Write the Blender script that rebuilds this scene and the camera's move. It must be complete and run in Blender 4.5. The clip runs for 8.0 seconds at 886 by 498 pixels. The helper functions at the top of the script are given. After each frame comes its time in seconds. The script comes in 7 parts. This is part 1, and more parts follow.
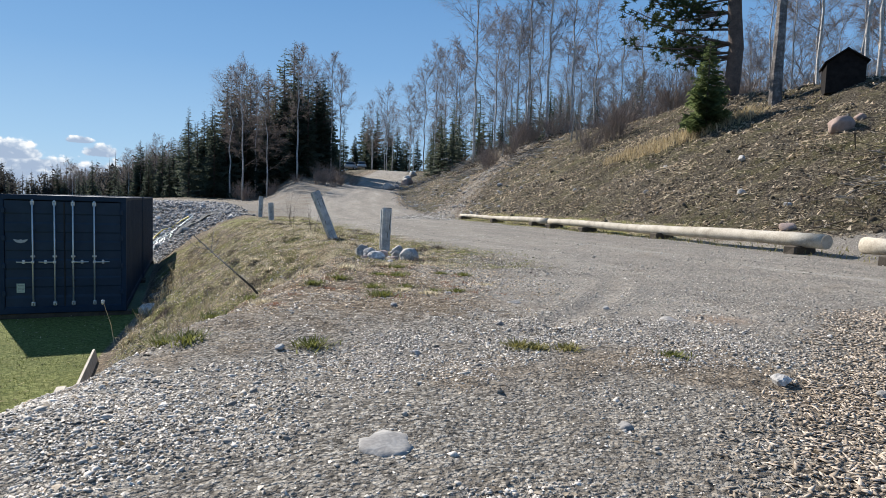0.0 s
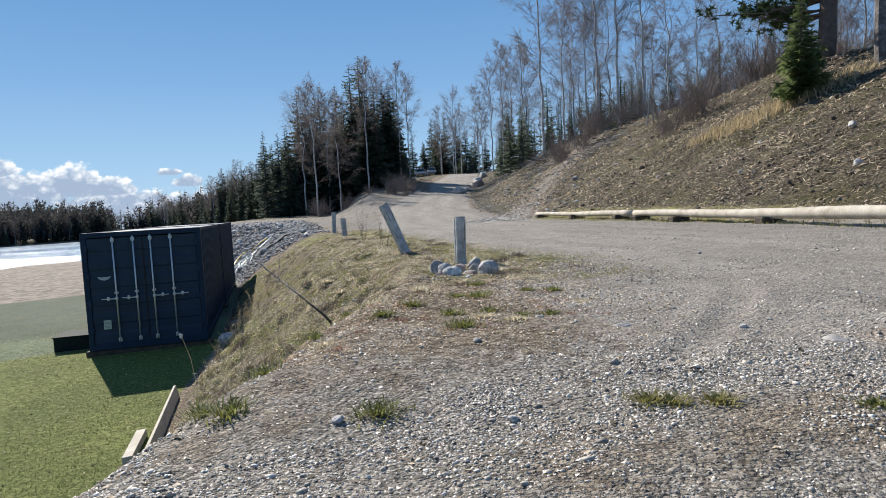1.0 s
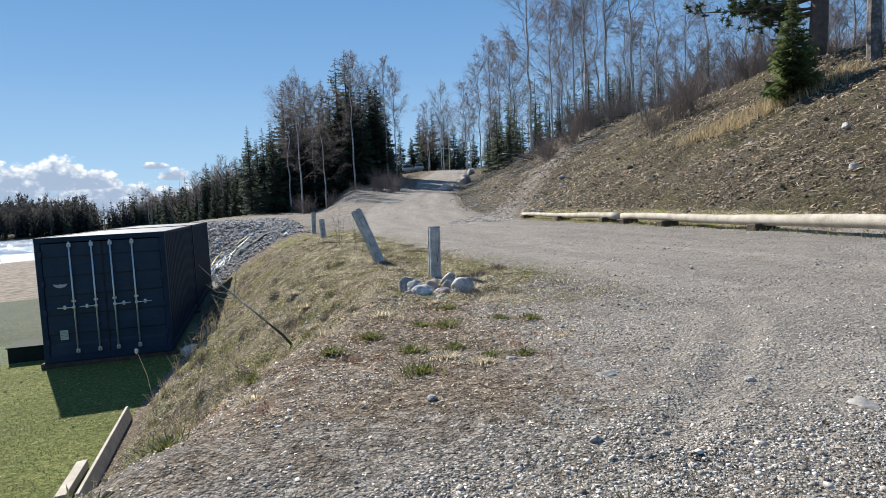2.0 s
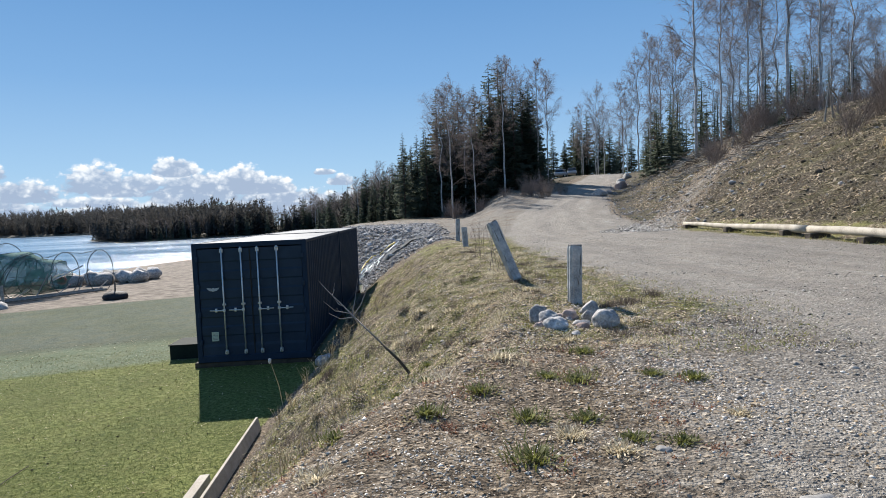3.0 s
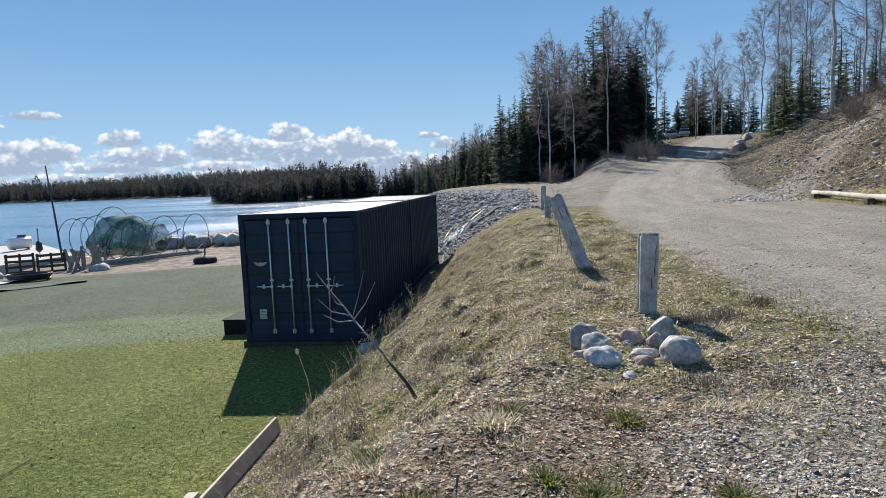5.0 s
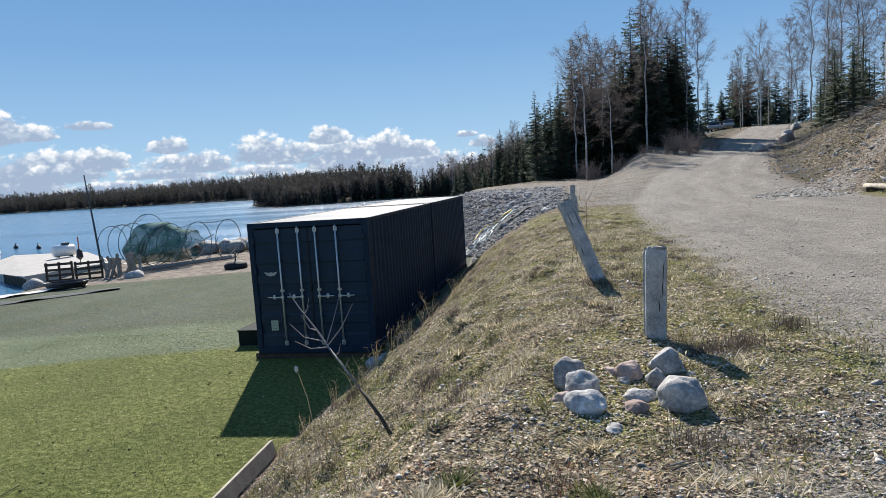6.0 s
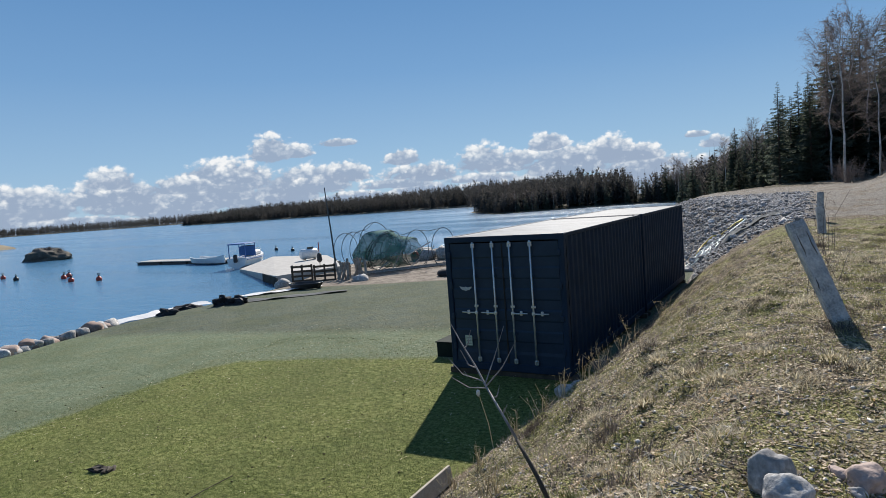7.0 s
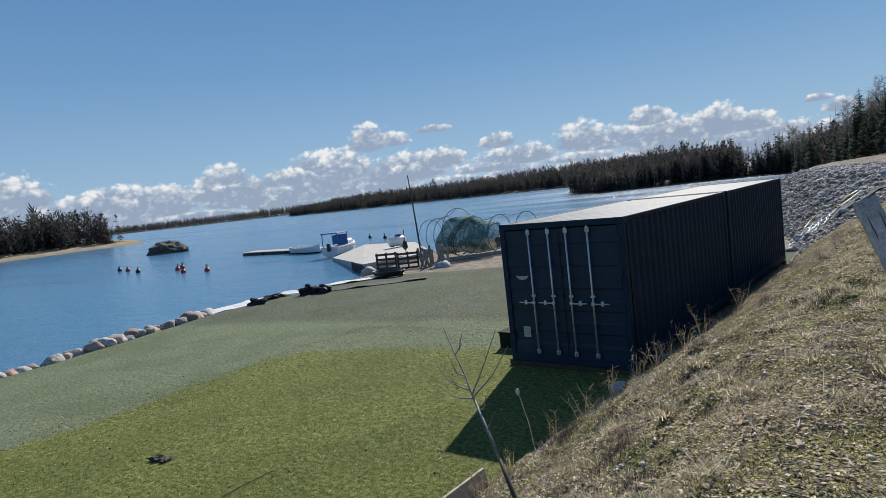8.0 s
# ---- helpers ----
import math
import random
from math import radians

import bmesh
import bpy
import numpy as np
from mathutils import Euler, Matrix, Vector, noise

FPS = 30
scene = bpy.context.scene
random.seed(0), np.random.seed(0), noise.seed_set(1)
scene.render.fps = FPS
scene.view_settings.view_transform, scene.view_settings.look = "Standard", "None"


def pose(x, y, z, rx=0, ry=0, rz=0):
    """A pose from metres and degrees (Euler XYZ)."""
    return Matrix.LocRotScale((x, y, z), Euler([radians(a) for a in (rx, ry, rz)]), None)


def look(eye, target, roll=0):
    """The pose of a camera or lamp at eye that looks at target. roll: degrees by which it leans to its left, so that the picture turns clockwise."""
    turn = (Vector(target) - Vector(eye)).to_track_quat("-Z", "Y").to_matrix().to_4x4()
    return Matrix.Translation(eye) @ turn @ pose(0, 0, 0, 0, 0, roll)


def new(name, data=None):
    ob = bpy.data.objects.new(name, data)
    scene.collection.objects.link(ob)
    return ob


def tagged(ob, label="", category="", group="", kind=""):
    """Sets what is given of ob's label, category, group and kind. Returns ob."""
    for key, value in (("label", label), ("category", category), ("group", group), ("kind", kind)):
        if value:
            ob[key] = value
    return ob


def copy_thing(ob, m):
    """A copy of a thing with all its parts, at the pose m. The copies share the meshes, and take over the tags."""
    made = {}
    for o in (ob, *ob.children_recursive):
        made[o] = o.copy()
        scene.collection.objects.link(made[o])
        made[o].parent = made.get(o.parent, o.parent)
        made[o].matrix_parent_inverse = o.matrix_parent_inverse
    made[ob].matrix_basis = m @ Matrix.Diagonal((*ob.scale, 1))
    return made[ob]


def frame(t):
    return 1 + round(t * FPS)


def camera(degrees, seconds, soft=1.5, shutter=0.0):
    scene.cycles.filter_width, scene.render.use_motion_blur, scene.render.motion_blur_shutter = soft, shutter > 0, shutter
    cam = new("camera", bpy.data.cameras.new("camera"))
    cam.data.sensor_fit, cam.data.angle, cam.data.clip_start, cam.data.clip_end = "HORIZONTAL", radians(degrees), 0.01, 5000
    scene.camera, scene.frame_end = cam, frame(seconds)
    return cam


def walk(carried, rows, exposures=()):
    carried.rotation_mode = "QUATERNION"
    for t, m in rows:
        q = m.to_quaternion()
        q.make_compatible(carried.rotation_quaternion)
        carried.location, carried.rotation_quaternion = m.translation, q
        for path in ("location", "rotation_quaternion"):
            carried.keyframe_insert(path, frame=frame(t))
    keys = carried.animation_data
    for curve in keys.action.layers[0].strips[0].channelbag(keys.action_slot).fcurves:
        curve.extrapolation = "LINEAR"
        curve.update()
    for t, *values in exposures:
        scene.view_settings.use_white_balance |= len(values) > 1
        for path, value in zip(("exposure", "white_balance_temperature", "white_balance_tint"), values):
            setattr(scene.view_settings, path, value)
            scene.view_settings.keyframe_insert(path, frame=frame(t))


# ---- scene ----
cam = camera(71.7, 8.0, 0.6)
PATH = [
    (0, (2.397, -15.663, 2.774), (3.179, -13.828, 2.631), 1.9),
    (0.5, (2.48, -15.241, 2.9), (3.194, -13.378, 2.765), 0.1),
    (1, (2.656, -14.87, 2.854), (3.205, -12.952, 2.718), -3.1),
    (1.2, (2.763, -14.705, 2.918), (3.269, -12.774, 2.792), -4.4),
    (2.3, (3.183, -14.03, 3.028), (3.784, -12.128, 2.868), -2.5),
    (2.5, (3.282, -13.808, 3.004), (3.801, -11.882, 2.856), -2.6),
    (3, (3.471, -13.369, 3.131), (3.576, -11.375, 3.015), -2.4),
    (3.5, (3.602, -12.987, 3.14), (3.561, -11.0, 2.919), -0.8),
    (4, (3.768, -12.644, 3.193), (3.655, -10.656, 3.001), -3.9),
    (4.2, (3.865, -12.462, 3.16), (3.698, -10.476, 2.993), -4.8),
    (5.3, (4.335, -11.499, 3.249), (4.098, -9.526, 3.016), -1.9),
    (5.5, (4.39, -11.42, 3.269), (4.115, -9.451, 3.055), -4.7),
    (6, (4.653, -11.034, 3.279), (4.294, -9.079, 3.061), -3.6),
    (6.5, (4.754, -10.724, 3.313), (4.027, -8.873, 3.1), -2.7),
    (7, (4.854, -10.365, 3.39), (3.842, -8.647, 3.24), -4.3),
    (7.5, (5.097, -9.949, 3.376), (3.817, -8.422, 3.201), -4.0),
    (8, (5.31, -9.543, 3.378), (4.036, -8.011, 3.205), -6.6),
]
EXPOSURES = [(0.0, 0.74), (2.5, 0.78), (4.0, 0.74), (6.0, 0.7), (7.0, 0.48), (8.0, 0.36)]
walk(cam, [(t, look(eye, target, roll)) for t, eye, target, roll in PATH], EXPOSURES)

# ---- world, sun ----
SUN_EL, SUN_AZ = 35.2, -18.6  # degrees up; degrees clockwise from +y
world = bpy.data.worlds.new("world")
scene.world = world
world.use_nodes = True


class Nodes:
    """A small helper to write node trees in short lines."""

    def __init__(self, tree):
        self.tree = tree
        tree.nodes.clear()

    def add(self, kind, out=0, **values):
        n = self.tree.nodes.new(kind)
        for key, v in values.items():
            if key.startswith("i_"):
                k = key[2:]
                k = int(k) if k.isdigit() else k
                if hasattr(v, "is_output"):
                    self.tree.links.new(v, n.inputs[k])
                else:
                    n.inputs[k].default_value = v
            elif key == "op":
                n.operation = v
            elif key == "data":
                n.data_type = v
            elif key == "dims":
                n.noise_dimensions = v
            elif key == "blend":
                n.blend_type = v
            elif key == "attr":
                n.attribute_name = v
        return n.outputs[out]

    def math(self, op, a, b=0.0, c=0.0, clamp=False):
        n = self.tree.nodes.new("ShaderNodeMath")
        n.operation, n.use_clamp = op, clamp
        for k, v in enumerate((a, b, c)):
            if hasattr(v, "is_output"):
                self.tree.links.new(v, n.inputs[k])
            else:
                n.inputs[k].default_value = v
        return n.outputs[0]

    def noise(self, vec, scale, detail=4.0, rough=0.55, dist=0.0):
        return self.add("ShaderNodeTexNoise", 0, i_Vector=vec, i_Scale=scale, i_Detail=detail, i_Roughness=rough, i_Distortion=dist)

    def ramp(self, fac, *stops):
        n = self.tree.nodes.new("ShaderNodeValToRGB")
        self.tree.links.new(fac, n.inputs[0])
        e = n.color_ramp.elements
        while len(e) < len(stops):
            e.new(0.5)
        for el, (p, c) in zip(e, stops):
            el.position = p
            el.color = (*c, 1) if not isinstance(c, float) else (c, c, c, 1)
        return n.outputs[0]

    def mix(self, fac, a, b, blend="MIX"):
        n = self.tree.nodes.new("ShaderNodeMix")
        n.data_type, n.blend_type = "RGBA", blend
        for k, v in ((0, fac), (6, a), (7, b)):
            if hasattr(v, "is_output"):
                self.tree.links.new(v, n.inputs[k])
            elif k == 0:
                n.inputs[k].default_value = v
            else:
                n.inputs[k].default_value = (*v, 1)
        return n.outputs[2]


def build_sky():
    w = Nodes(world.node_tree)
    sky = w.tree.nodes.new("ShaderNodeTexSky")
    sky.sky_type, sky.sun_disc = "NISHITA", False
    sky.sun_elevation, sky.sun_rotation = radians(SUN_EL), radians(SUN_AZ)
    sky.altitude, sky.air_density, sky.dust_density, sky.ozone_density = 50, 1.0, 0.0, 4.0
    co = w.add("ShaderNodeTexCoord")
    xyz = w.tree.nodes.new("ShaderNodeSeparateXYZ")
    w.tree.links.new(co, xyz.inputs[0])
    x, y, z = xyz.outputs
    az = w.math("ARCTAN2", x, y)
    el = w.math("ARCSINE", z)
    deg = 180 / math.pi
    az, el = w.math("MULTIPLY", az, deg), w.math("MULTIPLY", el, deg)
    # the clear sky, paler towards the horizon
    high = w.math("DIVIDE", el, 40.0, clamp=True)
    even = w.ramp(high, (0.0, (5.4, 7.5, 9.7)), (0.12, (4.1, 6.5, 9.3)), (0.3, (2.5, 4.85, 8.3)), (0.5, (1.6, 3.7, 7.2)), (1.0, (1.0, 2.5, 5.5)))
    col = w.mix(0.88, w.mix(1.0, sky.outputs[0], (0.69, 0.85, 0.95), "MULTIPLY"), even)
    # puffed outlines, common to all the clouds
    flat = w.add("ShaderNodeCombineXYZ", i_0=az, i_1=w.math("MULTIPLY", el, 1.25))
    bend = w.noise(flat, 0.9, 3.0, 0.5)
    warp = w.add("ShaderNodeCombineXYZ", i_0=w.math("MULTIPLY_ADD", bend, 0.9, az), i_1=w.math("MULTIPLY_ADD", bend, 0.7, w.math("MULTIPLY", el, 1.25)))
    puffs = w.math("MULTIPLY_ADD", w.add("ShaderNodeTexVoronoi", 0, i_Vector=warp, i_Scale=0.95), -0.62, 0.36)
    puffs = w.math("MULTIPLY_ADD", w.add("ShaderNodeTexVoronoi", 0, i_Vector=warp, i_Scale=2.3), -0.34, w.math("ADD", puffs, 0.18))
    puffs = w.math("MULTIPLY_ADD", w.noise(flat, 1.6, 7.0, 0.62), 0.9, w.math("ADD", puffs, -0.46))

    def lay(col, field, rise, soft):
        """Lays one rank of clouds over the sky: bright puffed tops, blue-grey undersides."""
        edge = w.math("ADD", field, w.math("MULTIPLY", puffs, 1.15))
        mask = w.math("DIVIDE", edge, soft, clamp=True)
        mask = w.math("MULTIPLY", mask, mask)
        lit = w.math("ADD", w.math("MULTIPLY_ADD", rise, 0.6, 0.06), w.math("MULTIPLY", puffs, 1.75))
        lit = w.math("MULTIPLY_ADD", w.math("SUBTRACT", 0.45, edge), 0.35, lit)
        tone = w.ramp(w.math("MAXIMUM", lit, 0.0), (0.0, (4.3, 5.4, 7.2)), (0.28, (5.9, 6.9, 8.4)), (0.55, (8.8, 9.5, 10.3)), (0.85, (12.0, 12.1, 12.2)))
        return w.mix(w.math("MULTIPLY", mask, 0.95), col, tone)

    def dome(u, v):
        """Round above, nearly flat below."""
        under = w.math("MULTIPLY", w.math("MINIMUM", v, 0.0), 3.2)
        over = w.math("MAXIMUM", v, 0.0)
        f = w.math("MULTIPLY_ADD", u, w.math("MULTIPLY", u, -1.0), 1.0)
        f = w.math("MULTIPLY_ADD", over, w.math("MULTIPLY", over, -1.0), f)
        return w.math("MULTIPLY_ADD", under, w.math("MULTIPLY", under, -1.0), f)

    # the low bank: ranks of cells, each with its own height
    for base, wide, tall, spare, east in ((0.0, 6.1, 1.5, -0.25, 60.0), (0.5, 7.3, 1.7, 0.0, 20.0), (1.1, 6.4, 1.7, 0.1, -3.0), (1.8, 7.9, 1.8, 0.2, -8.0), (2.5, 8.6, 1.9, 0.45, -10.0)):
        q = w.math("ADD", w.math("DIVIDE", az, wide), 40.0 + base * 7.7)
        pick = w.add("ShaderNodeTexWhiteNoise", 0, i_Vector=w.add("ShaderNodeCombineXYZ", i_0=w.math("FLOOR", q), i_1=base))
        u = w.math("MULTIPLY_ADD", w.math("FRACT", q), 2.0, -1.0)
        v = w.math("DIVIDE", w.math("SUBTRACT", el, w.math("MULTIPLY_ADD", pick, 0.5, base)), w.math("MULTIPLY_ADD", pick, tall, 0.5))
        ends = w.math("MULTIPLY", w.math("MAXIMUM", w.math("SUBTRACT", az, east), 0.0), 0.2)
        f = w.math("SUBTRACT", w.math("SUBTRACT", w.math("MULTIPLY_ADD", dome(u, v), 1.0, 0.3), ends), w.math("MULTIPLY", w.math("SUBTRACT", 1.0, pick), spare * 1.6))
        col = lay(col, f, v, 0.5)
    # single cumulus clouds above the bank: bearing, foot, half width, height in degrees
    best, rise = None, None
    for a, foot, half, tall in ((-75, 1.8, 3.6, 1.3), (-69, 2.0, 3.8, 1.5), (-58.3, 3.5, 2.2, 1.5), (-53, 2.8, 3.0, 1.3), (-48.6, 3.4, 2.4, 1.5), (-45.4, 5.3, 2.0, 2.1), (-43.2, 5.3, 1.7, 1.1), (-39.4, 6.0, 2.0, 0.6), (-39, 3.0, 2.6, 1.6), (-33.6, 4.1, 1.9, 1.2), (-31, 2.5, 2.6, 1.5), (-26.2, 3.2, 2.6, 2.1), (-23, 3.2, 2.2, 1.3), (-20.2, 4.4, 2.0, 1.4), (-18.3, 3.0, 1.9, 1.5), (-14.7, 3.2, 2.1, 1.9), (-12, 2.8, 1.9, 1.3), (-7.6, 4.1, 1.1, 0.5), (-6.1, 3.2, 1.3, 0.9)):
        v = w.math("DIVIDE", w.math("SUBTRACT", el, foot), tall)
        f = dome(w.math("DIVIDE", w.math("SUBTRACT", az, float(a)), half), v)
        f = w.math("MAXIMUM", f, -3.0)
        if best is None:
            best, rise = f, v
        else:
            over = w.math("GREATER_THAN", f, best)
            rise = w.math("MULTIPLY_ADD", over, w.math("SUBTRACT", v, rise), rise)
            best = w.math("MAXIMUM", best, f)
    col = lay(col, w.math("SUBTRACT", w.math("MULTIPLY", best, 1.0), -0.08), rise, 0.45)
    bg = w.add("ShaderNodeBackground", i_0=col, i_1=SKY)
    out = w.tree.nodes.new("ShaderNodeOutputWorld")
    w.tree.links.new(bg, out.inputs[0])


SKY = 0.055
build_sky()
lamp = bpy.data.lights.new("sun", "SUN")
lamp.energy, lamp.angle, lamp.color = 5.0, radians(0.53), (1.0, 0.935, 0.855)
sun = new("sun", lamp)
sun.matrix_world = look((0, 0, 60), Vector((0, 0, 60)) - Vector((math.sin(radians(SUN_AZ)) * math.cos(radians(SUN_EL)), math.cos(radians(SUN_AZ)) * math.cos(radians(SUN_EL)), math.sin(radians(SUN_EL)))))


# ---- materials ----
def shader(name, colour, rough=0.8, metal=0.0, bump=None, strength=0.4, distance=0.01, alpha=None, trans=None, spec=0.5, leaf=0.0):
    """A principled material; colour, rough, bump and alpha are functions of the node helper, or plain values."""
    m = bpy.data.materials.new(name)
    m.use_nodes = True
    w = Nodes(m.node_tree)
    bsdf = w.tree.nodes.new("ShaderNodeBsdfPrincipled")
    out = w.tree.nodes.new("ShaderNodeOutputMaterial")
    w.tree.links.new(bsdf.outputs[0], out.inputs[0])
    for key, v in (("Base Color", colour), ("Roughness", rough), ("Metallic", metal), ("Alpha", alpha), ("Transmission Weight", trans), ("Specular IOR Level", spec)):
        if v is None:
            continue
        v = v(w) if callable(v) else v
        if hasattr(v, "is_output"):
            w.tree.links.new(v, bsdf.inputs[key])
        else:
            bsdf.inputs[key].default_value = (*v, 1) if isinstance(v, tuple) else v
    if leaf:
        thin = w.tree.nodes.new("ShaderNodeBsdfTranslucent")
        source = bsdf.inputs["Base Color"]
        if source.is_linked:
            w.tree.links.new(source.links[0].from_socket, thin.inputs[0])
        both = w.tree.nodes.new("ShaderNodeMixShader")
        both.inputs[0].default_value = leaf
        w.tree.links.new(bsdf.outputs[0], both.inputs[1])
        w.tree.links.new(thin.outputs[0], both.inputs[2])
        w.tree.links.new(both.outputs[0], out.inputs[0])
    if bump:
        b = w.add("ShaderNodeBump", i_Height=bump(w), i_Strength=strength, i_Distance=distance)
        w.tree.links.new(b, bsdf.inputs["Normal"])
    return m


def coords(w):
    return w.add("ShaderNodeTexCoord", 3)


def position(w):
    return w.add("ShaderNodeNewGeometry", 0)


def mottled(name, a, b, scale=8.0, rough=0.8, fine=60.0, relief=0.3, dist=0.01, metal=0.0, vary=0.0, island=False, c=None, spec=0.5, leaf=0.0):
    """Two colours broken up at two scales, with fine relief. vary: how far single objects or islands differ in value."""

    def colour(w):
        v = coords(w)
        n = w.math("MULTIPLY_ADD", w.noise(v, fine, 3.0), 0.45, w.math("MULTIPLY", w.noise(v, scale, 5.0), 0.75))
        stops = [(0.38, a), (0.78, b)] if c is None else [(0.36, a), (0.6, b), (0.8, c)]
        col = w.ramp(n, *stops)
        if vary:
            rnd = w.add("ShaderNodeNewGeometry", 8) if island else w.add("ShaderNodeObjectInfo", 5)
            val = w.math("MULTIPLY_ADD", rnd, 2 * vary, 1 - vary)
            hsv = w.add("ShaderNodeHueSaturation", i_Value=val, i_Saturation=w.math("MULTIPLY_ADD", rnd, -0.3, 1.1), i_Color=col)
            col = hsv
        return col

    return shader(name, colour, rough, metal, lambda w: w.math("ADD", w.noise(coords(w), fine, 4.0), w.noise(coords(w), scale, 3.0)), relief, dist, spec=spec, leaf=leaf)


M = {}
M["container"] = mottled("container_paint", (0.010, 0.022, 0.042), (0.018, 0.036, 0.064), 3.0, 0.6, 40, 0.05, 0.004, spec=0.16)
M["container_door"] = mottled("container_door_paint", (0.010, 0.024, 0.044), (0.018, 0.038, 0.066), 3.0, 0.5, 40, 0.05, 0.004, spec=0.25)
# roof colour paler and bluer than the walls, standing in for the sky's sheen
M["container_roof"] = mottled("container_roof_sky_sheen", (0.10, 0.125, 0.145), (0.185, 0.21, 0.23), 1.6, 0.65, 20, 0.1, 0.004, spec=0.1)
M["galvanised"] = mottled("galvanised_steel", (0.5, 0.5, 0.49), (0.72, 0.72, 0.7), 20, 0.42, 90, 0.1, 0.002, metal=0.6)
M["rubber"] = mottled("rubber", (0.012, 0.012, 0.012), (0.025, 0.025, 0.025), 10, 0.7)
M["sticker"] = mottled("sticker", (0.35, 0.42, 0.33), (0.5, 0.56, 0.45), 30, 0.5)
M["mark"] = mottled("mark", (0.35, 0.36, 0.36), (0.45, 0.46, 0.46), 30, 0.5)
M["old_wood"] = mottled("weathered_wood", (0.10, 0.09, 0.08), (0.26, 0.24, 0.21), 7, 0.9, 80, 0.6, 0.01, c=(0.36, 0.34, 0.31))
M["post_wood"] = mottled("post_wood", (0.16, 0.17, 0.17), (0.38, 0.385, 0.38), 9, 0.92, 70, 0.7, 0.012, c=(0.58, 0.575, 0.55))
M["board"] = mottled("board_wood", (0.30, 0.26, 0.20), (0.5, 0.45, 0.37), 6, 0.85, 70, 0.3, 0.006)
M["log_wood"] = mottled("log_wood", (0.22, 0.19, 0.145), (0.42, 0.375, 0.30), 3, 0.85, 40, 0.4, 0.01, c=(0.56, 0.52, 0.44))
M["dark_wood"] = mottled("dark_wood", (0.035, 0.028, 0.02), (0.09, 0.07, 0.05), 7, 0.9, 60, 0.5, 0.01)
M["green_board"] = mottled("green_black_board", (0.008, 0.014, 0.012), (0.02, 0.03, 0.025), 5, 0.8, spec=0.1)
M["stone"] = mottled("granite", (0.12, 0.118, 0.114), (0.34, 0.327, 0.31), 9, 0.85, 45, 0.6, 0.012, vary=0.25, c=(0.63, 0.605, 0.57))
M["flat_stone"] = mottled("trodden_stone", (0.20, 0.19, 0.18), (0.36, 0.35, 0.33), 14, 0.95, 60, 0.4, 0.008, spec=0.1)
M["stone_pink"] = mottled("pink_granite", (0.24, 0.17, 0.14), (0.42, 0.31, 0.26), 6, 0.85, 45, 0.5, 0.012, vary=0.25)
M["pebble"] = mottled("gravel_stones", (0.15, 0.131, 0.108), (0.53, 0.485, 0.42), 25, 0.65, 120, 0.3, 0.003, vary=0.8, island=True, spec=0.35)
M["rubble"] = mottled("rubble_stones", (0.15, 0.148, 0.145), (0.34, 0.33, 0.32), 12, 0.9, 60, 0.3, 0.003, vary=0.6, island=True, spec=0.15)
M["chip"] = mottled("wood_chips", (0.24, 0.185, 0.135), (0.5, 0.41, 0.31), 20, 0.9, 120, 0.3, 0.003, vary=0.6, island=True)
M["dry_grass"] = mottled("dry_grass", (0.40, 0.335, 0.21), (0.74, 0.65, 0.46), 5, 0.9, 60, 0.0, 0.001, vary=0.6, island=True, leaf=0.45)
M["green_grass"] = mottled("green_grass", (0.09, 0.11, 0.022), (0.22, 0.225, 0.06), 5, 0.8, 60, 0.0, 0.001, vary=0.5, island=True, leaf=0.45)
M["slope_grass"] = mottled("slope_grass", (0.065, 0.053, 0.036), (0.22, 0.19, 0.13), 3, 0.9, 60, 0.0, 0.001, vary=0.75, island=True, leaf=0.4)
M["twig"] = mottled("twig_bark", (0.07, 0.055, 0.05), (0.14, 0.11, 0.10), 12, 0.9)
M["twig_far"] = mottled("birch_twigs", (0.12, 0.10, 0.092), (0.25, 0.21, 0.19), 3, 0.9, leaf=0.45)
M["birch"] = mottled("birch_bark", (0.16, 0.145, 0.13), (0.62, 0.60, 0.57), 2.5, 0.85, 9, 0.3, 0.01)
M["sapling"] = mottled("sapling_bark", (0.13, 0.11, 0.10), (0.34, 0.31, 0.29), 14, 0.8, 60, 0.3, 0.003)
M["pine_bark"] = mottled("pine_bark", (0.06, 0.045, 0.038), (0.15, 0.11, 0.09), 4, 0.95, 18, 0.9, 0.04)
M["spruce"] = mottled("spruce_needles", (0.055, 0.074, 0.055), (0.125, 0.15, 0.098), 1.5, 0.85, 12, 0.0, 0.01, vary=0.4, spec=0.2, leaf=0.5)
M["young_spruce"] = mottled("young_spruce_needles", (0.07, 0.10, 0.035), (0.17, 0.21, 0.075), 1.5, 0.85, 12, 0.0, 0.01, vary=0.3, spec=0.2, leaf=0.5)
M["pine"] = mottled("pine_needles", (0.03, 0.048, 0.025), (0.075, 0.10, 0.045), 1.5, 0.85, 12, 0.0, 0.01, vary=0.3, spec=0.2, leaf=0.4)
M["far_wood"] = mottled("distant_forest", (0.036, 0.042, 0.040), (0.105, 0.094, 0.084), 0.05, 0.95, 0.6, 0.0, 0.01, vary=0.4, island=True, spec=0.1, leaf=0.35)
M["litter"] = mottled("dead_leaves", (0.20, 0.15, 0.10), (0.74, 0.61, 0.44), 20, 0.85, 120, 0.2, 0.003, vary=0.75, island=True, leaf=0.4)
M["olive_grass"] = mottled("olive_grass", (0.15, 0.145, 0.04), (0.30, 0.275, 0.10), 5, 0.85, 60, 0.0, 0.001, vary=0.45, island=True, leaf=0.45)
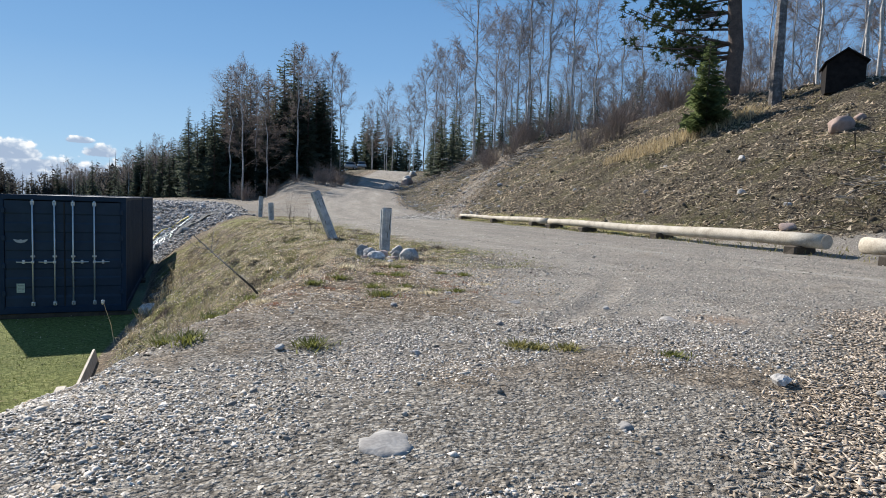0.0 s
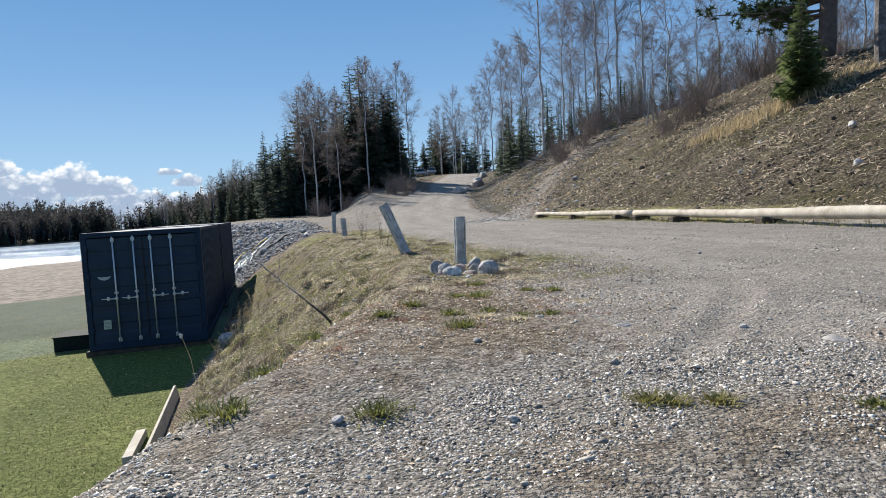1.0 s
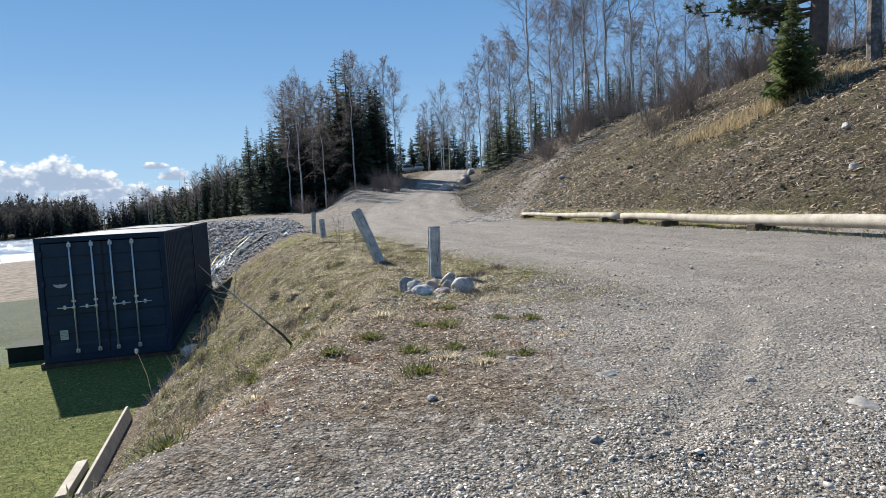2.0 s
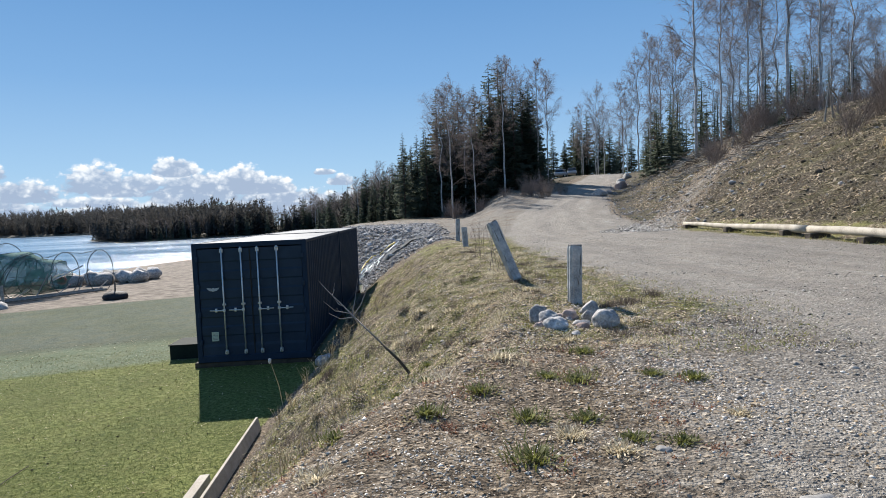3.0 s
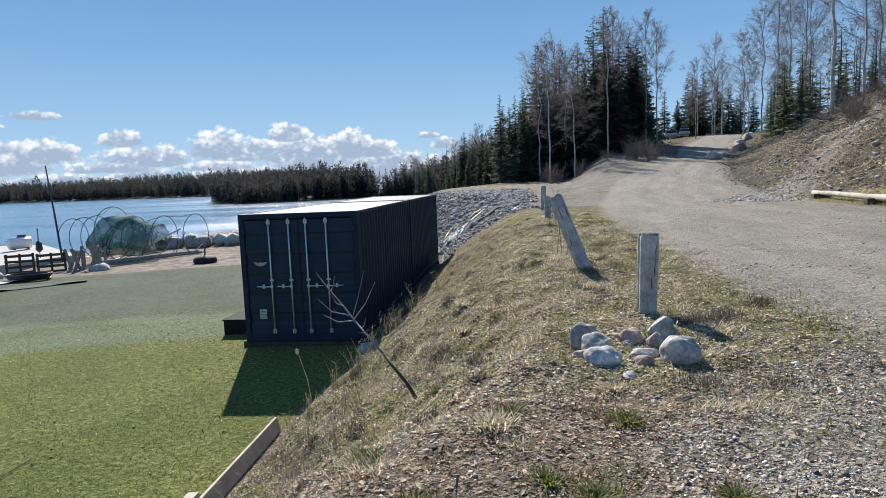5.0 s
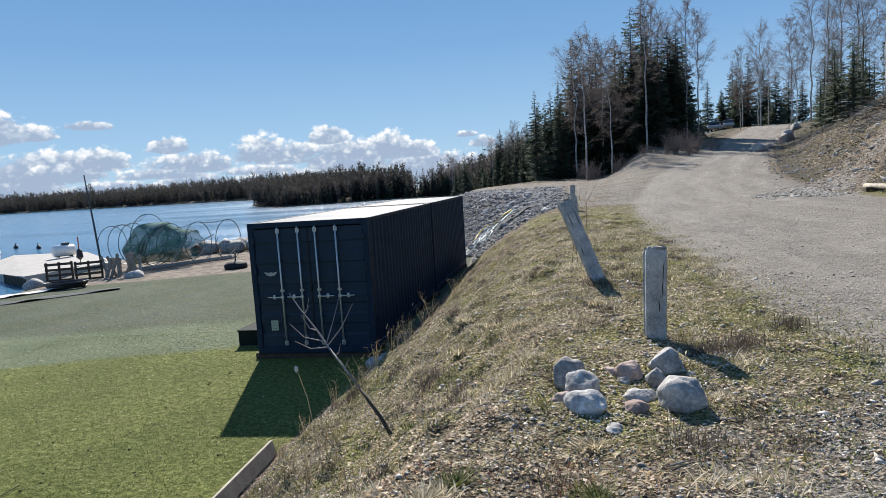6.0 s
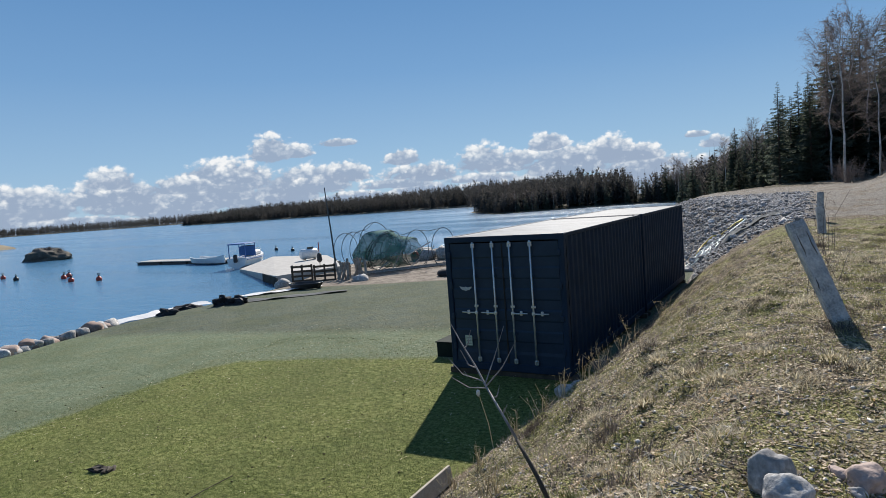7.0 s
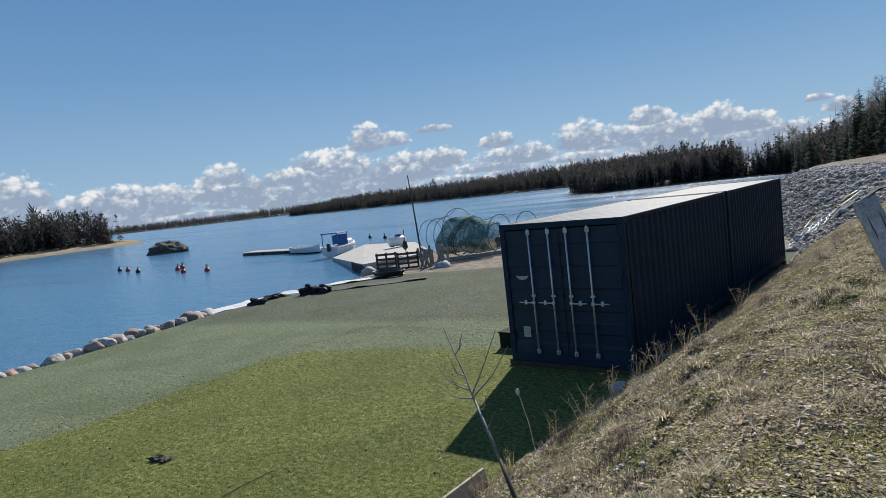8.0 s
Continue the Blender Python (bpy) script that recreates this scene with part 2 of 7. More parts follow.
M["moss_shoots"] = mottled("yellow_green_moss", (0.15, 0.165, 0.045), (0.35, 0.345, 0.12), 3, 0.9, 60, 0.0, 0.001, vary=0.5, island=True, leaf=0.45)
M["shrub_twig"] = mottled("shrub_twigs", (0.19, 0.155, 0.135), (0.36, 0.30, 0.265), 3, 0.9, leaf=0.35)
M["old_birch"] = mottled("old_birch_bark", (0.04, 0.034, 0.03), (0.12, 0.105, 0.095), 2, 0.9, 9, 0.9, 0.04, c=(0.30, 0.28, 0.26))
M["lawn_blade"] = mottled("lawn_blades", (0.085, 0.108, 0.022), (0.17, 0.192, 0.05), 1.2, 0.85, 30, 0.0, 0.001, vary=0.4, island=True, leaf=0.45)
M["pale_grass"] = mottled("pale_dead_grass", (0.36, 0.28, 0.15), (0.52, 0.42, 0.25), 5, 0.9, 60, 0.0, 0.001, vary=0.3, island=True, leaf=0.45)
M["rust_leaf"] = mottled("rust_leaves", (0.22, 0.09, 0.05), (0.36, 0.17, 0.09), 20, 0.9, 80, 0.0, 0.001, vary=0.4, island=True, leaf=0.4)
M["moss_dark"] = mottled("dark_moss", (0.03, 0.025, 0.012), (0.09, 0.075, 0.03), 30, 0.95, 120, 0.6, 0.01)
M["clod"] = mottled("earth_clods", (0.045, 0.037, 0.028), (0.15, 0.125, 0.092), 12, 0.95, 60, 0.5, 0.01, vary=0.5, island=True, spec=0.1)
M["heath"] = mottled("dry_heath", (0.055, 0.042, 0.034), (0.155, 0.125, 0.10), 5, 0.9, 60, 0.0, 0.001, vary=0.5, island=True, leaf=0.35)
M["tan_leaf"] = mottled("tan_leaves", (0.34, 0.22, 0.10), (0.66, 0.48, 0.26), 20, 0.8, 80, 0.0, 0.001, vary=0.5, island=True, leaf=0.4)
M["islet_rock"] = mottled("dark_shore_rock", (0.05, 0.045, 0.035), (0.14, 0.12, 0.09), 1.2, 0.9, 8, 0.6, 0.1)
M["shed"] = mottled("shed_boards", (0.008, 0.007, 0.007), (0.022, 0.019, 0.018), 4, 0.9, spec=0.1)
M["white_paint"] = mottled("white_paint", (0.68, 0.68, 0.66), (0.8, 0.8, 0.78), 5, 0.5, 40, 0.05)
M["concrete"] = mottled("concrete", (0.38, 0.36, 0.33), (0.52, 0.5, 0.46), 2, 0.9, 30, 0.3, spec=0.15)
M["blue_canvas"] = mottled("blue_canvas", (0.03, 0.10, 0.28), (0.05, 0.16, 0.4), 6, 0.7)
M["dark_glass"] = mottled("tinted_window", (0.02, 0.03, 0.04), (0.03, 0.045, 0.06), 4, 0.08)
M["black_tarp"] = mottled("black_tarpaulin", (0.012, 0.013, 0.016), (0.03, 0.032, 0.038), 4, 0.7, 15, 0.4, 0.03, spec=0.2)
M["grey_cloth"] = mottled("grey_ground_cloth", (0.09, 0.095, 0.095), (0.16, 0.165, 0.16), 2.5, 0.9, 20, 0.5, 0.02, spec=0.1)
M["white_cloth"] = mottled("white_ground_cloth", (0.5, 0.5, 0.5), (0.7, 0.7, 0.69), 3, 0.9, 15, 0.5, 0.02, spec=0.1)
M["red_plastic"] = mottled("red_plastic", (0.36, 0.03, 0.015), (0.5, 0.06, 0.03), 5, 0.45)
M["black_plastic"] = mottled("black_plastic", (0.01, 0.01, 0.012), (0.02, 0.02, 0.024), 5, 0.45)
M["yellow_hose"] = mottled("yellow_hose", (0.5, 0.36, 0.05), (0.62, 0.46, 0.1), 5, 0.5)
M["white_hose"] = mottled("pale_hose", (0.5, 0.55, 0.52), (0.62, 0.66, 0.63), 5, 0.5)
M["hoop"] = mottled("hoop_metal", (0.03, 0.04, 0.04), (0.08, 0.09, 0.09), 5, 0.5, metal=0.3)
M["car_paint"] = mottled("silver_car_paint", (0.4, 0.41, 0.43), (0.5, 0.51, 0.53), 5, 0.25)


def netting(w):
    v = coords(w)
    return w.math("MULTIPLY_ADD", w.noise(v, 1.6, 4.0, 0.6), 1.5, -0.12, clamp=True)


M["net"] = shader("green_fishing_net", lambda w: w.ramp(w.noise(coords(w), 3, 4), (0.3, (0.02, 0.10, 0.08)), (0.7, (0.07, 0.22, 0.17))), 0.9, alpha=netting)


def ground_colour(w):
    p = position(w)
    big, mid, fine, grit = w.noise(p, 0.35, 4), w.noise(p, 2.2, 5, 0.6), w.noise(p, 14, 4, 0.65), w.noise(p, 55, 3, 0.6)

    def weight(name, lo=0.35, hi=0.65, amount=0.5):
        """A mask with its edge broken up by the mid and fine noise."""
        a = w.add("ShaderNodeAttribute", 2, attr=name)
        n = w.math("MULTIPLY_ADD", w.math("SUBTRACT", w.math("MULTIPLY_ADD", mid, 0.6, w.math("MULTIPLY", fine, 0.4)), 0.5), amount * 2, a)
        return w.math("DIVIDE", w.math("SUBTRACT", n, lo), hi - lo, clamp=True)

    # soil and old leaves
    soil = w.ramp(w.math("MULTIPLY_ADD", fine, 0.5, w.math("MULTIPLY", grit, 0.5)), (0.38, (0.035, 0.026, 0.018)), (0.5, (0.17, 0.132, 0.092)), (0.61, (0.42, 0.345, 0.255)))
    moss = w.ramp(w.math("MULTIPLY_ADD", fine, 0.6, w.math("MULTIPLY", grit, 0.4)), (0.41, (0.028, 0.024, 0.014)), (0.5, (0.20, 0.17, 0.09)), (0.59, (0.58, 0.51, 0.35)))
    gravel = w.ramp(w.math("MULTIPLY_ADD", fine, 0.45, w.math("MULTIPLY", grit, 0.55)), (0.40, (0.06, 0.051, 0.041)), (0.5, (0.225, 0.196, 0.16)), (0.59, (0.46, 0.415, 0.355)))
    cell = w.add("ShaderNodeTexVoronoi", 1, i_Vector=p, i_Scale=62.0)
    gap = w.add("ShaderNodeTexVoronoi", 0, i_Vector=p, i_Scale=62.0)
    each = w.tree.nodes.new("ShaderNodeSeparateXYZ")
    w.tree.links.new(cell, each.inputs[0])
    pebbly = w.ramp(each.outputs[0], (0.0, (0.075, 0.067, 0.056)), (0.45, (0.235, 0.214, 0.182)), (1.0, (0.54, 0.505, 0.445)))
    pebbly = w.mix(w.ramp(gap, (0.5, 0.0), (0.85, 0.8)), pebbly, (0.09, 0.08, 0.065))
    gravel = w.mix(w.ramp(mid, (0.38, 0.45), (0.6, 0.9)), gravel, pebbly)
    gravel = w.mix(w.ramp(w.noise(p, 0.75, 5, 0.6), (0.5, 0.0), (0.6, 0.75)), gravel, soil)
    dust = w.ramp(w.math("MULTIPLY_ADD", mid, 0.5, w.math("MULTIPLY", grit, 0.5)), (0.37, (0.19, 0.166, 0.136)), (0.5, (0.40, 0.36, 0.305)), (0.62, (0.57, 0.53, 0.465)))
    sand = w.ramp(mid, (0.35, (0.14, 0.115, 0.092)), (0.65, (0.31, 0.265, 0.215)))
    hill = w.ramp(w.math("MULTIPLY_ADD", fine, 0.55, w.math("MULTIPLY", grit, 0.45)), (0.41, (0.012, 0.010, 0.008)), (0.5, (0.065, 0.052, 0.037)), (0.6, (0.27, 0.23, 0.165)))
    moss = w.mix(w.ramp(mid, (0.52, 0.0), (0.62, 0.8)), moss, soil)
    cushion = w.ramp(grit, (0.39, (0.05, 0.055, 0.012)), (0.5, (0.21, 0.215, 0.055)), (0.6, (0.40, 0.39, 0.14)))
    moss = w.mix(w.ramp(w.noise(p, 0.9, 5, 0.65), (0.50, 0.8), (0.58, 0.0)), moss, cushion)
    moss = w.mix(w.ramp(w.noise(p, 1.1, 4, 0.6), (0.60, 0.0), (0.68, 0.6)), moss, (0.06, 0.05, 0.03))
    blend = w.math("MULTIPLY_ADD", mid, 0.5, w.math("MULTIPLY", big, 0.5))
    hill = w.mix(w.ramp(blend, (0.47, 0.0), (0.6, 0.65)), hill, w.ramp(grit, (0.38, (0.035, 0.034, 0.012)), (0.62, (0.14, 0.13, 0.05))))
    rough_turf = w.math("MULTIPLY_ADD", fine, 0.55, w.math("MULTIPLY", grit, 0.45))
    bright = w.ramp(rough_turf, (0.39, (0.045, 0.062, 0.012)), (0.5, (0.132, 0.155, 0.036)), (0.6, (0.25, 0.265, 0.095)))
    pale = w.ramp(rough_turf, (0.40, (0.088, 0.117, 0.066)), (0.6, (0.20, 0.237, 0.152)))
    grey = w.ramp(rough_turf, (0.40, (0.05, 0.066, 0.046)), (0.6, (0.135, 0.155, 0.115)))
    turf = w.add("ShaderNodeAttribute", 2, attr="turf")
    turf = w.math("MULTIPLY_ADD", w.math("SUBTRACT", mid, 0.5), 0.06, turf)
    lawn = w.mix(w.ramp(turf, (0.222, 0.0), (0.25, 1.0)), bright, pale)
    beyond = w.math("MULTIPLY_ADD", w.math("SUBTRACT", mid, 0.5), 0.10, w.add("ShaderNodeAttribute", 2, attr="shorn"))
    lawn = w.mix(w.ramp(beyond, (0.45, 0.0), (0.55, 1.0)), lawn, grey)
    lawn = w.mix(w.math("MULTIPLY", w.ramp(mid, (0.42, 0.0), (0.66, 1.0)), 0.45), lawn, w.mix(0.5, lawn, (0.20, 0.17, 0.07)))
    lawn = w.mix(w.math("MULTIPLY", w.ramp(big, (0.40, 1.0), (0.56, 0.0)), 0.45), lawn, w.mix(0.6, lawn, (0.04, 0.06, 0.015)))
    worn = w.add("ShaderNodeAttribute", 2, attr="worn")
    worn = w.math("MULTIPLY", w.math("MULTIPLY_ADD", w.math("SUBTRACT", mid, 0.5), 3.2, worn, clamp=True), 0.62)
    lane = w.add("ShaderNodeCombineXYZ", i_0=w.add("ShaderNodeAttribute", 2, attr="lane"), i_1=w.math("MULTIPLY", w.add("ShaderNodeAttribute", 2, attr="run"), 0.16))
    bands = w.math("MULTIPLY_ADD", w.noise(lane, 1.25, 4, 0.6), 0.75, w.math("MULTIPLY", fine, 0.25))
    dust = w.mix(w.ramp(bands, (0.47, 0.0), (0.6, 0.55)), dust, w.ramp(w.math("MULTIPLY_ADD", fine, 0.4, w.math("MULTIPLY", grit, 0.6)), (0.41, (0.08, 0.075, 0.068)), (0.5, (0.19, 0.178, 0.162)), (0.6, (0.36, 0.34, 0.31))))
    dust = w.mix(w.ramp(bands, (0.36, 0.6), (0.44, 0.0)), dust, (0.50, 0.47, 0.425))
    dust = w.mix(w.ramp(mid, (0.42, 0.1), (0.58, 0.6)), dust, pebbly)
    dust = w.mix(worn, dust, w.ramp(w.math("MULTIPLY_ADD", fine, 0.4, w.math("MULTIPLY", grit, 0.6)), (0.40, (0.07, 0.062, 0.053)), (0.5, (0.17, 0.153, 0.133)), (0.60, (0.33, 0.305, 0.27))))
    col = soil
    for name, c, amount in (("moss", moss, 0.9), ("hill", hill, 0.3), ("gravel", gravel, 0.8), ("road", dust, 0.5), ("sand", sand, 0.3), ("lawn", lawn, 0.25)):
        col = w.mix(weight(name, amount=amount), col, c)
    return w.mix(weight("rust", amount=0.2), col, (0.36, 0.265, 0.19))


def ground_bump(w):
    p = position(w)
    n = w.math("MULTIPLY_ADD", w.noise(p, 40, 4, 0.65), 0.6, w.math("MULTIPLY", w.noise(p, 9, 4, 0.6), 1.0))
    n = w.math("MULTIPLY_ADD", w.add("ShaderNodeTexVoronoi", 0, i_Vector=p, i_Scale=62.0), -0.16, n)
    return w.math("MULTIPLY", n, w.add("ShaderNodeAttribute", 2, attr="relief"))


def water_gloss(w):
    """Smooth slicks between wind-ruffled bands."""
    p = w.add("ShaderNodeMapping", i_0=position(w), i_3=(0.012, 0.07, 1.0))
    return w.ramp(w.noise(p, 1.0, 4, 0.6, 0.6), (0.4, 0.12), (0.6, 0.21))


M["ground"] = shader("ground", ground_colour, 0.95, bump=ground_bump, strength=1.0, distance=0.08, spec=0.15)
M["water"] = shader("sea_water", (0.065, 0.185, 0.31), water_gloss, bump=lambda w: w.math("ADD", w.noise(w.add("ShaderNodeMapping", i_0=position(w), i_3=(1.0, 1.6, 1.0)), 0.9, 6, 0.65), w.math("MULTIPLY", w.noise(position(w), 0.12, 3), 1.5)), strength=1.0, distance=0.12)


# ---- shaping ----
class Geo:
    """Collects points and faces of one mesh."""

    def __init__(self):
        self.v, self.f, self.n = [], [], 0

    def put(self, verts, faces):
        self.v.extend(tuple(p) for p in verts)
        self.f.extend(tuple(i + self.n for i in f) for f in faces)
        self.n += len(verts)
        return self

    def box(self, c, s, bevel=0.0, turn=None, jitter=0.0):
        """A chamfered box of size s round c."""
        h = [k / 2 for k in s]
        b = min(bevel, *(0.49 * k for k in s)) if bevel else 0.0
        rows = []
        for sx in (-1, 1):
            for sy in (-1, 1):
                for sz in (-1, 1):
                    for axis in range(3):
                        p = [sx * (h[0] - b), sy * (h[1] - b), sz * (h[2] - b)]
                        p[axis] = (sx, sy, sz)[axis] * h[axis]
                        rows.append(Vector(p) + Vector([random.uniform(-jitter, jitter) for _ in range(3)]))
        if not b:
            rows = [rows[i] for i in range(0, 24, 3)]
            faces = [(0, 1, 3, 2), (4, 6, 7, 5), (0, 4, 5, 1), (2, 3, 7, 6), (0, 2, 6, 4), (1, 5, 7, 3)]
        else:
            k = lambda x, y, z, a: (x * 4 + y * 2 + z) * 3 + a
            faces = []
            for a, (p, q) in enumerate(((1, 2), (0, 2), (0, 1))):
                for side in (0, 1):
                    ring = []
                    for u, v in ((0, 0), (1, 0), (1, 1), (0, 1)):
                        i = [0, 0, 0]
                        i[a], i[p], i[q] = side, u, v
                        ring.append(k(*i, a))
                    flip = (side == 1) == (a == 1)
                    faces.append(tuple(reversed(ring)) if flip else tuple(ring))
            for a in range(3):
                p, q = [n for n in range(3) if n != a]
                for u in (0, 1):
                    for v in (0, 1):
                        i0, i1 = [0, 0, 0], [0, 0, 0]
                        i0[p] = i1[p] = u
                        i0[q] = i1[q] = v
                        i0[a], i1[a] = 0, 1
                        faces.append((k(*i0, p), k(*i1, p), k(*i1, q), k(*i0, q)))
            for x in (0, 1):
                for y in (0, 1):
                    for z in (0, 1):
                        faces.append((k(x, y, z, 0), k(x, y, z, 1), k(x, y, z, 2)))
        m = (turn or Matrix()).to_4x4()
        return self.put([m @ p + Vector(c) for p in rows], faces)

    def tube(self, pts, radii, sides=6, cap=True):
        pts = [Vector(p) for p in pts]
        rows, up = [], Vector((0.13, 0.27, 1)).normalized()
        for i, p in enumerate(pts):
            d = (pts[min(i + 1, len(pts) - 1)] - pts[max(i - 1, 0)]).normalized()
            a = d.cross(up)
            if a.length < 0.05:
                a = d.cross(Vector((1, 0, 0)))
            a.normalize()
            b = d.cross(a)
            r = radii[i] if isinstance(radii, (list, tuple)) else radii
            rows += [p + r * (math.cos(t) * a + math.sin(t) * b) for t in (2 * math.pi * k / sides for k in range(sides))]
        faces = [(i * sides + k, i * sides + (k + 1) % sides, (i + 1) * sides + (k + 1) % sides, (i + 1) * sides + k) for i in range(len(pts) - 1) for k in range(sides)]
        if cap:
            faces += [tuple(range(sides)), tuple(range((len(pts) - 1) * sides, len(pts) * sides))]
        return self.put(rows, faces)

    def ball(self, c, r, seed=0, rough=0.18, level=2, turn=None, flat=0.0, cuts=0):
        """An uneven stone or lump with radii r."""
        bm = bmesh.new()
        bmesh.ops.create_icosphere(bm, subdivisions=level, radius=1.0)
        rows = []
        pick = random.Random(seed * 13 + 5)
        planes = [(Vector((pick.gauss(0, 1), pick.gauss(0, 1), pick.gauss(0, 1))).normalized(), pick.uniform(0.62, 0.88)) for _ in range(cuts)]
        for v in bm.verts:
            d = v.co.normalized()
            k = 1 + rough * (noise.noise(d * 1.3 + Vector((seed * 7.1, seed * 3.3, 0))) * 1.6 + noise.noise(d * 3.1 + Vector((0, seed * 5.7, 9))) * 0.6)
            q = d * k
            for nn, off in planes:
                over = q.dot(nn) - off
                if over > 0:
                    q = q - nn * over * 0.9
            if flat and q.z < -flat:
                q.z = -flat
            q = Vector((q.x * r[0], q.y * r[1], q.z * r[2]))
            rows.append((turn @ q if turn else q) + Vector(c))
        faces = [tuple(v.index for v in f.verts) for f in bm.faces]
        bm.free()
        return self.put(rows, faces)

    def mesh(self, name, smooth=False):
        me = bpy.data.meshes.new(name)
        me.from_pydata(self.v, [], self.f)
        bm = bmesh.new()
        bm.from_mesh(me)
        if len(bm.faces) < 60000:
            bmesh.ops.recalc_face_normals(bm, faces=bm.faces)
        bm.to_mesh(me)
        bm.free()
        if smooth:
            me.polygons.foreach_set("use_smooth", [True] * len(me.polygons))
        return me


def part(name, geo, material, parent, label="", smooth=False):
    """One mesh object under a thing or a part."""
    me = geo.mesh(name, smooth) if isinstance(geo, Geo) else geo
    if not me.materials:
        me.materials.append(M[material])
    ob = new(name, me)
    ob.parent = parent
    return tagged(ob, label)


def thing(name, label, category, m=Matrix(), group="", kind=""):
    """An empty at the base of a thing, which parents its parts."""
    ob = new(name)
    ob.empty_display_size = 0.1
    ob.matrix_basis = m
    return tagged(ob, label, category, group, kind)


def solid(name, geo, material, label, category, m=Matrix(), group="", kind="", smooth=False):
    """A thing of one mesh."""
    me = geo.mesh(name, smooth) if isinstance(geo, Geo) else geo
    if not me.materials:
        me.materials.append(M[material])
    ob = new(name, me)
    ob.matrix_basis = m
    return tagged(ob, label, category, group, kind)


def stuff(name, V, F, material, label, category):
    """Uncountable bits as one object, from arrays of points and equal-sided faces."""
    me = bpy.data.meshes.new(name)
    k = F.shape[1]
    me.vertices.add(len(V))
    me.vertices.foreach_set("co", V.astype(np.float32).ravel())
    me.loops.add(F.size)
    me.loops.foreach_set("vertex_index", F.astype(np.int32).ravel())
    me.polygons.add(len(F))
    me.polygons.foreach_set("loop_start", np.arange(0, F.size, k, dtype=np.int32))
    me.update(calc_edges=True)
    me.materials.append(M[material])
    return tagged(new(name, me), label, category, kind="stuff")


# ---- the lie of the land ----
def ease(a, b, x):
    t = np.clip((x - a) / (b - a), 0, 1)
    return t * t * (3 - 2 * t)


def along(line, x, y):
    """Distance from a polyline, signed: positive to the right of its run."""
    best, sign = np.full(np.shape(x), 1e9), np.zeros(np.shape(x))
    for (ax, ay), (bx, by) in zip(line, line[1:]):
        dx, dy = bx - ax, by - ay
        t = np.clip(((x - ax) * dx + (y - ay) * dy) / (dx * dx + dy * dy), 0, 1)
        ox, oy = x - ax - t * dx, y - ay - t * dy
        d = np.hypot(ox, oy)
        side = (ox * dy - oy * dx) / math.hypot(dx, dy) + 1e-12
        near = (d < best - 1e-7) | ((d < best + 1e-7) & (np.abs(side) > np.abs(sign)))
        best = np.where(near, d, best)
        sign = np.where(near, side, sign)
    return best * np.sign(sign)


def ripple(x, y, size, seed):
    """Smooth pseudo-noise from sums of waves, about -1 to 1."""
    r = np.random.RandomState(seed)
    out = 0
    for k in range(7):
        a, ph, s = r.uniform(0, 2 * np.pi), r.uniform(0, 6.28), r.uniform(0.6, 1.7)
        out = out + np.sin((np.cos(a) * x + np.sin(a) * y) * 2 * np.pi * s / size + ph + 0.8 * np.sin((np.sin(a) * x - np.cos(a) * y) * 2.6 / size))
    return out / 4


SHORE = [(-11, -90), (-13.5, -20), (-16.6, -8), (-18.2, -2), (-20.2, 3.6), (-20.2, 9), (-20.6, 13.4), (-22.5, 17), (-25, 24), (-24.5, 34), (-22.5, 42), (-20, 50), (-14, 50), (-8, 52), (-5, 58), (-8, 85), (-12.5, 118), (-20, 148), (-34, 156), (-52, 151), (-66, 138), (-96, 180), (-120, 270), (-100, 420), (100, 900)]
LOGS = [(7, -60), (11.7, -12), (12.2, -8.3), (14.4, 10.3), (17, 24), (22.5, 42), (41, 92), (65, 150), (120, 300)]
ROAD = [(9, -60), (11.0, -16), (9.7, -6), (9.7, 2), (10.6, 12), (13.4, 26), (18.8, 43), (28, 66), (39, 95), (60, 150)]
TURF = [(-1.0, 0.95), (-2.1, 1.0), (-4.8, 0.45), (-7.1, -0.2), (-7.65, -0.9), (-7.6, -1.9), (-7.45, -3.7), (-7.3, -5.4), (-7.45, -6.7), (-7.5, -20)]
SHORN = [(2, 4.2), (-4.0, 3.6), (-9.5, 2.8), (-13.6, 2.3), (-17.0, 1.5)]
TRACK = [(12.2, 10.0), (14.5, 13.7), (17.8, 18.2), (21.3, 22.4), (26.5, 28.2), (31, 33.5)]


RUT = [(6.2, -6.8), (7.0, -7.95), (7.07, -9.0), (7.03, -9.7), (6.74, -10.3), (6.36, -10.75), (5.8, -11.25), (5.3, -11.65), (4.7, -12.1)]


def toe(y):
    return np.interp(y, [-60, -30, -18, -13, -9, -7, -4, 0, 12, 15, 18, 22, 26, 32, 45, 58, 85, 115], [-9, -4.5, -2.0, -0.2, 0.92, 1.1, 1.12, 1.5, 1.4, 1.2, 0.4, -1.6, -4, -6, -7, -3.5, -5, -9])


def crest(y):
    return np.interp(y, [-60, -30, -18, -15.5, -13, -10, -7, -3, 12, 15, 18, 22, 26, 32, 45, 58, 85, 115], [-3, -0.8, 0.9, 1.6, 2.3, 3.4, 4.5, 4.8, 4.9, 4.7, 4.2, 2.6, 0.8, -0.8, -1.5, 3, 8, 10])


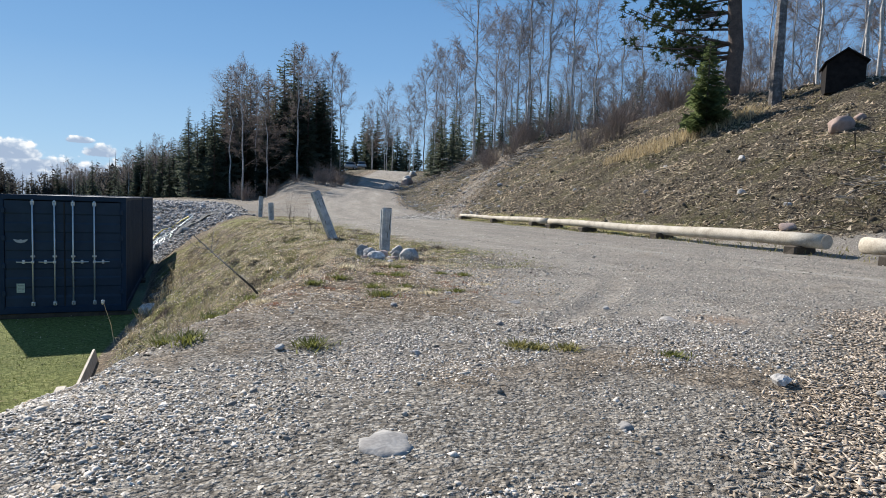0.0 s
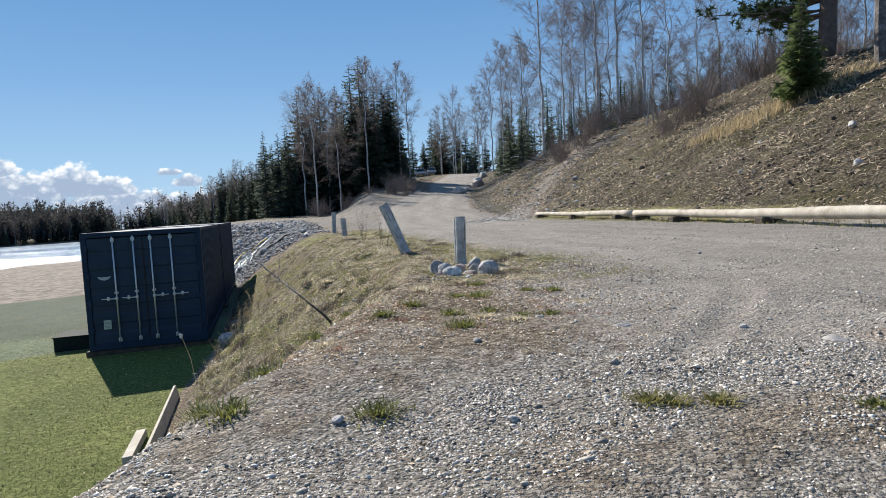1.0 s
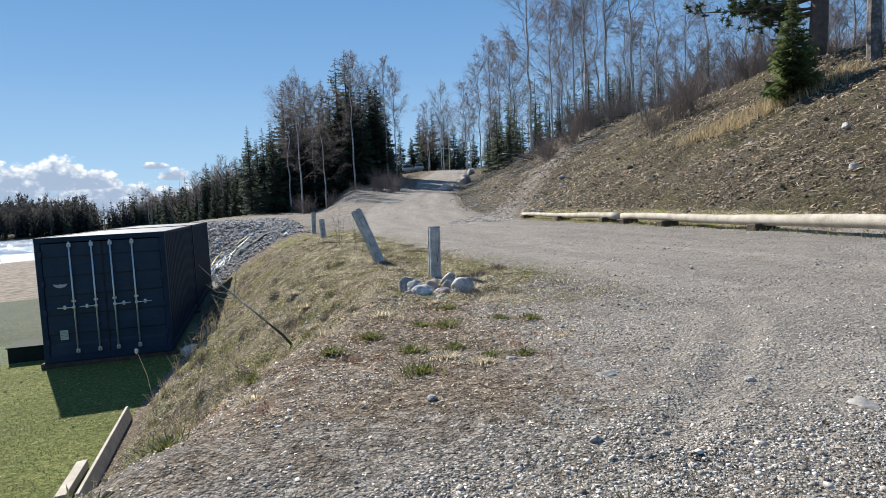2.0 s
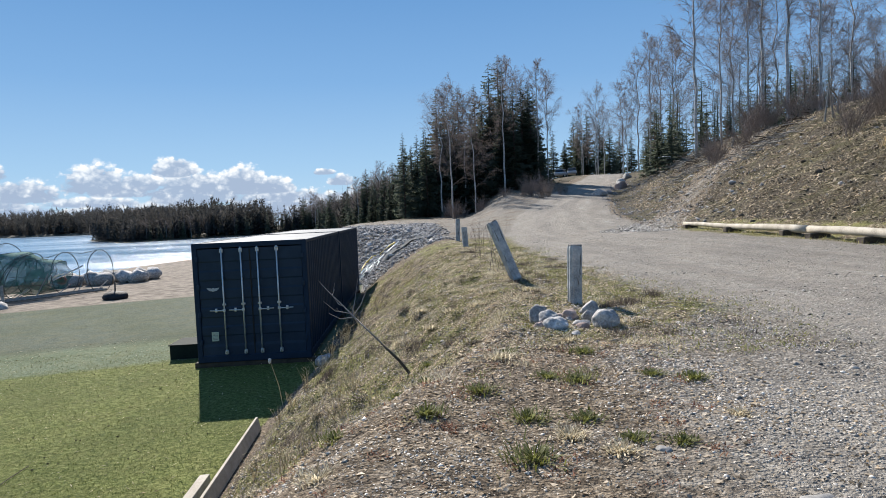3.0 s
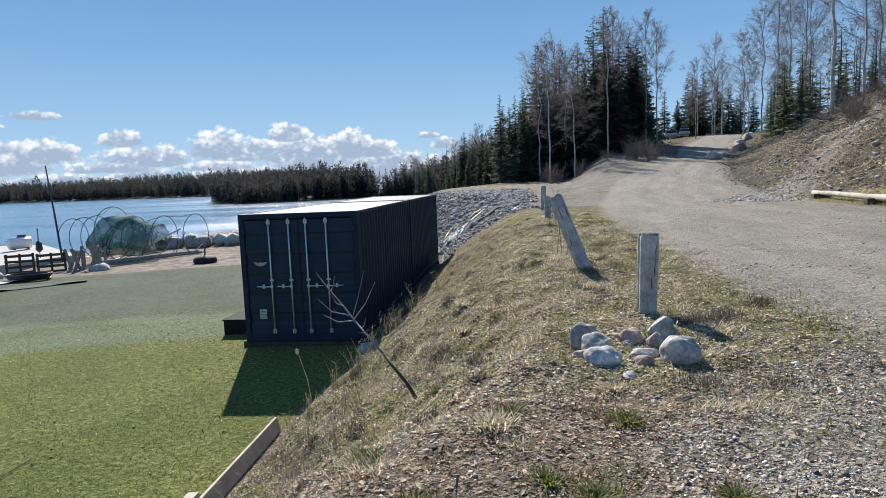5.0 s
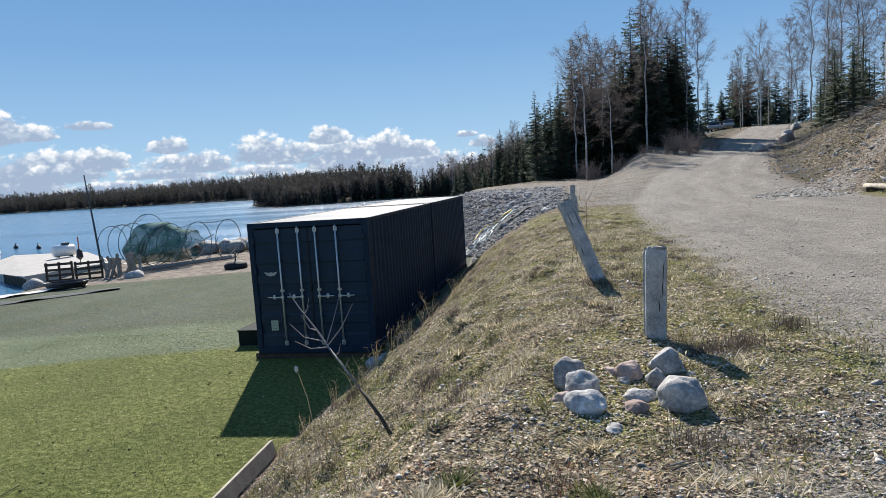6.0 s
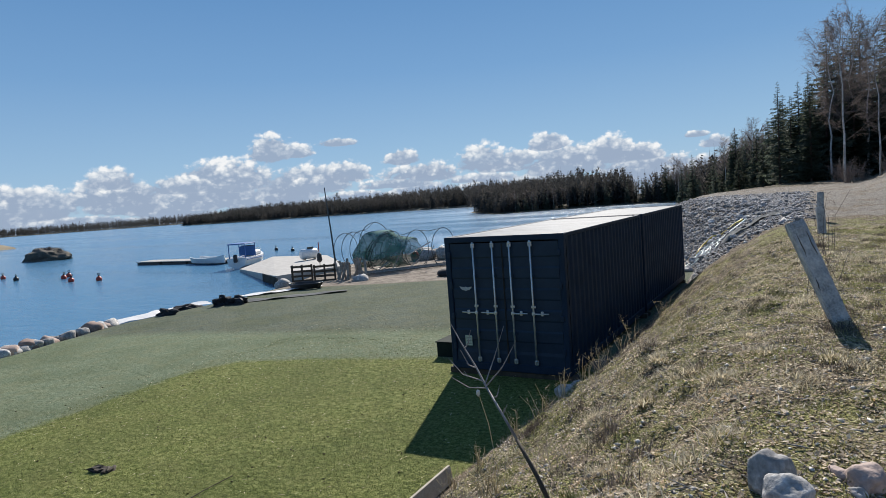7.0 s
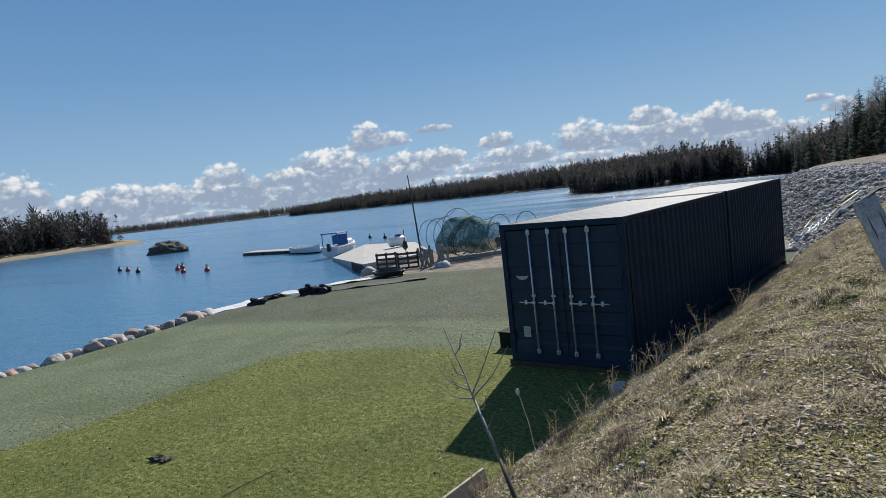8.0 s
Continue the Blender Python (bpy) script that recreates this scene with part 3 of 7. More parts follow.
def height(x, y):
    x, y = np.asarray(x, float), np.asarray(y, float)
    sea = along(SHORE, x, y)
    level = -0.022 * np.clip(-x - 2, 0, 24)
    low = np.where(sea > 0, -0.8 + (level + 0.8) * ease(0, 2.2, sea) + 0.02 * ripple(x, y, 9, 1) * ease(1, 4, sea), -0.8 + np.maximum(0.16 * sea, -4.0))
    top = 1.95 + 0.08 * ease(-14, -6, y) + 0.12 * ease(6, 12, x) + np.interp(y, [14, 30, 44, 66, 95, 130, 200, 400], [0, 0.75, 2.0, 4.1, 6.7, 8.6, 10, 14])
    west = ease(2, 22, np.interp(y, [20, 40, 60, 95, 140], [6, 12, 22, 36, 52]) - x) * ease(30, 60, y)
    top = top - west * np.interp(y, [30, 60, 95, 150], [0.4, 1.6, 3.5, 3])
    flat = 2.03 + np.interp(y, [14, 24, 44, 60, 95, 140], [0, 0.32, 0.4, 0.7, 1.6, 2.5])
    top = top + (np.minimum(flat, top) - top) * ease(11.5, 6.5, x - 0.12 * np.maximum(y - 30, 0)) * ease(12, 18, y)
    s = np.clip((x - toe(y)) / (crest(y) - toe(y)), 0, 1)
    rise = 1 - (1 - s) ** np.interp(y, [-14, -12.5, -11, -9, -7, -5, -3], [2.2, 2.0, 1.6, 1.1, 1.02, 1.2, 1.5])
    rise = rise * ease(0, 0.06, s)
    z = low + (top - low) * rise
    e = along(LOGS, x, y)
    hill = np.interp(e, [0.2, 1.2, 11.4, 14, 60, 200], [0, 0.45, 5.9, 6.2, 6.3, 6.6])
    hill = hill * np.interp(y, [-5, 5, 20, 37, 55, 90], [0.9, 1.0, 0.98, 0.93, 0.84, 0.4])
    z = z + hill * np.where(e > 0, 1, 0)
    bank = ease(0.02, 0.2, s) * (1 - 0.55 * ease(0.9, 1.0, s)) + 0.6 * ease(0.5, 3, e)
    road = ease(3.6, 2.4, np.abs(along(ROAD, x, y)))
    z = z + bank * (1 - road) * (0.05 * ripple(x, y, 2.1, 2) + 0.055 * ripple(x, y, 0.8, 3) * (1 - 0.6 * ease(-8, -10, y)) + 0.03 * ripple(x, y, 0.36, 7) * (1 - 0.75 * ease(-8, -10, y)) + 0.10 * ripple(x, y, 7, 4) * ease(0.3, 3, e) + 0.05 * ripple(x, y, 1.5, 8) * ease(0.3, 3, e))
    # shallow wheel tracks along the road, low ridges beside them
    a = along(ROAD, x, y)
    rut = np.abs(along(RUT, x, y))
    z = z - 0.022 * np.exp(-(rut / 0.09) ** 2) + 0.014 * np.exp(-((rut - 0.2) / 0.08) ** 2)
    z = z - road * 0.03 * (np.exp(-((a - 0.6) ** 2) / 0.12) + np.exp(-((a + 1.1) ** 2) / 0.12)) + road * 0.02 * ripple(x, y, 3.2, 6)
    return z


def chippy(x, y):
    """The shredded wood lies on one side of a line by the start."""
    return ease(-0.15, 0.45, (x - 3.9) * 0.52 - (y + 14.3) * 0.855) * ease(-11.7, -12.4, y + 0.12 * (x - 6)) * ease(10.5, 9.5, x)


def earthy(x, y):
    """The brown earth of the bank's shoulder, with fewer stones."""
    return ease(-12.0, -10.9, y + 0.2 * x - 0.7) * ease(5.5, 4.5, x + 0.25 * ripple(x, y, 1.3, 95))


def trodden(x, y):
    """The bare lobe where the track meets the road."""
    return np.exp(-((x - 6.1) ** 2 / 3.4 + (y + 11.0) ** 2 / 4.5))


def at(x, y, dz=0.0):
    return float(height(x, y)) + dz


def build_ground():
    def steps(*runs):
        out = []
        for a, b, d in runs:
            out.extend(np.arange(a, b - 1e-6, d))
        return np.array(out)

    xs = steps((-4000, -600, 400), (-600, -120, 40), (-120, -30, 5), (-30, -8, 0.8), (-8, 0.6, 0.2), (0.6, 8, 0.085), (8, 20, 0.22), (20, 50, 0.7), (50, 150, 4), (150, 600, 30), (600, 4001, 400))
    ys = steps((-4000, -600, 400), (-600, -60, 40), (-60, -18, 2), (-18, -15, 0.25), (-15, -2, 0.085), (-2, 20, 0.22), (20, 60, 0.7), (60, 240, 4), (240, 800, 30), (800, 4001, 400))
    X, Y = np.meshgrid(xs, ys)
    Z = height(X, Y)
    V = np.stack([X, Y, Z], -1).reshape(-1, 3)
    nx, ny = len(xs), len(ys)
    i = (np.arange(ny - 1)[:, None] * nx + np.arange(nx - 1)).ravel()
    F = np.stack([i, i + 1, i + nx + 1, i + nx], 1)
    ob = stuff("ground", V, F, "ground", "uneven ground of gravel, dry grass, mown lawn and dirt road", "ground")
    ob["kind"] = "structure"
    ob.data.polygons.foreach_set("use_smooth", [True] * len(F))
    x, y = X.ravel(), Y.ravel()
    sea, e, a = along(SHORE, x, y), along(LOGS, x, y), along(ROAD, x, y)
    s = (x - toe(y)) / (crest(y) - toe(y))
    masks = {
        "lawn": ease(0.35, 1.0, sea) * (1 - ease(-0.05, 0.02, s)) * (1 - ease(-1.5, 1.0, y - 13.5 - 0.2 * (x + 12))) ,
        "sand": ease(-1.0, -4.0, x) * (1 - ease(-0.05, 0.02, s)) * ease(-1.5, 1.0, y - 13.5 - 0.2 * (x + 12)) * (1 - ease(46, 56, y)),
        "turf": np.clip(0.235 - along(TURF, x, y) * -0.09, 0, 1),
        "shorn": np.clip(0.5 + 0.12 * along(SHORN, x, y), 0, 1),
        "road": ease(np.interp(y, [-14, 0, 20, 40, 90], [3.1, 3.1, 3.0, 2.8, 2.6]) + 0.9, np.interp(y, [-14, 0, 20, 40, 90], [3.1, 3.1, 3.0, 2.8, 2.6]) - 0.7, np.abs(a)),
        "gravel": ease(1, 0, e) * np.maximum(0.86 * ease(-7.2, -9.4, y + 0.35 * (4.5 - x)) * ease(0.35, 0.75, s) * (1 - 0.75 * earthy(x, y)), ease(11, 14, y) * ease(-5, -2, x) * ease(-2.1, -3.2, a) * ease(60, 40, y)),
        "moss": ease(0.0, 0.1, s) * ease(-9.6, -7.6, y + 0.35 * (4.5 - x)) * ease(15, 9, y) * (0.55 + 0.1 * ripple(x, y, 3, 9)),
        "hill": ease(0.6 - 1.6 * ease(8, 14, y), 1.4 - 1.4 * ease(8, 14, y), e),
        "rust": 0.55 * np.exp(-((x - 6.2) ** 2 / 0.30 + (y + 12.2) ** 2 / 0.14)),
        "worn": 0.5 * np.exp(-((a - 2.2 - 0.3 * np.sin(y * 0.4)) ** 2) / 0.45) + 0.35 * np.exp(-((a - 0.4 - 0.3 * np.sin(y * 0.31)) ** 2) / 0.10) + 0.3 * np.exp(-((a + 1.2 - 0.3 * np.sin(y * 0.27)) ** 2) / 0.12),
        "lane": a, "run": y,
        "relief": np.where(s < 0, 0.45, 1.0),
    }
    masks["road"] = np.maximum(masks["road"], 0.5 * ease(1.5, 0.4, np.abs(along(TRACK, x, y))))
    masks["hill"] = np.maximum(masks["hill"] * (1 - ease(1.7, 0.9, np.abs(along(TRACK, x, y)))), np.maximum(ease(60, 75, y) * ease(3.5, 5, np.abs(a)), ease(46, 56, y) * ease(9, 4, x)))
    masks["road"] = np.maximum(masks["road"], 0.85 * trodden(x, y))
    masks["hill"] = np.maximum(masks["hill"], chippy(x, y))
    for name, values in masks.items():
        ob.data.attributes.new(name, "FLOAT", "POINT").data.foreach_set("value", values.astype(np.float32))


build_ground()
ring = Geo().put([(-4000, -4000, -0.8), (4000, -4000, -0.8), (4000, 4000, -0.8), (-4000, 4000, -0.8)], [(0, 1, 2, 3)])
solid("water", ring, "water", "calm blue sea with small ripples in the sun", "water", kind="structure")


# ---- the two shipping containers ----
CW, CH, CL = 2.438, 2.591, 6.058


def build_container(m, label):
    c = thing("shipping_container", label, "container", m, "shipping containers end to end")
    frame_ = Geo()
    for sx in (-1, 1):
        for y in (0.06, CL - 0.06):
            frame_.box((sx * (CW / 2 - 0.055), y, CH / 2), (0.11, 0.12, CH - 0.2), 0.012)
        frame_.box((sx * (CW / 2 - 0.03), CL / 2, CH - 0.035), (0.06, CL - 0.2, 0.07), 0.01)
        frame_.box((sx * (CW / 2 - 0.03), CL / 2, 0.08), (0.06, CL - 0.2, 0.16), 0.01)
    for y in (0.05, CL - 0.05):
        frame_.box((0, y, CH - 0.055), (CW - 0.2, 0.1, 0.11), 0.012)
        frame_.box((0, y, 0.08), (CW - 0.2, 0.1, 0.15), 0.012)
    part("frame", frame_, "container", c)
    for sx in (-1, 1):
        for y in (0.089, CL - 0.089):
            for z in (0.059, CH - 0.059):
                part("corner_casting", Geo().box((sx * (CW / 2 - 0.081), y, z), (0.166, 0.182, 0.122), 0.014), "container", c)
    # trapezoid corrugation along both sides
    for sx in (-1, 1):
        g, pts, y, k = Geo(), [], 0.16, 0
        xo = [0.0, 0.036]
        while y < CL - 0.2:
            pts += [(y, 0.0), (y + 0.07, 0.0), (y + 0.138, 0.036), (y + 0.208, 0.036)]
            y += 0.276
        pts.append((CL - 0.13, 0.0))
        verts, faces = [], []
        for py, d in pts:
            x0 = sx * (CW / 2 - 0.006 - d)
            verts += [(x0, py, 0.155), (x0, py, CH - 0.065), (x0 - sx * 0.004, py, 0.155), (x0 - sx * 0.004, py, CH - 0.065)]
        for k in range(len(pts) - 1):
            a = 4 * k
            faces += [(a, a + 4, a + 5, a + 1), (a + 2, a + 3, a + 7, a + 6)]
        part("side_panel", g.put(verts, faces), "container", c)
    # roof with shallow cross ribs
    g, verts, faces = Geo(), [], []
    n = 60
    for k in range(n + 1):
        y = 0.1 + (CL - 0.2) * k / n
        z = CH - 0.012 - (0.018 if k % 4 in (2, 3) else 0.0)
        verts += [(-CW / 2 + 0.06, y, CH - 0.012), (-CW / 2 + 0.16, y, z), (CW / 2 - 0.16, y, z), (CW / 2 - 0.06, y, CH - 0.012)]
    for k in range(n):
        a = 4 * k
        faces += [(a, a + 1, a + 5, a + 4), (a + 1, a + 2, a + 6, a + 5), (a + 2, a + 3, a + 7, a + 6)]
    part("roof_panel", g.put(verts, faces), "container_roof", c, "roof sheet with shallow ribs, sky sheen put into its pale colour")
    part("rear_panel", Geo().box((0, CL - 0.03, CH / 2), (CW - 0.22, 0.03, CH - 0.26), 0.004), "container", c)
    part("floor_panel", Geo().box((0, CL / 2, 0.13), (CW - 0.14, CL - 0.22, 0.03), 0.004), "dark_wood", c)
    for side in (-1, 1):
        w, xc = 1.095, side * 0.553
        # one pressed sheet: a profile of five broad ribs, swept across the leaf
        prof = [(0.155, 0.022), (0.34, 0.022)]
        for z0 in (0.40, 0.80, 1.20, 1.60, 2.0):
            prof += [(z0, 0.035), (z0 + 0.17, 0.035), (z0 + 0.20, 0.022), (z0 + 0.37, 0.022)]
        prof += [(CH - 0.13, 0.022)]
        verts, faces = [], []
        for x0 in (xc - w / 2, xc + w / 2):
            verts += [(x0, y0, z0) for z0, y0 in prof] + [(x0, 0.075, z0) for z0, y0 in prof]
        n = len(prof)
        for q in range(n - 1):
            faces += [(q, q + 1, 2 * n + q + 1, 2 * n + q), (n + q, 3 * n + q, 3 * n + q + 1, n + q + 1), (q, n + q, n + q + 1, q + 1), (2 * n + q, 2 * n + q + 1, 3 * n + q + 1, 3 * n + q)]
        faces += [(0, 2 * n, 3 * n, n), (n - 1, 2 * n - 1, 4 * n - 1, 3 * n - 1)]
        leaf = Geo().put(verts, faces)
        door = part("door", leaf, "container_door", c, "dark blue corrugated door leaf")
        part("gasket", Geo().box((side * 0.008, 0.02, CH / 2), (0.012, 0.012, CH - 0.3), 0.003), "rubber", door)
        for rx in ((-0.587, -0.18) if side < 0 else (0.17, 0.582)):
            rod = part("lock_rod", Geo().tube([(rx, -0.03, 0.17), (rx, -0.03, CH - 0.1)], 0.017, 8), "galvanised", door, "galvanised lock rod", smooth=True)
            for z in (0.22, CH - 0.17):
                b = Geo().box((rx, -0.022, z), (0.075, 0.035, 0.09), 0.01)
                b.box((rx, -0.035, z + 0.03), (0.05, 0.04, 0.03), 0.006)
                part("cam_keeper", b, "galvanised", rod)
            for z in (0.74, 1.26, 1.84):
                part("rod_guide", Geo().box((rx, -0.02, z), (0.085, 0.03, 0.045), 0.008), "galvanised" if z == 1.26 else "container_door", rod)
        for rx, way in (((-0.587, -1), (-0.18, -1)) if side < 0 else ((0.17, 1), (0.582, 1))):
            h = Geo().tube([(rx, -0.05, 1.135), (rx + way * 0.12, -0.055, 1.135), (rx + way * 0.30, -0.05, 1.14)], [0.014, 0.013, 0.011], 6)
            h.box((rx, -0.04, 1.135), (0.06, 0.04, 0.06), 0.008)
            h.box((rx + way * 0.17, -0.035, 1.14), (0.05, 0.03, 0.085), 0.008)
            part("door_handle", h, "galvanised", door, "galvanised handle with its catch", smooth=False)
        for z in (0.45, 1.05, 1.65, 2.25):
            part("hinge", Geo().box((side * (CW / 2 - 0.1), 0.0, z), (0.06, 0.05, 0.11), 0.008), "container_door", door)
    return c


first = build_container(pose(0, 0, 0.11), "dark navy steel shipping container with closed double doors")
plate = Geo().box((-0.824, 0.011, 0.567), (0.15, 0.006, 0.2), 0.002)
s_ = part("sticker", plate, "sticker", first, "pale greenish data plate")
for k in range(5):
    part("print_bar", Geo().box((-0.824, 0.006, 0.505 + k * 0.03), (0.11, 0.003, 0.006), 0.0), "grey_cloth", s_)
wing = Geo()
for sx in (-1, 1):
    wing.put([(-0.813 + sx * a, y, 1.585 + b) for y in (0.008, 0.016) for a, b in ((0.03, -0.03), (0.04, 0.03), (0.135, 0.045), (0.115, 0.012), (0.075, -0.025))], [(0, 1, 2, 3, 4), (5, 6, 7, 8, 9), (0, 1, 6, 5), (1, 2, 7, 6), (2, 3, 8, 7), (3, 4, 9, 8), (4, 0, 5, 9)])
wing.tube([(-0.813, 0.006, 1.585), (-0.813, 0.016, 1.585)], 0.042, 14)
part("emblem", wing, "mark", first, "small pale winged emblem")
second = build_container(pose(0.025, 6.17, 0.115, 0, 0, -0.25), "dark navy steel shipping container standing behind another one")
for y in (0.12, 5.9, 6.25, 12.0):
    solid("skid_beam", Geo().box((0, 0, 0), (2.62, 0.16, 0.115), 0.012), "dark_wood", "dark timber bearer under the containers", "beam", pose(0, y, 0.052), "bearers under the containers")
box_ = thing("low_bin", "low dark green-black board box beside the container", "box", pose(-1.75, 1.5, at(-1.75, 1.2)))
part("front_board", Geo().box((0, -0.42, 0.15), (0.95, 0.03, 0.32), 0.005), "green_board", box_)
part("back_board", Geo().box((0, 0.42, 0.15), (0.95, 0.03, 0.32), 0.005), "green_board", box_)
for sx in (-1, 1):
    part("end_board", Geo().box((sx * 0.46, 0, 0.15), (0.03, 0.8, 0.32), 0.005), "green_board", box_)
part("lid", Geo().box((0, 0, 0.325), (1.0, 0.92, 0.025), 0.006), "green_board", box_)


# ---- posts, boards, logs and stones by the road ----
def build_post(x, y, h, w, lean=(0, 0), turn=0, label="weathered grey square timber post", sunk=0.25):
    r = random.Random(int(100 * y))
    V, F, n, rows = [], [], 24, 22
    grooves = [r.gauss(0, 0.028) for _ in range(n)]
    for j in range(rows):
        u = j / (rows - 1)
        z = -sunk + (h + sunk) * u
        for k in range(n):
            a = 2 * math.pi * k / n + 0.13
            q = 1 / (abs(math.cos(a)) ** 7 + abs(math.sin(a)) ** 7) ** (1 / 7)
            d = w / 2 * q * (0.94 + 0.08 * u + grooves[k] + 0.03 * noise.noise(Vector((math.cos(a) * 1.5, math.sin(a) * 1.5, z * 7 + y))))
            d *= 0.9 if j == rows - 1 else 1
            V.append((d * math.cos(a), d * math.sin(a) * 0.95, z + (0.022 * noise.noise(Vector((2 * math.cos(a), 2 * math.sin(a), y))) if j >= rows - 2 else 0)))
    for j in range(rows - 1):
        F += [(j * n + k, j * n + (k + 1) % n, (j + 1) * n + (k + 1) % n, (j + 1) * n + k) for k in range(n)]
    p = thing("bollard_post", label, "post", pose(x, y, at(x, y), lean[0], lean[1], turn), "posts along the bank")
    part("shaft", Geo().put(V, F), "post_wood", p)
    top = Geo()
    for k in range(9):
        top.box((r.uniform(-0.3, 0.3) * w, r.uniform(-0.3, 0.3) * w, h - 0.02), (w * r.uniform(0.2, 0.5), w * r.uniform(0.1, 0.3), 0.04 + r.uniform(0, 0.035)), 0.006, Matrix.Rotation(r.uniform(-0.3, 0.3), 3, "Z"), 0.006)
    top.box((0, 0, h - 0.035), (w * 0.8, w * 0.8, 0.05), 0.01)
    part("split_top", top, "old_wood", p, "cracked end grain")
    for k in range(3):
        x0, z0, l = r.uniform(-0.35, 0.35) * w, h * r.uniform(0.25, 0.8), h * r.uniform(0.12, 0.3)
        part("crack", Geo().tube([(x0 + r.gauss(0, 0.004), -w * 0.475, z0 + l * s) for s in (-0.5, -0.25, 0, 0.25, 0.5)], [0.001, 0.004, 0.005, 0.0035, 0.001], 5), "dark_wood", p)
    return p


build_post(5.37, -6.30, 0.66, 0.155, (1, 1), 4, "weathered grey square timber post standing upright by the stones")
build_post(5.13, -3.70, 0.98, 0.165, (-12, -19), 10, "weathered grey square timber post leaning over")
build_post(5.25, 6.4, 0.62, 0.17, (0, -3), 8, "short grey timber post on the bank")
build_post(5.3, 10.2, 0.85, 0.17, (0, 2), -4, "grey timber post at the end of the row")

for k, (x, y, dz, rx, ry, rz, pink) in enumerate((
    (4.71, -7.40, 0.07, 0.18, 0.16, 0.17, 0), (4.78, -7.55, 0.05, 0.14, 0.17, 0.12, 0), (5.07, -7.18, 0.05, 0.15, 0.13, 0.10, 1),
    (5.31, -7.12, 0.07, 0.15, 0.15, 0.13, 0), (5.29, -7.68, 0.09, 0.18, 0.16, 0.17, 0), (5.09, -7.54, 0.04, 0.14, 0.10, 0.07, 0),
    (5.21, -7.34, 0.06, 0.085, 0.09, 0.11, 0), (5.04, -7.76, 0.02, 0.11, 0.10, 0.09, 1), (4.90, -8.02, 0.0, 0.12, 0.10, 0.05, 0),
    (4.78, -7.82, 0.06, 0.17, 0.13, 0.11, 0), (4.66, -7.62, 0.02, 0.10, 0.09, 0.07, 1), (5.03, -7.30, 0.03, 0.06, 0.055, 0.05, 0),
    (5.43, -7.25, 0.02, 0.06, 0.05, 0.05, 0), (4.97, -7.15, 0.02, 0.08, 0.06, 0.06, 1))):
    solid("stone", Geo().ball((0, 0, 0), (rx * 0.68, ry * 0.68, rz * 0.76), k, 0.17, 4, None, 0.0, 3), "stone_pink" if pink else "stone", "rounded granite stone in a heap round the post", "stone", pose(x, y, at(x, y, dz * 0.8 - 0.03), 0, 0, 37 * k), "stones round the post", smooth=True)

for k, (x0, y0, x1, y1, w, h) in enumerate(((1.06, -4.15, 1.13, -7.2, 0.045, 0.2), (0.86, -5.95, 0.88, -6.95, 0.12, 0.10))):
    length = math.hypot(x1 - x0, y1 - y0)
    turn = math.degrees(math.atan2(y1 - y0, x1 - x0))
    xm, ym = (x0 + x1) / 2, (y0 + y1) / 2
    solid("edging_board", Geo().box((0, 0, 0), (length, w, h), 0.006, None, 0.003), "board", ("pale weathered board on edge at the lawn's rim", "short thick pale board lying on the grass")[k], "board", pose(xm, ym, at(xm - 0.1, ym, h / 2 + (0.0, 0.0)[k]), (12, 4)[k], 0, turn))


def build_log(a, b, r0, r1, label):
    """A peeled log resting on short blocks."""
    ax, ay = a
    bx, by = b
    length = math.hypot(bx - ax, by - ay)
    za, zb = at(ax, ay, 0.12 + r0), at(bx, by, 0.12 + r1)
    pts = [(ax + (bx - ax) * t, ay + (by - ay) * t, za + (zb - za) * t + 0.015 * math.sin(9 * t)) for t in (k / 14 for k in range(15))]
    lg = thing("barrier_log", label, "log", Matrix(), "logs along the road")
    part("trunk", Geo().tube(pts, [r0 + (r1 - r0) * k / 14 + 0.006 * math.sin(k * 2.3) for k in range(15)], 14), "log_wood", lg, smooth=True)
    d = (Vector(pts[0]) - Vector(pts[1])).normalized()
    part("cut_end", Geo().tube([Vector(pts[0]) + d * 0.001, Vector(pts[0]) + d * 0.012], r0 * 0.96, 14), "board", lg, "sawn end")
    return lg, pts


for (a, b, r0, r1, ts) in (((12.16, -8.85), (13.36, 1.45), 0.125, 0.09, (0.05, 0.42, 0.75, 0.95)), ((13.33, 1.3), (14.45, 10.6), 0.102, 0.075, (0.1, 0.5, 0.93)), ((11.5, -14.6), (12.03, -9.55), 0.115, 0.13, (0.3, 0.9))):
    lg, pts = build_log(a, b, r0, r1, "long peeled pale log lying on short blocks")
    turn = math.degrees(math.atan2(b[1] - a[1], b[0] - a[0]))
    for t in ts:
        x, y = a[0] + (b[0] - a[0]) * t, a[1] + (b[1] - a[1]) * t
        solid("support_block", Geo().box((0, 0, 0), (0.24, 0.5, 0.17), 0.02, None, 0.008), "dark_wood", "dark short timber block under a log", "block", pose(x, y, at(x, y, 0.055), 0, 0, turn + 5), "blocks under the logs")


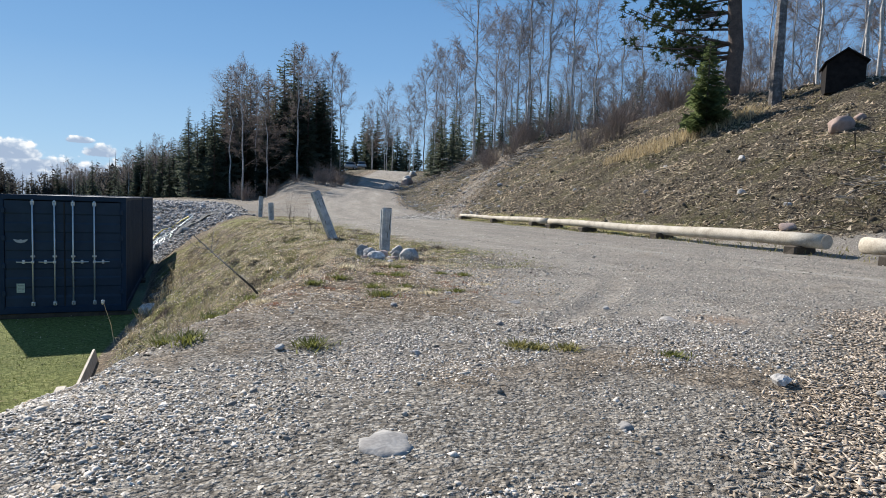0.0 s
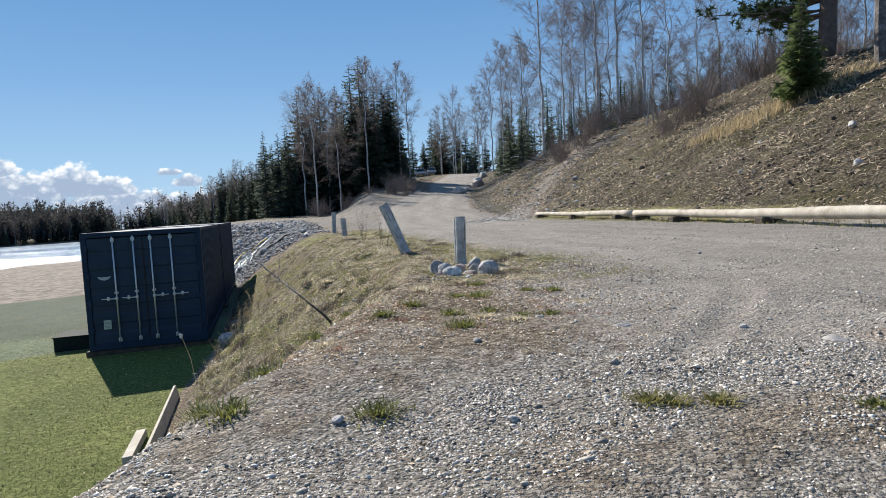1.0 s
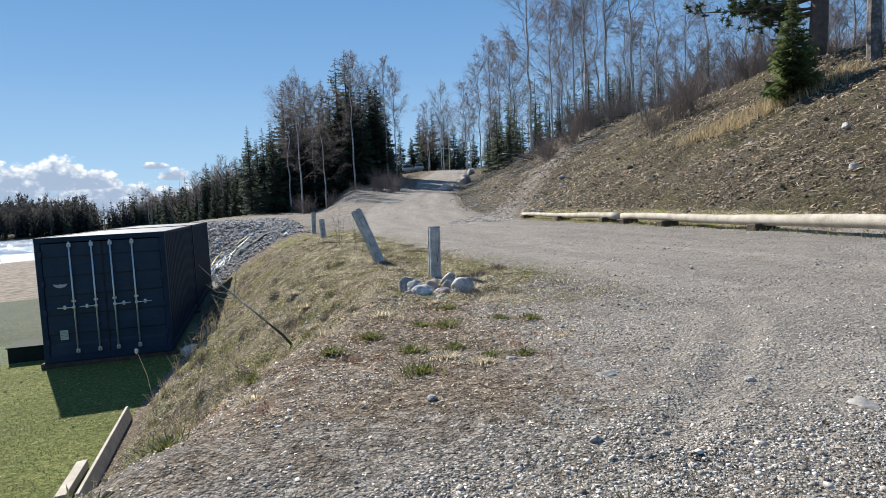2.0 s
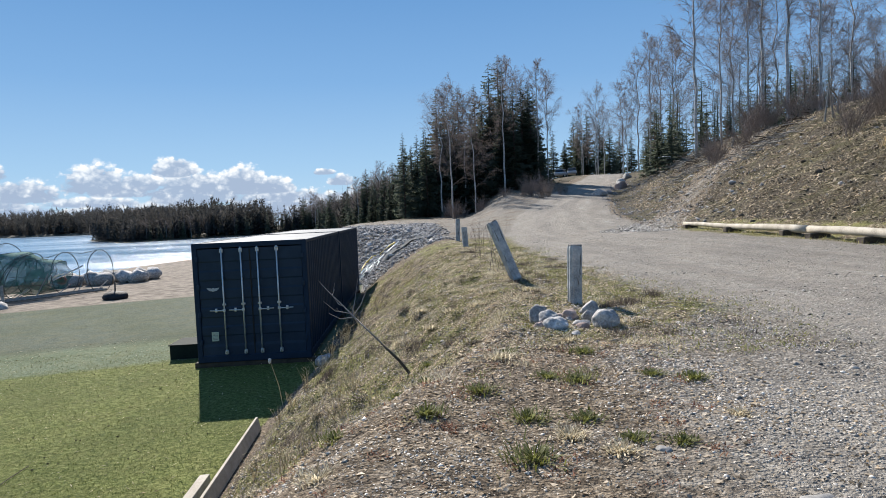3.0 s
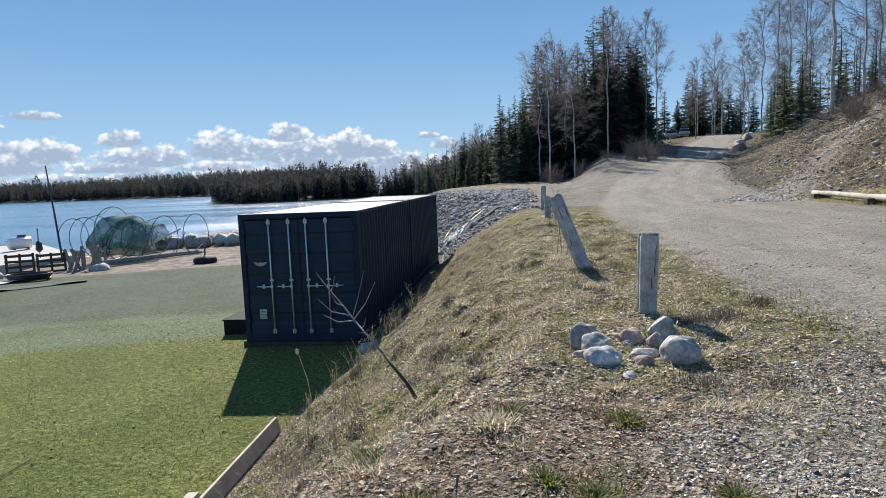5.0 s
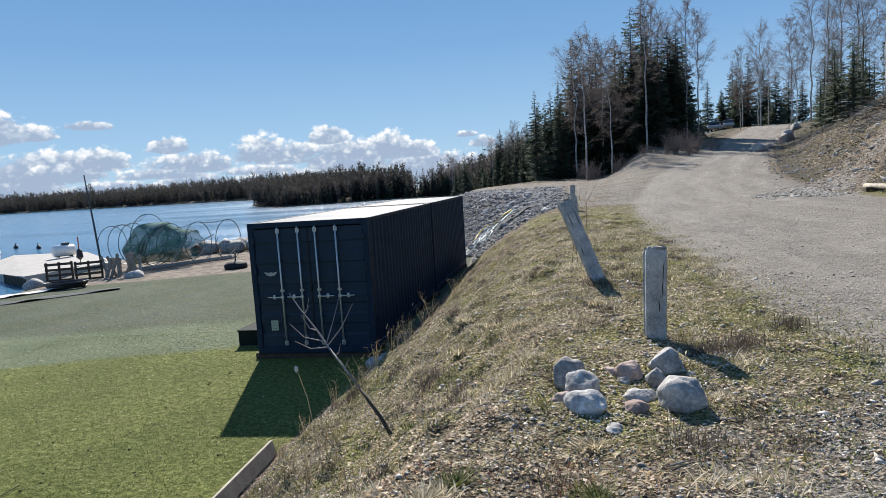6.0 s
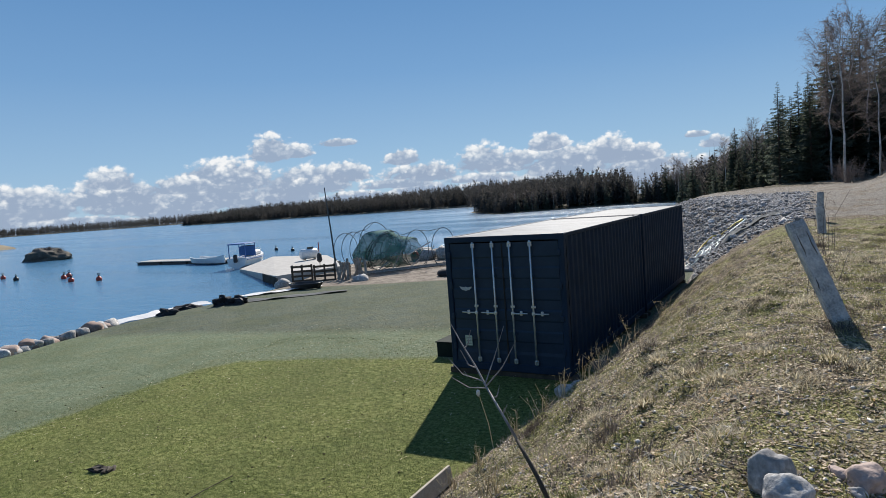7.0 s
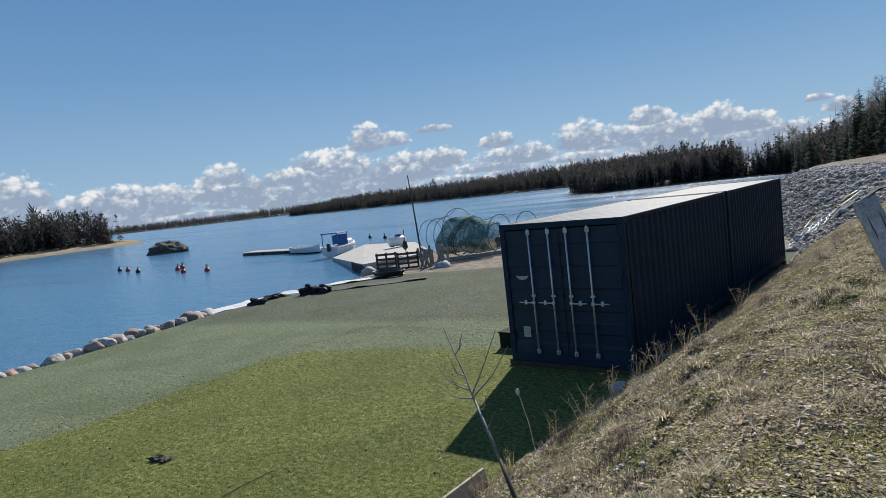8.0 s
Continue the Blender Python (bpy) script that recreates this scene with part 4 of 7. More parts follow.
# ---- trees ----
def branchy(seed, h, spread, first, sides=7, primaries=24, twigs=5, bare=True, r0=None, up=0.9):
    """A bare tree: the trunk, and the crown of limbs and fine twigs, as two meshes."""
    r = random.Random(seed)
    trunk, crown = Geo(), Geo()
    r0 = r0 or h * 0.0058
    bend = [Vector((0, 0, 0))]
    for k in range(1, 11):
        bend.append(Vector((r.gauss(0, 0.012) * h * k / 10, r.gauss(0, 0.012) * h * k / 10, h * k / 10)))
    trunk.tube([b - Vector((0, 0, 0.3 if i == 0 else 0)) for i, b in enumerate(bend)], [r0 * (1.15 - k / 10) + 0.012 for k in range(11)], sides)

    def on(t):
        k = min(int(t * 10), 9)
        return bend[k].lerp(bend[k + 1], t * 10 - k)

    fine, faces = [], []

    def twig(p, q, width):
        """One fine twig, a thin sliver."""
        side = (q - p).cross(Vector((r.gauss(0, 1), r.gauss(0, 1), r.gauss(0, 1)))).normalized() * width
        n = len(fine)
        fine.extend((p - side, p + side, q))
        faces.append((n, n + 1, n + 2))

    for i in range(primaries):
        t = first + (0.99 - first) * ((i + r.random()) / primaries) ** 0.85
        a = r.uniform(0, 6.283)
        f = (t - first) / (1 - first)
        reach = spread * (0.35 + 0.65 * math.sin(math.pi * min(1.0, 0.22 + 0.8 * f))) * r.uniform(0.55, 1.1)
        lift = up * (0.75 + 0.9 * f) * r.uniform(0.7, 1.25)
        d = Vector((math.cos(a), math.sin(a), lift)).normalized()
        p0 = on(t)
        p1, p2 = p0 + d * reach * 0.5, p0 + d * reach * 0.85 + Vector((0, 0, reach * 0.16))
        p3 = p2 + Vector((d.x, d.y, r.uniform(-0.5, 0.5))) * reach * 0.3
        rb = max(0.014, r0 * 0.36 * (1.1 - t))
        crown.tube([p0, p1, p2, p3], [rb, rb * 0.7, rb * 0.45, rb * 0.25], 4, False)
        for q in range(9):
            u = r.uniform(0.2, 1.0)
            s0 = p0.lerp(p1, u * 2) if u < 0.5 else p1.lerp(p2, u * 2 - 1)
            sd = (d + Vector((r.gauss(0, 0.6), r.gauss(0, 0.6), r.gauss(0.1, 0.45)))).normalized()
            sl = reach * r.uniform(0.25, 0.5)
            s1, s2 = s0 + sd * sl * 0.6, s0 + sd * sl + Vector((0, 0, -0.1 * sl))
            crown.tube([s0, s1, s2], [max(rb * 0.3, 0.009), max(rb * 0.2, 0.007), 0.004], 3, False)
            for _ in range(twigs * 5):
                w0 = s0.lerp(s2, r.uniform(0.2, 1.0))
                wd = (sd + Vector((r.gauss(0, 0.7), r.gauss(0, 0.7), r.gauss(-0.1, 0.5)))).normalized()
                twig(w0, w0 + wd * sl * r.uniform(0.3, 0.8) - Vector((0, 0, 0.3 * sl * r.random())), 0.0046)
    crown.put(fine, faces)
    return trunk, crown


def needled(seed, h, width, whorls=26, per=11, low=0.06, wide=1.0, sprigs=6):
    """A spruce: trunk, and a crown of drooping, ragged fronds."""
    r = random.Random(seed)
    trunk, crown = Geo(), Geo()
    trunk.tube([(0, 0, -0.3), (0, 0, h * 0.5), (0, 0, h * 0.97)], [h * 0.013, h * 0.008, 0.015], 6)
    for i in range(whorls):
        t = low + (1 - low) * (i / whorls) ** 0.92
        z = h * t
        reach = width * (1 - t) ** 0.8 + 0.06 * width
        for k in range(max(5, int(per * (1.05 - 0.5 * t)))):
            a = r.uniform(0, 6.283)
            l = reach * r.uniform(0.45, 1.2) * (1 + 0.35 * noise.noise(Vector((2 * math.cos(a), 2 * math.sin(a), z * 0.5 + seed))))
            dx, dy = math.cos(a), math.sin(a)
            droop = r.uniform(0.05, 0.38)
            z0 = z + r.uniform(-0.5, 0.5) * h / whorls
            pts = [Vector((dx * l * u, dy * l * u, z0 - droop * l * u + 0.22 * l * u * u)) for u in (0.05, 0.4, 0.72, 1.0)]
            side = Vector((-dy, dx, 0))
            verts, faces = [], []
            for j, (p, w) in enumerate(zip(pts, (0.05 * wide, 0.22 * wide, 0.17 * wide, 0.0))):
                verts += [p - side * w * l - Vector((0, 0, 0.10 * w * l)), p + Vector((0, 0, 0.05 * l)), p + side * w * l - Vector((0, 0, 0.10 * w * l))]
            for j in range(3):
                b = 3 * j
                faces += [(b, b + 1, b + 4, b + 3), (b + 1, b + 2, b + 5, b + 4)]
            crown.put(verts, faces)
            for _ in range(sprigs):
                u = r.uniform(0.2, 0.95)
                p = Vector((dx * l * u, dy * l * u, z0 - droop * l * u + 0.22 * l * u * u))
                sgn = r.choice((-1, 1))
                tip = p + side * sgn * l * r.uniform(0.18, 0.36) + Vector((dx, dy, 0)) * l * r.uniform(0.02, 0.25) - Vector((0, 0, l * r.uniform(0.03, 0.22)))
                across = Vector((dx, dy, 0.1)) * l * 0.07
                crown.put([p - across, p + across, tip], [(0, 1, 2)])
    return trunk, crown


def tree_thing(name, label, meshes, mats, m, group):
    t = thing(name, label, "tree", m, group)
    part("trunk", meshes[0], mats[0], t)
    part("crown", meshes[1], mats[1], t)
    return t


def seen_from_start(px, d):
    """A place at a bearing off the first view's axis and a distance."""
    a = radians(23.08) + math.atan((px - 784) / 1085)
    return 2.4 + d * math.sin(a), -15.66 + d * math.cos(a)


def plant(proto, x, y, s=1.0, turn=0.0, dz=0.0, sz=None):
    m = pose(x, y, at(x, y, dz), 0, 0, turn) @ Matrix.Diagonal((s, s, sz or s, 1))
    c = copy_thing(proto, Matrix())
    c.matrix_basis = m
    return c


def thicket(name, shapes, places, material, label):
    """Many trees that stand too far to pick apart, as one object. places: x, y, scale, turn."""
    V, F, n = [], [], 0
    for i, (x, y, k, turn) in enumerate(places):
        points, faces = shapes[i % len(shapes)]
        c, q = math.cos(turn) * k, math.sin(turn) * k
        V.append(np.stack([x + c * points[:, 0] - q * points[:, 1], y + q * points[:, 0] + c * points[:, 1], at(x, y, -0.2) + k * points[:, 2]], 1))
        F.append(faces + n)
        n += len(points)
    stuff(name, np.concatenate(V), np.concatenate(F), material, label, "trees")


def triangles(*shapes):
    """The points and the three-sided faces of some meshes, joined."""
    V, F = [], []
    for g in shapes:
        F += [(f[0] + len(V), f[k] + len(V), f[k + 1] + len(V)) for f in g.f for k in range(1, len(f) - 1)]
        V += g.v
    return np.array(V, float), np.array(F)


rng = random.Random(5)
THICK = [triangles(*needled(45 + k, h, w, 22, 8, 0.05, 0.7, 4)) for k, (h, w) in enumerate(((16, 2.6), (17, 2.3), (14, 2.7)))]
# birches: three shapes, each first tree stands in the woods
birch_meshes = []
for k, (h, sp, first_, prim) in enumerate(((16, 4.4, 0.30, 34), (18, 3.6, 0.36, 36), (14, 3.9, 0.24, 32))):
    a, b = branchy(20 + k, h, sp, first_, 7, prim, 5)
    birch_meshes.append((a.mesh("trunk", True), b.mesh("crown")))
spruce_meshes = []
for k, (h, w) in enumerate(((16, 2.5), (18, 2.9), (13, 2.3))):
    a, b = needled(40 + k, h, w, 34, 13, 0.04, 0.6, 9)
    spruce_meshes.append((a.mesh("trunk", True), b.mesh("crown")))
BIRCH = [tree_thing("birch_tree", "bare birch tree with pale trunk and fine reddish twigs", bm, ("birch", "twig_far"), pose(*seen_from_start(px, d), at(*seen_from_start(px, d))), "bare birches") for bm, (px, d) in zip(birch_meshes, ((432, 80), (528, 92), (480, 84)))]
SPRUCE = [tree_thing("spruce_tree", "dark green spruce at the wood's edge", sm, ("pine_bark", "spruce"), pose(*seen_from_start(px, d), at(*seen_from_start(px, d))), "spruces") for sm, (px, d) in zip(spruce_meshes, ((400, 80), (515, 84), (555, 80)))]

# the wood beyond the gravel mound
for px, d, k, s in ((405, 76, 0, 0.88), (427, 66, 2, 0.95), (470, 65, 2, 0.75), (523, 74, 1, 0.84), (450, 80, 0, 0.92), (545, 82, 0, 0.9), (582, 80, 1, 0.85), (598, 84, 1, 0.8)):
    plant(BIRCH[k], *seen_from_start(px, d), s, rng.uniform(0, 360))
for i in range(46):
    px, d = rng.uniform(330, 575), rng.uniform(76, 100)
    k = rng.randrange(3)
    plant(SPRUCE[k], *seen_from_start(px, d), rng.uniform(0.62, 0.86) * (1.0 if px > 400 else 0.85), rng.uniform(0, 360))
for i in range(30):
    px, d = rng.uniform(240, 400), rng.uniform(86, 125)
    plant(SPRUCE[rng.randrange(3)], *seen_from_start(px, d), rng.uniform(0.44, 0.66), rng.uniform(0, 360))
# the wood down to the bay
for i in range(64):
    u = rng.random()
    x = -30 + 33 * u + rng.uniform(-1, 12)
    y = 160 - 92 * u ** 1.15 + rng.uniform(0, 16)
    plant(SPRUCE[rng.randrange(3)], x, y, rng.uniform(0.38, 0.58), rng.uniform(0, 360))
for i in range(16):
    u = rng.random()
    plant(BIRCH[rng.randrange(3)], -28 + 33 * u + rng.uniform(1, 7), 160 - 92 * u ** 1.15 + rng.uniform(-1, 6), rng.uniform(0.5, 0.7), rng.uniform(0, 360))
for i in range(26):
    px, d = rng.uniform(395, 575), rng.uniform(78, 92)
    plant(SPRUCE[rng.randrange(3)], *seen_from_start(px, d), rng.uniform(0.7, 0.98), rng.uniform(0, 360))
# birches and spruces over the hill
for px, d, k, s in ((832, 62, 1, 1.15), (868, 66, 0, 0.95), (905, 58, 2, 0.9), (925, 60, 1, 1.15), (958, 56, 1, 1.1), (1000, 60, 1, 1.0), (1040, 64, 0, 0.9), (1085, 60, 2, 0.8), (780, 95, 0, 1.1), (800, 88, 1, 0.95), (745, 105, 0, 1.1), (720, 112, 2, 1.1), (765, 100, 1, 1.1), (680, 120, 0, 1.0), (655, 125, 2, 0.95), (885, 78, 0, 1.0), (945, 80, 0, 1.0), (990, 82, 2, 1.0), (1120, 70, 0, 0.9), (1180, 62, 2, 0.9), (1420, 52, 1, 0.8), (1500, 48, 1, 0.9), (1530, 55, 1, 1.0), (1560, 50, 0, 0.8), (1460, 66, 0, 0.8), (1240, 70, 0, 0.9)):
    plant(BIRCH[k], *seen_from_start(px, d), s, rng.uniform(0, 360), -0.2)
for i in range(30):
    px, d = rng.uniform(690, 1560), rng.uniform(84, 130)
    plant(SPRUCE[rng.randrange(3)], *seen_from_start(px, d), rng.uniform(0.4, 0.66), rng.uniform(0, 360))
for i in range(20):
    px, d = rng.uniform(640, 1568), rng.uniform(75, 130)
    plant(BIRCH[rng.randrange(3)], *seen_from_start(px, d), rng.uniform(0.6, 0.95), rng.uniform(0, 360))
for px, d, k, s in ((1424, 36, 0, 0.75), (1506, 31, 1, 0.7), (1530, 34, 1, 0.75), (1558, 42, 2, 0.85), (1380, 46, 2, 0.8), (1340, 50, 0, 0.75)):
    plant(BIRCH[k], *seen_from_start(px, d), s, rng.uniform(0, 360), -0.2)
# the close wood behind the hill's birches
thicket("hill_spruces", THICK, [(*seen_from_start(rng.uniform(740, 1568), rng.uniform(64, 118)), rng.uniform(0.32, 0.62), rng.uniform(0, 6)) for i in range(130)], "spruce", "dark spruces standing close behind the hill's birches")
for i in range(48):
    px, d = rng.uniform(700, 1568), rng.uniform(62, 115)
    plant(BIRCH[rng.randrange(3)], *seen_from_start(px, d), rng.uniform(0.5, 0.85), rng.uniform(0, 360), -0.3)
for i in range(14):
    px, d = rng.uniform(600, 720), rng.uniform(140, 175)
    plant(SPRUCE[rng.randrange(3)], *seen_from_start(px, d), rng.uniform(0.7, 0.95), rng.uniform(0, 360))

# young spruce, the big pine and its neighbour on the slope
a, b = needled(77, 3.5, 1.0, 40, 16, 0.02, 0.22, 12)
x, y = 21.15, 2.65
tree_thing("young_spruce", "small green spruce on the slope's edge", (a, b), ("pine_bark", "young_spruce"), pose(x, y, at(x, y)), "")


def build_pine():
    r = random.Random(8)
    t = thing("pine_tree", "tall pine with thick dark trunk and high needled limbs", "tree", pose(25.65, 5.7, at(25.65, 5.7)))
    g = Geo()
    pts = [Vector((0.10 * math.sin(k), 0.08 * math.cos(1.7 * k), -0.5 + 16.5 * k / 12)) for k in range(13)]
    g.tube(pts, [0.37 - 0.022 * k for k in range(13)], 12)
    part("trunk", g, "pine_bark", t, smooth=True)
    limbs, needles = Geo(), Geo()
    for i in range(44):
        low = i < 20
        z = r.uniform(1.7, 5.0) if low else r.uniform(5.0, 15.8)
        a = r.gauss(2.35, 0.45) if low else r.uniform(0, 6.283)
        l = r.uniform(2.2, 5.6) if low else r.uniform(1.8, 4.2) * (1.15 - z / 22)
        d = Vector((math.cos(a), math.sin(a), r.uniform(-0.1, 0.25)))
        p0 = Vector((0, 0, z))
        p = [p0, p0 + d * l * 0.5 + Vector((0, 0, -0.1)), p0 + d * l + Vector((0, 0, 0.2 * l * r.random()))]
        limbs.tube(p, [0.06, 0.04, 0.015], 5, False)
        for q in range(20):
            u = r.uniform(0.3, 1.05)
            c = (p[0].lerp(p[1], u * 2) if u < 0.5 else p[1].lerp(p[2], u * 2 - 1)) + Vector((r.gauss(0, 0.28), r.gauss(0, 0.28), r.gauss(0.05, 0.16)))
            for _ in range(20):
                e = Vector((r.gauss(0, 1), r.gauss(0, 1), r.gauss(0.3, 0.8))).normalized()
                s = e.cross(Vector((r.random(), r.random(), r.random()))).normalized() * 0.028
                needles.put([c - s, c + s, c + e * r.uniform(0.14, 0.3)], [(0, 1, 2)])
    part("branchwork", limbs, "pine_bark", t)
    part("foliage", needles, "pine", t)


build_pine()
a, b = branchy(91, 13, 2.6, 0.35, 9, 16, 4, r0=0.2)
x, y = 23.6, 1.65
tree_thing("birch_tree", "thick old birch with rough grey trunk", (a, b), ("old_birch", "twig"), pose(x, y, at(x, y), 0, 6, 40), "")


def shrub(seed, h, stems, twigs):
    r = random.Random(seed)
    g = Geo()
    for i in range(stems):
        a = r.uniform(0, 6.283)
        base = Vector((r.gauss(0, 0.3), r.gauss(0, 0.3), -0.1))
        d = Vector((math.cos(a) * r.uniform(0.1, 0.85), math.sin(a) * r.uniform(0.1, 0.85), 1)).normalized()
        l = h * r.uniform(0.5, 1.1)
        p1, p2 = base + d * l * 0.5, base + d * l + Vector((r.gauss(0, 0.1), r.gauss(0, 0.1), 0)) * h * 0.4
        g.tube([base, p1, p2], [0.022, 0.014, 0.006], 3, False)
        for _ in range(twigs):
            u = r.uniform(0.25, 1)
            p = base.lerp(p1, u * 2) if u < 0.5 else p1.lerp(p2, u * 2 - 1)
            w = (d + Vector((r.gauss(0, 0.6), r.gauss(0, 0.6), r.gauss(0, 0.4)))).normalized() * l * r.uniform(0.15, 0.4)
            g.tube([p, p + w], [0.010, 0.005], 3, False)
    return g


SHRUB = []
for k in range(3):
    me = shrub(60 + k, 2.8, 26, 18).mesh("shrub")
    SHRUB.append(me)
    me.materials.append(M["shrub_twig"])


def bush(k, x, y, s, label="leafless brown shrub with many thin stems"):
    solid("shrub", SHRUB[k], "twig", label, "shrub", pose(x, y, at(x, y), 0, 0, rng.uniform(0, 360)) @ Matrix.Diagonal((s, s, s, 1)), "bare shrubs")


for i in range(24):
    px, d = rng.uniform(1030, 1290), rng.uniform(32, 46)
    bush(rng.randrange(3), *seen_from_start(px, d), rng.uniform(0.4, 0.95))
for i in range(22):
    px, d = rng.uniform(1290, 1560), rng.uniform(36, 50)
    bush(rng.randrange(3), *seen_from_start(px, d), rng.uniform(0.6, 1.2))
for i in range(18):
    px, d = rng.uniform(380, 640), rng.uniform(60, 70)
    bush(rng.randrange(3), *seen_from_start(px, d), rng.uniform(0.3, 0.7))

for i in range(36):
    px, d = rng.uniform(840, 1300), rng.uniform(46, 64)
    bush(rng.randrange(3), *seen_from_start(px, d), rng.uniform(0.6, 1.1))

# a small dark shed up on the hill
x, y = seen_from_start(1468, 26.3)
shed = thing("shed", "dark unpainted wooden shed with a pitched roof", "shed", pose(x, y, at(x, y, -0.3), 0, 0, -48) @ Matrix.Diagonal((0.62, 0.62, 0.66, 1)))
part("wall", Geo().box((0, 0, 0.75), (1.9, 2.2, 1.6), 0.01), "shed", shed)
part("gable", Geo().put([(-0.95, -1.1, 1.5), (0.95, -1.1, 1.5), (0, -1.1, 2.15), (-0.95, 1.1, 1.5), (0.95, 1.1, 1.5), (0, 1.1, 2.15)], [(0, 1, 2), (3, 5, 4), (0, 3, 4, 1)]), "shed", shed)
for sx in (-1, 1):
    part("roof", Geo().box((sx * 0.52, 0, 1.86), (1.35, 2.6, 0.07), 0.01, Matrix.Rotation(sx * radians(33), 3, "Y")), "shed", shed)

# distant woods: ragged small trees in rows on the far shores and the island
def far_woods(name, line, depth, count, h0, h1, seed, base, label, leafy=0.3, lift=0.0):
    r = np.random.RandomState(seed)
    pts = np.array(line, float)
    seg = np.hypot(*np.diff(pts, axis=0).T)
    t = r.uniform(0, seg.sum(), count)
    k = np.searchsorted(np.cumsum(seg), t)
    u = (t - np.r_[0, np.cumsum(seg)][k]) / seg[k]
    c = pts[k] + (pts[k + 1] - pts[k]) * u[:, None]
    n = np.stack([-(pts[k + 1][:, 1] - pts[k][:, 1]), pts[k + 1][:, 0] - pts[k][:, 0]], 1) / seg[k][:, None]
    off = r.uniform(0, 1, count)
    c = c + n * (off * depth)[:, None]
    per = 54
    h = r.uniform(h0, h1, count) * (1 + lift * t / seg.sum() + 0.25 * off) * np.clip(r.normal(1, 0.13, count), 0.7, 1.4)
    leaf = r.rand(count) < leafy
    wide = h * np.where(leaf, r.uniform(0.2, 0.32, count), r.uniform(0.13, 0.19, count))
    base_z = base + off * depth * 0.06
    # slivers in each crown: hanging fronds on conifers, rising sprays on bare trees
    k = np.repeat(np.arange(count), per)
    n = len(k)
    f = np.where(leaf[k], r.beta(1.6, 1.3, n), r.beta(1.0, 1.25, n))
    round_ = np.sin(np.pi * np.clip(0.08 + 0.88 * f, 0, 1)) ** 0.7
    rad = wide[k] * np.where(leaf[k], round_, 1.02 - f) * np.sqrt(r.uniform(0.05, 1, n))
    a = r.uniform(0, 2 * np.pi, n)
    p = np.stack([c[k, 0] + rad * np.cos(a) * 0.6, c[k, 1] + rad * np.sin(a) * 0.6, base_z[k] + h[k] * (0.03 + 0.9 * f)], 1)
    out = np.stack([np.cos(a), np.sin(a), np.where(leaf[k], r.uniform(0.4, 1.8, n), r.uniform(-0.7, 0.3, n))], 1)
    size = h[k] * np.where(leaf[k], r.uniform(0.06, 0.16, n), r.uniform(0.06, 0.13, n)) * (1.15 - 0.5 * f)
    turn = np.stack([-np.sin(a), np.cos(a), r.normal(0, 0.4, n)], 1) * (size * np.where(leaf[k], 0.22, 0.5))[:, None]
    V = np.stack([p - turn, p + turn, p + out * size[:, None]], 1).reshape(-1, 3)
    spire = np.stack([np.stack([c[:, 0] - 0.02 * h, c[:, 1], base_z], 1), np.stack([c[:, 0] + 0.02 * h, c[:, 1], base_z], 1), np.stack([c[:, 0], c[:, 1], base_z + h * np.where(leaf, 0.7, 1.03)], 1)], 1).reshape(-1, 3)
    V = np.concatenate([V, spire])
    F = np.arange(len(V)).reshape(-1, 3)
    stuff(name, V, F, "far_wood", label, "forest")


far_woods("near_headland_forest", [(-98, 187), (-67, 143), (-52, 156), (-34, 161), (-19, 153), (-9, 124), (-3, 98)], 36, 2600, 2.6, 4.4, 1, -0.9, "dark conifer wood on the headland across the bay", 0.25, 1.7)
SHORE_WOOD = [(-640, 470), (-520, 430), (-380, 420), (-250, 380), (-130, 330)]
FAR_WOOD = [(-2600, 300), (-1900, 700), (-1200, 900), (-700, 960), (-450, 900)]
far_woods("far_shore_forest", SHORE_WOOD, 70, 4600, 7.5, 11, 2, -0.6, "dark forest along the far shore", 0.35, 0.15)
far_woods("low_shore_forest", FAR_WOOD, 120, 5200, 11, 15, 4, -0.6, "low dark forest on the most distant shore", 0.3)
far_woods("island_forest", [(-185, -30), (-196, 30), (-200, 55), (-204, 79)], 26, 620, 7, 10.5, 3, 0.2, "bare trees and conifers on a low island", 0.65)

EDGE = [(-98, 186), (-67, 141.5), (-52, 154), (-34, 159), (-19, 151), (-9, 122), (-3, 96)]
edge_spruces = []
for i in range(190):
    q = rng.random() * 5.99
    k, u = int(q), q % 1
    x = EDGE[k][0] + (EDGE[k + 1][0] - EDGE[k][0]) * u + rng.uniform(1, 6)
    y = EDGE[k][1] + (EDGE[k + 1][1] - EDGE[k][1]) * u + rng.uniform(2, 9)
    grown = 0.55 + 0.16 * q
    if i % 4:
        edge_spruces.append((x, y, rng.uniform(0.28, 0.46) * grown, rng.uniform(0, 6)))
    else:
        plant(BIRCH[rng.randrange(3)], x, y, rng.uniform(0.3, 0.46) * grown, rng.uniform(0, 360))
thicket("headland_spruces", THICK, edge_spruces, "spruce", "dark spruces along the headland's shore")


